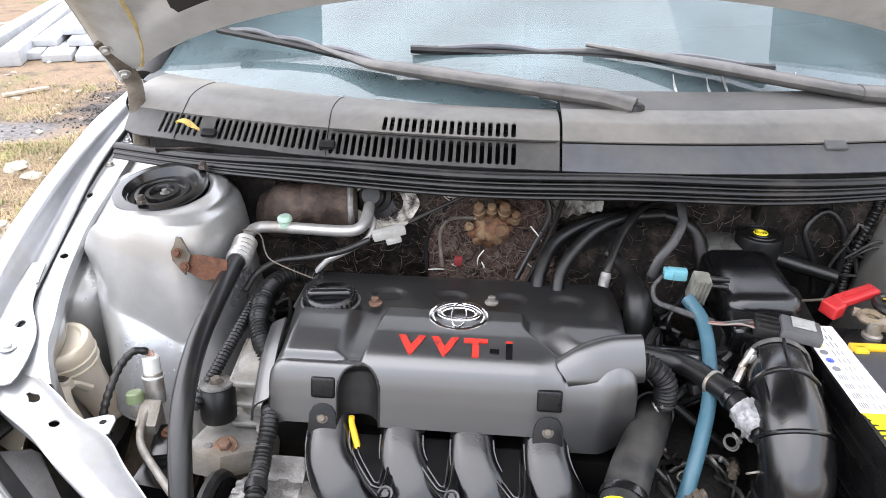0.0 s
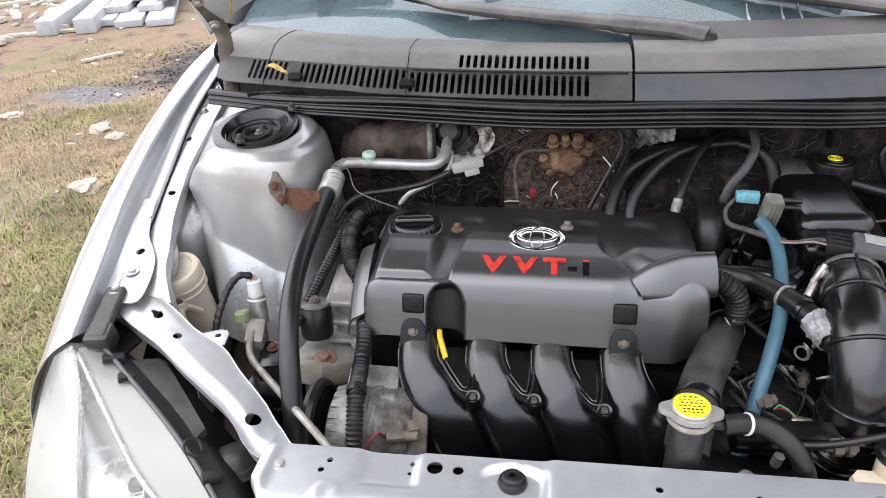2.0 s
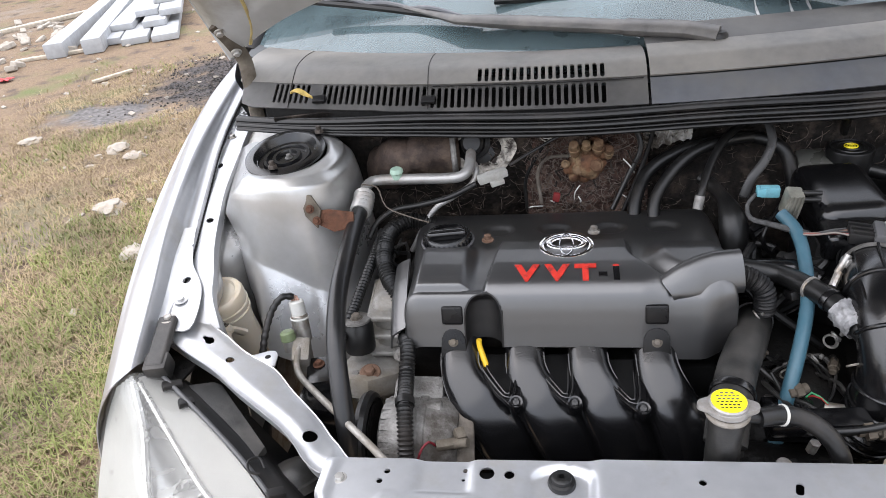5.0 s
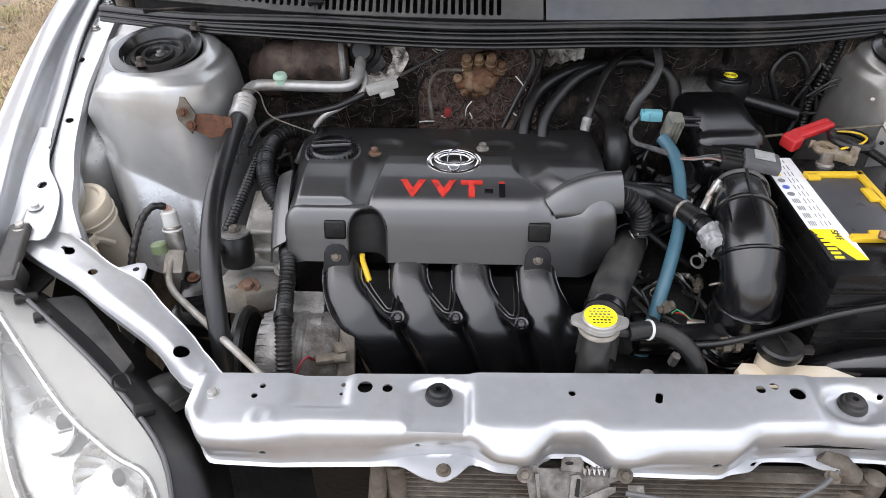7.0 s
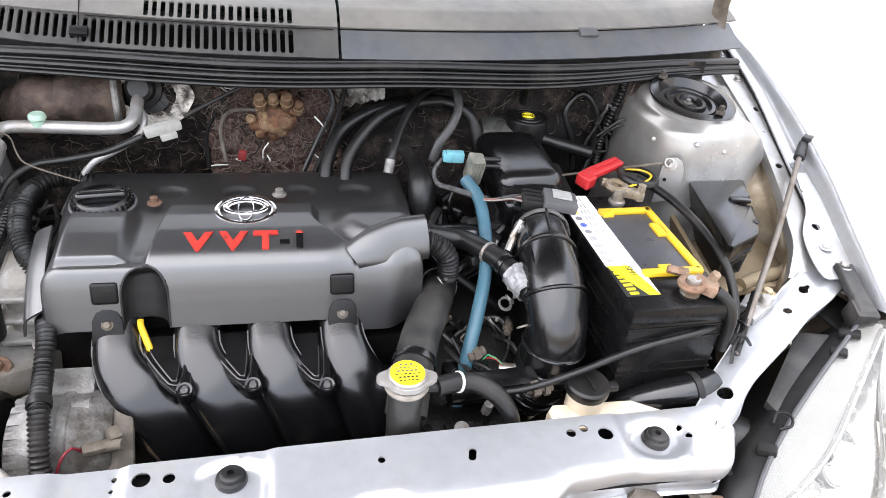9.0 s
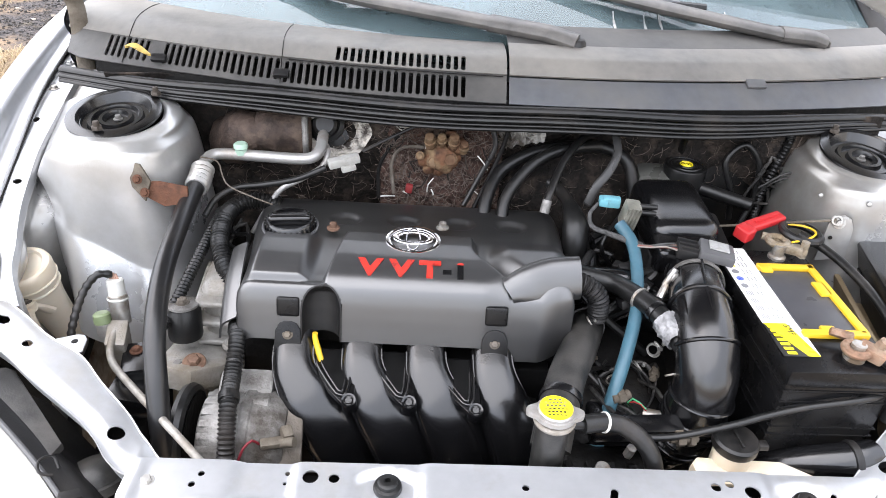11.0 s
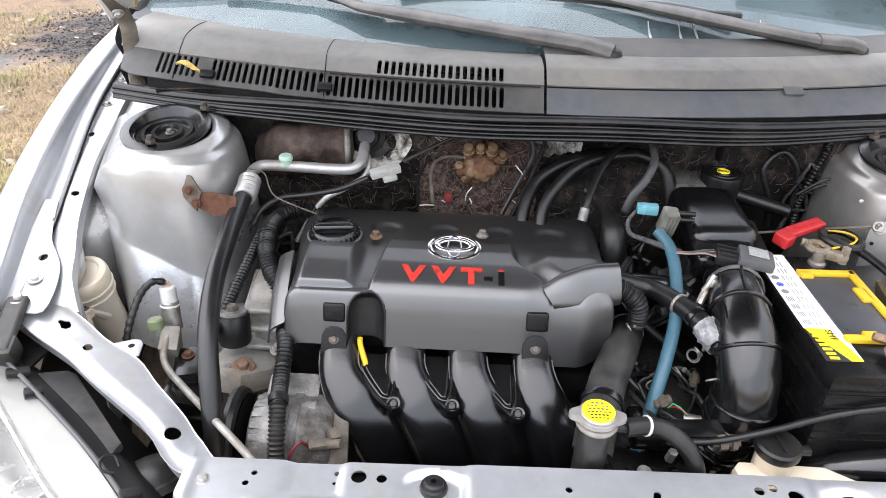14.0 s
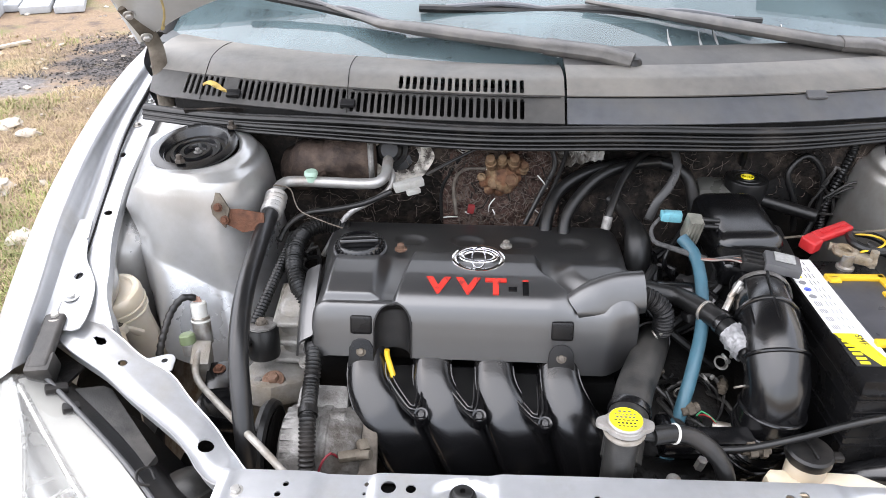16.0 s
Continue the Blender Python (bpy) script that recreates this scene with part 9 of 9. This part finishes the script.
def build_slabs():
    """White concrete posts and offcuts stacked beyond the car."""
    rnd = random.Random(3)
    for i, (x, y, L, w, h, rz, z) in enumerate(((-5.50, 7.55, 4.9, 0.17, 0.13, 112, 0), (-5.20, 7.45, 4.6, 0.17, 0.13, 113, 0), (-4.90, 7.0, 3.0, 0.24, 0.06, 113, 0), (-4.60, 6.85, 2.8, 0.24, 0.06, 114, 0), (-4.30, 6.80, 2.6, 0.24, 0.06, 115, 0),
                                              (-4.82, 7.15, 2.6, 0.22, 0.06, 113, 0.062), (-4.50, 7.1, 2.4, 0.22, 0.06, 115, 0.062), (-4.66, 7.25, 2.2, 0.22, 0.06, 112, 0.124), (-4.38, 7.1, 2.0, 0.22, 0.06, 117, 0.124), (-4.55, 7.4, 1.8, 0.2, 0.06, 114, 0.186))):
        bm = B()
        rbox(bm, (x, y, z + h / 2 + 0.004), (L, w, h), 0.008, (0, 0, rz + rnd.uniform(-2, 2)))
        tagged(part("concrete_post" if i < 2 else "concrete_slab", bm, SLAB), "long white concrete post lying on the ground" if i < 2 else "white concrete slab in a loose stack", "post" if i < 2 else "slab", "white concrete pieces")


build_slabs()


def build_stick(a, b, r, label):
    bm = B()
    a, b = Vector(a), Vector(b)
    m = a.lerp(b, 0.5)
    rbox(bm, (0, 0, 0), ((b - a).length, r * 2, r), r * 0.3)
    ang = math.degrees(math.atan2(b.y - a.y, b.x - a.x))
    bmesh.ops.transform(bm, verts=bm.verts, matrix=pose(m.x, m.y, ground_z(m.x, m.y) + r * 0.5 + 0.004, 0, 0, ang))
    tagged(part("wooden_stick", bm, WOOD), label, "stick", "sticks")


build_stick((-3.68, 4.35, 0), (-3.50, 4.62, 0), 0.022, "pale broken stick on the grass")
build_stick((-5.0, 5.2, 0), (-4.3, 5.5, 0), 0.03, "weathered plank among the rubble")
build_stick((-6.3, 6.6, 0), (-5.6, 7.6, 0), 0.05, "weathered plank among the rubble")


def build_ash():
    bm = B()
    rnd = random.Random(17)
    for _ in range(1500):
        x, y = rnd.gauss(-2.60, 0.26), rnd.gauss(4.32, 0.38)
        s = rnd.uniform(0.003, 0.010)
        rbox(bm, (x, y, ground_z(x, y) + s * 0.4), (s * 1.6, s, s * 0.8), 0, (rnd.uniform(-30, 30), rnd.uniform(-30, 30), rnd.uniform(0, 180)))
    tagged(part("charcoal", bm, ASH, smooth=False), "scattered lumps of black charcoal", "charcoal", kind="stuff")


build_ash()


def build_grass():
    """Blades in tufts, denser and greener beside the car, dry and sparse further off."""
    rnd = random.Random(11)
    for nm, m, count, pick in (("green_grass", GRASS_GREEN, 24000, 0), ("dry_grass", GRASS_DRY, 60000, 1)):
        verts, faces = [], []
        made = 0
        while made < count:
            x, y = -rnd.uniform(0.9, 4.2), rnd.uniform(-0.6, 5.2)
            g = noise.noise(Vector((x * 0.9, y * 0.9, 7.0))) + 0.5 * noise.noise(Vector((x * 2.3, y * 2.3, 3.0)))
            near = max(0, 1 - math.hypot(x + 1.4, y - 0.9) / 2.0)
            if pick == 0 and rnd.random() > (0.03 + 1.5 * max(0, g - 0.08) + 0.45 * near):
                continue
            if pick == 1 and rnd.random() > (0.45 + 0.5 * max(0, -g)):
                continue
            if rnd.random() < max(sstep(2.6, 4.2, -x), sstep(3.6, 5.2, y), sstep(0.4, -0.6, y)):
                continue
            if math.hypot((x + 2.55) / 0.5, (y - 4.25) / 0.7) < 1 or math.hypot((x + 3.05) / 0.4, (y - 3.5) / 0.25) < 1:
                continue
            tx, ty = x, y
            for _ in range(rnd.randint(2, 5)):
                x, y = tx + rnd.gauss(0, 0.012), ty + rnd.gauss(0, 0.012)
                z = ground_z(x, y)
                a = rnd.uniform(0, 2 * math.pi)
                L = rnd.uniform(0.020, 0.065) * (0.8 + 0.5 * near if pick == 0 else 1.5)
                lean = rnd.uniform(0.5, 1.3) if pick == 0 else rnd.uniform(1.15, 1.6)
                dx, dy, w = math.cos(a), math.sin(a), rnd.uniform(0.0010, 0.0022) * (1.2 if pick == 0 else 0.8)
                k = len(verts)
                mx, mz = L * 0.5 * math.sin(lean * 0.6), L * 0.5 * math.cos(lean * 0.6)
                ex, ez = mx + L * 0.5 * math.sin(lean * 1.3), max(0.004, mz + L * 0.5 * math.cos(lean * 1.3))
                verts += [(x - dy * w, y + dx * w, z), (x + dy * w, y - dx * w, z), (x + dx * mx + dy * w * 0.8, y + dy * mx - dx * w * 0.8, z + mz), (x + dx * mx - dy * w * 0.8, y + dy * mx + dx * w * 0.8, z + mz), (x + dx * ex, y + dy * ex, z + ez)]
                faces += [(k, k + 1, k + 2, k + 3), (k + 3, k + 2, k + 4)]
                made += 1
        me = bpy.data.meshes.new(nm)
        me.from_pydata(verts, [], faces)
        me.materials.append(m)
        tagged(new(nm, me), "short green grass growing beside the car" if pick == 0 else "trampled dry straw-coloured grass", "grass", kind="stuff")


build_grass()


def build_litter():
    rnd = random.Random(4)
    bm = B()
    for _ in range(420):
        x, y = -rnd.uniform(1.0, 6.5), rnd.uniform(0.2, 7.5)
        s = rnd.uniform(0.008, 0.03)
        rbox(bm, (x, y, ground_z(x, y) + s * 0.15), (s * 1.5, s, s * 0.5), 0, (rnd.uniform(-20, 20), rnd.uniform(-20, 20), rnd.uniform(0, 180)))
    tagged(part("gravel", bm, STONE, smooth=False), "small stones and chips scattered over the yard", "gravel", kind="stuff")
    bm = B()
    for _ in range(120):
        x, y = rnd.uniform(-7.2, -4.6), rnd.uniform(4.8, 7.2)
        s = rnd.uniform(0.03, 0.10)
        rbox(bm, (x, y, ground_z(x, y) + s * 0.2), (s * 1.6, s, s * 0.6), s * 0.1, (rnd.uniform(-20, 20), rnd.uniform(-20, 20), rnd.uniform(0, 180)), 1)
    tagged(part("rubble", bm, STONE), "broken pale rubble in front of the fence", "rubble", kind="stuff")
    bm = B()
    surf(bm, 12, 8, lambda u, v: Vector((-4.75 + 0.16 * u, 4.55 + 0.10 * v, ground_z(-4.7, 4.6) + 0.02 + 0.02 * noise.noise(Vector((u * 4, v * 4, 0))))), 0.002)
    tagged(part("plastic_wrapper", bm, RED), "crumpled red plastic wrapper on the ground", "litter")


build_litter()


def build_fence():
    t = thing("wire_fence", (-8.5, 9.5, 0), "loose wire mesh fence with rusty stakes", "fence")
    a, b = Vector((-12.5, 7.2, 0)), Vector((-5.2, 12.5, 0))
    d = (b - a)
    for i in range(10):
        p = a + d * i / 9
        bm = B()
        cyl(bm, p, p + Vector((0, 0, 1.3)), 0.02, 0.018, 8)
        part("stake", bm, RUST, t)
    bm = B()
    n = 150
    for i in range(n):
        for s in (-1, 1):
            k0 = i / n
            k1 = k0 + s * 1.25 / d.length
            p, q = a + d * k0 + Vector((0, 0, 0.02)), a + d * max(0, min(1, k1)) + Vector((0, 0, 1.25))
            sweep(bm, [p, q], 0.0025, 3, 5, raw=True, caps=False)
    part("mesh", bm, STEEL, t)
    tagged(t.children[-1], kind="stuff")
    bk = thing("scrap_heap", (-11, 13, 0), "dark heap of scrap, pots and sheets behind the fence", "scrap")
    rnd = random.Random(9)
    mats = (RUST, GRIME_AND_SHADE, mat("green_paint", (0.06, 0.20, 0.10), 0.6), mat("brick_red", (0.35, 0.10, 0.07), 0.8), WOOD, DUST)
    for i in range(26):
        bm = B()
        c = a + d * rnd.uniform(0.02, 0.95) + Vector((-0.6, 0.85, 0)) * rnd.uniform(0.5, 1.8)
        s = (rnd.uniform(0.2, 0.7), rnd.uniform(0.2, 0.6), rnd.uniform(0.2, 0.8))
        rbox(bm, (c.x, c.y, s[2] / 2), s, 0.03, (0, 0, rnd.uniform(0, 90)))
        part("scrap_piece", bm, mats[i % 6], bk)
    bm = B()
    rbox(bm, (-12.5, 15.5, 1.2), (14, 0.2, 2.4), 0.01, (0, 0, 36))
    tagged(part("backdrop", bm, mat("dark_hedge", (0.10, 0.085, 0.06), 0.9, 0, 0.6, 6, 0.8, 20, (0.05, 0.08, 0.03), 2, 0.5, 0.1)), "dark earth bank and hedge beyond the yard", "bank", kind="structure")


build_fence()


def build_right_side():
    bm = B()
    rbox(bm, (2.60, 2.2, 0.0), (2.6, 9.0, 0.05), 0.006)
    tagged(part("pavement", bm, CONCRETE), "sunlit pale concrete apron beside the car", "pavement", kind="structure")
    bm = B()
    rbox(bm, (3.62, 2.6, 1.3), (0.16, 10.0, 2.6), 0.01, (0, 0, 0))
    tagged(part("wall_east", bm, WALL_PAINT), "sunlit white painted wall along the concrete", "wall", kind="structure")


build_right_side()
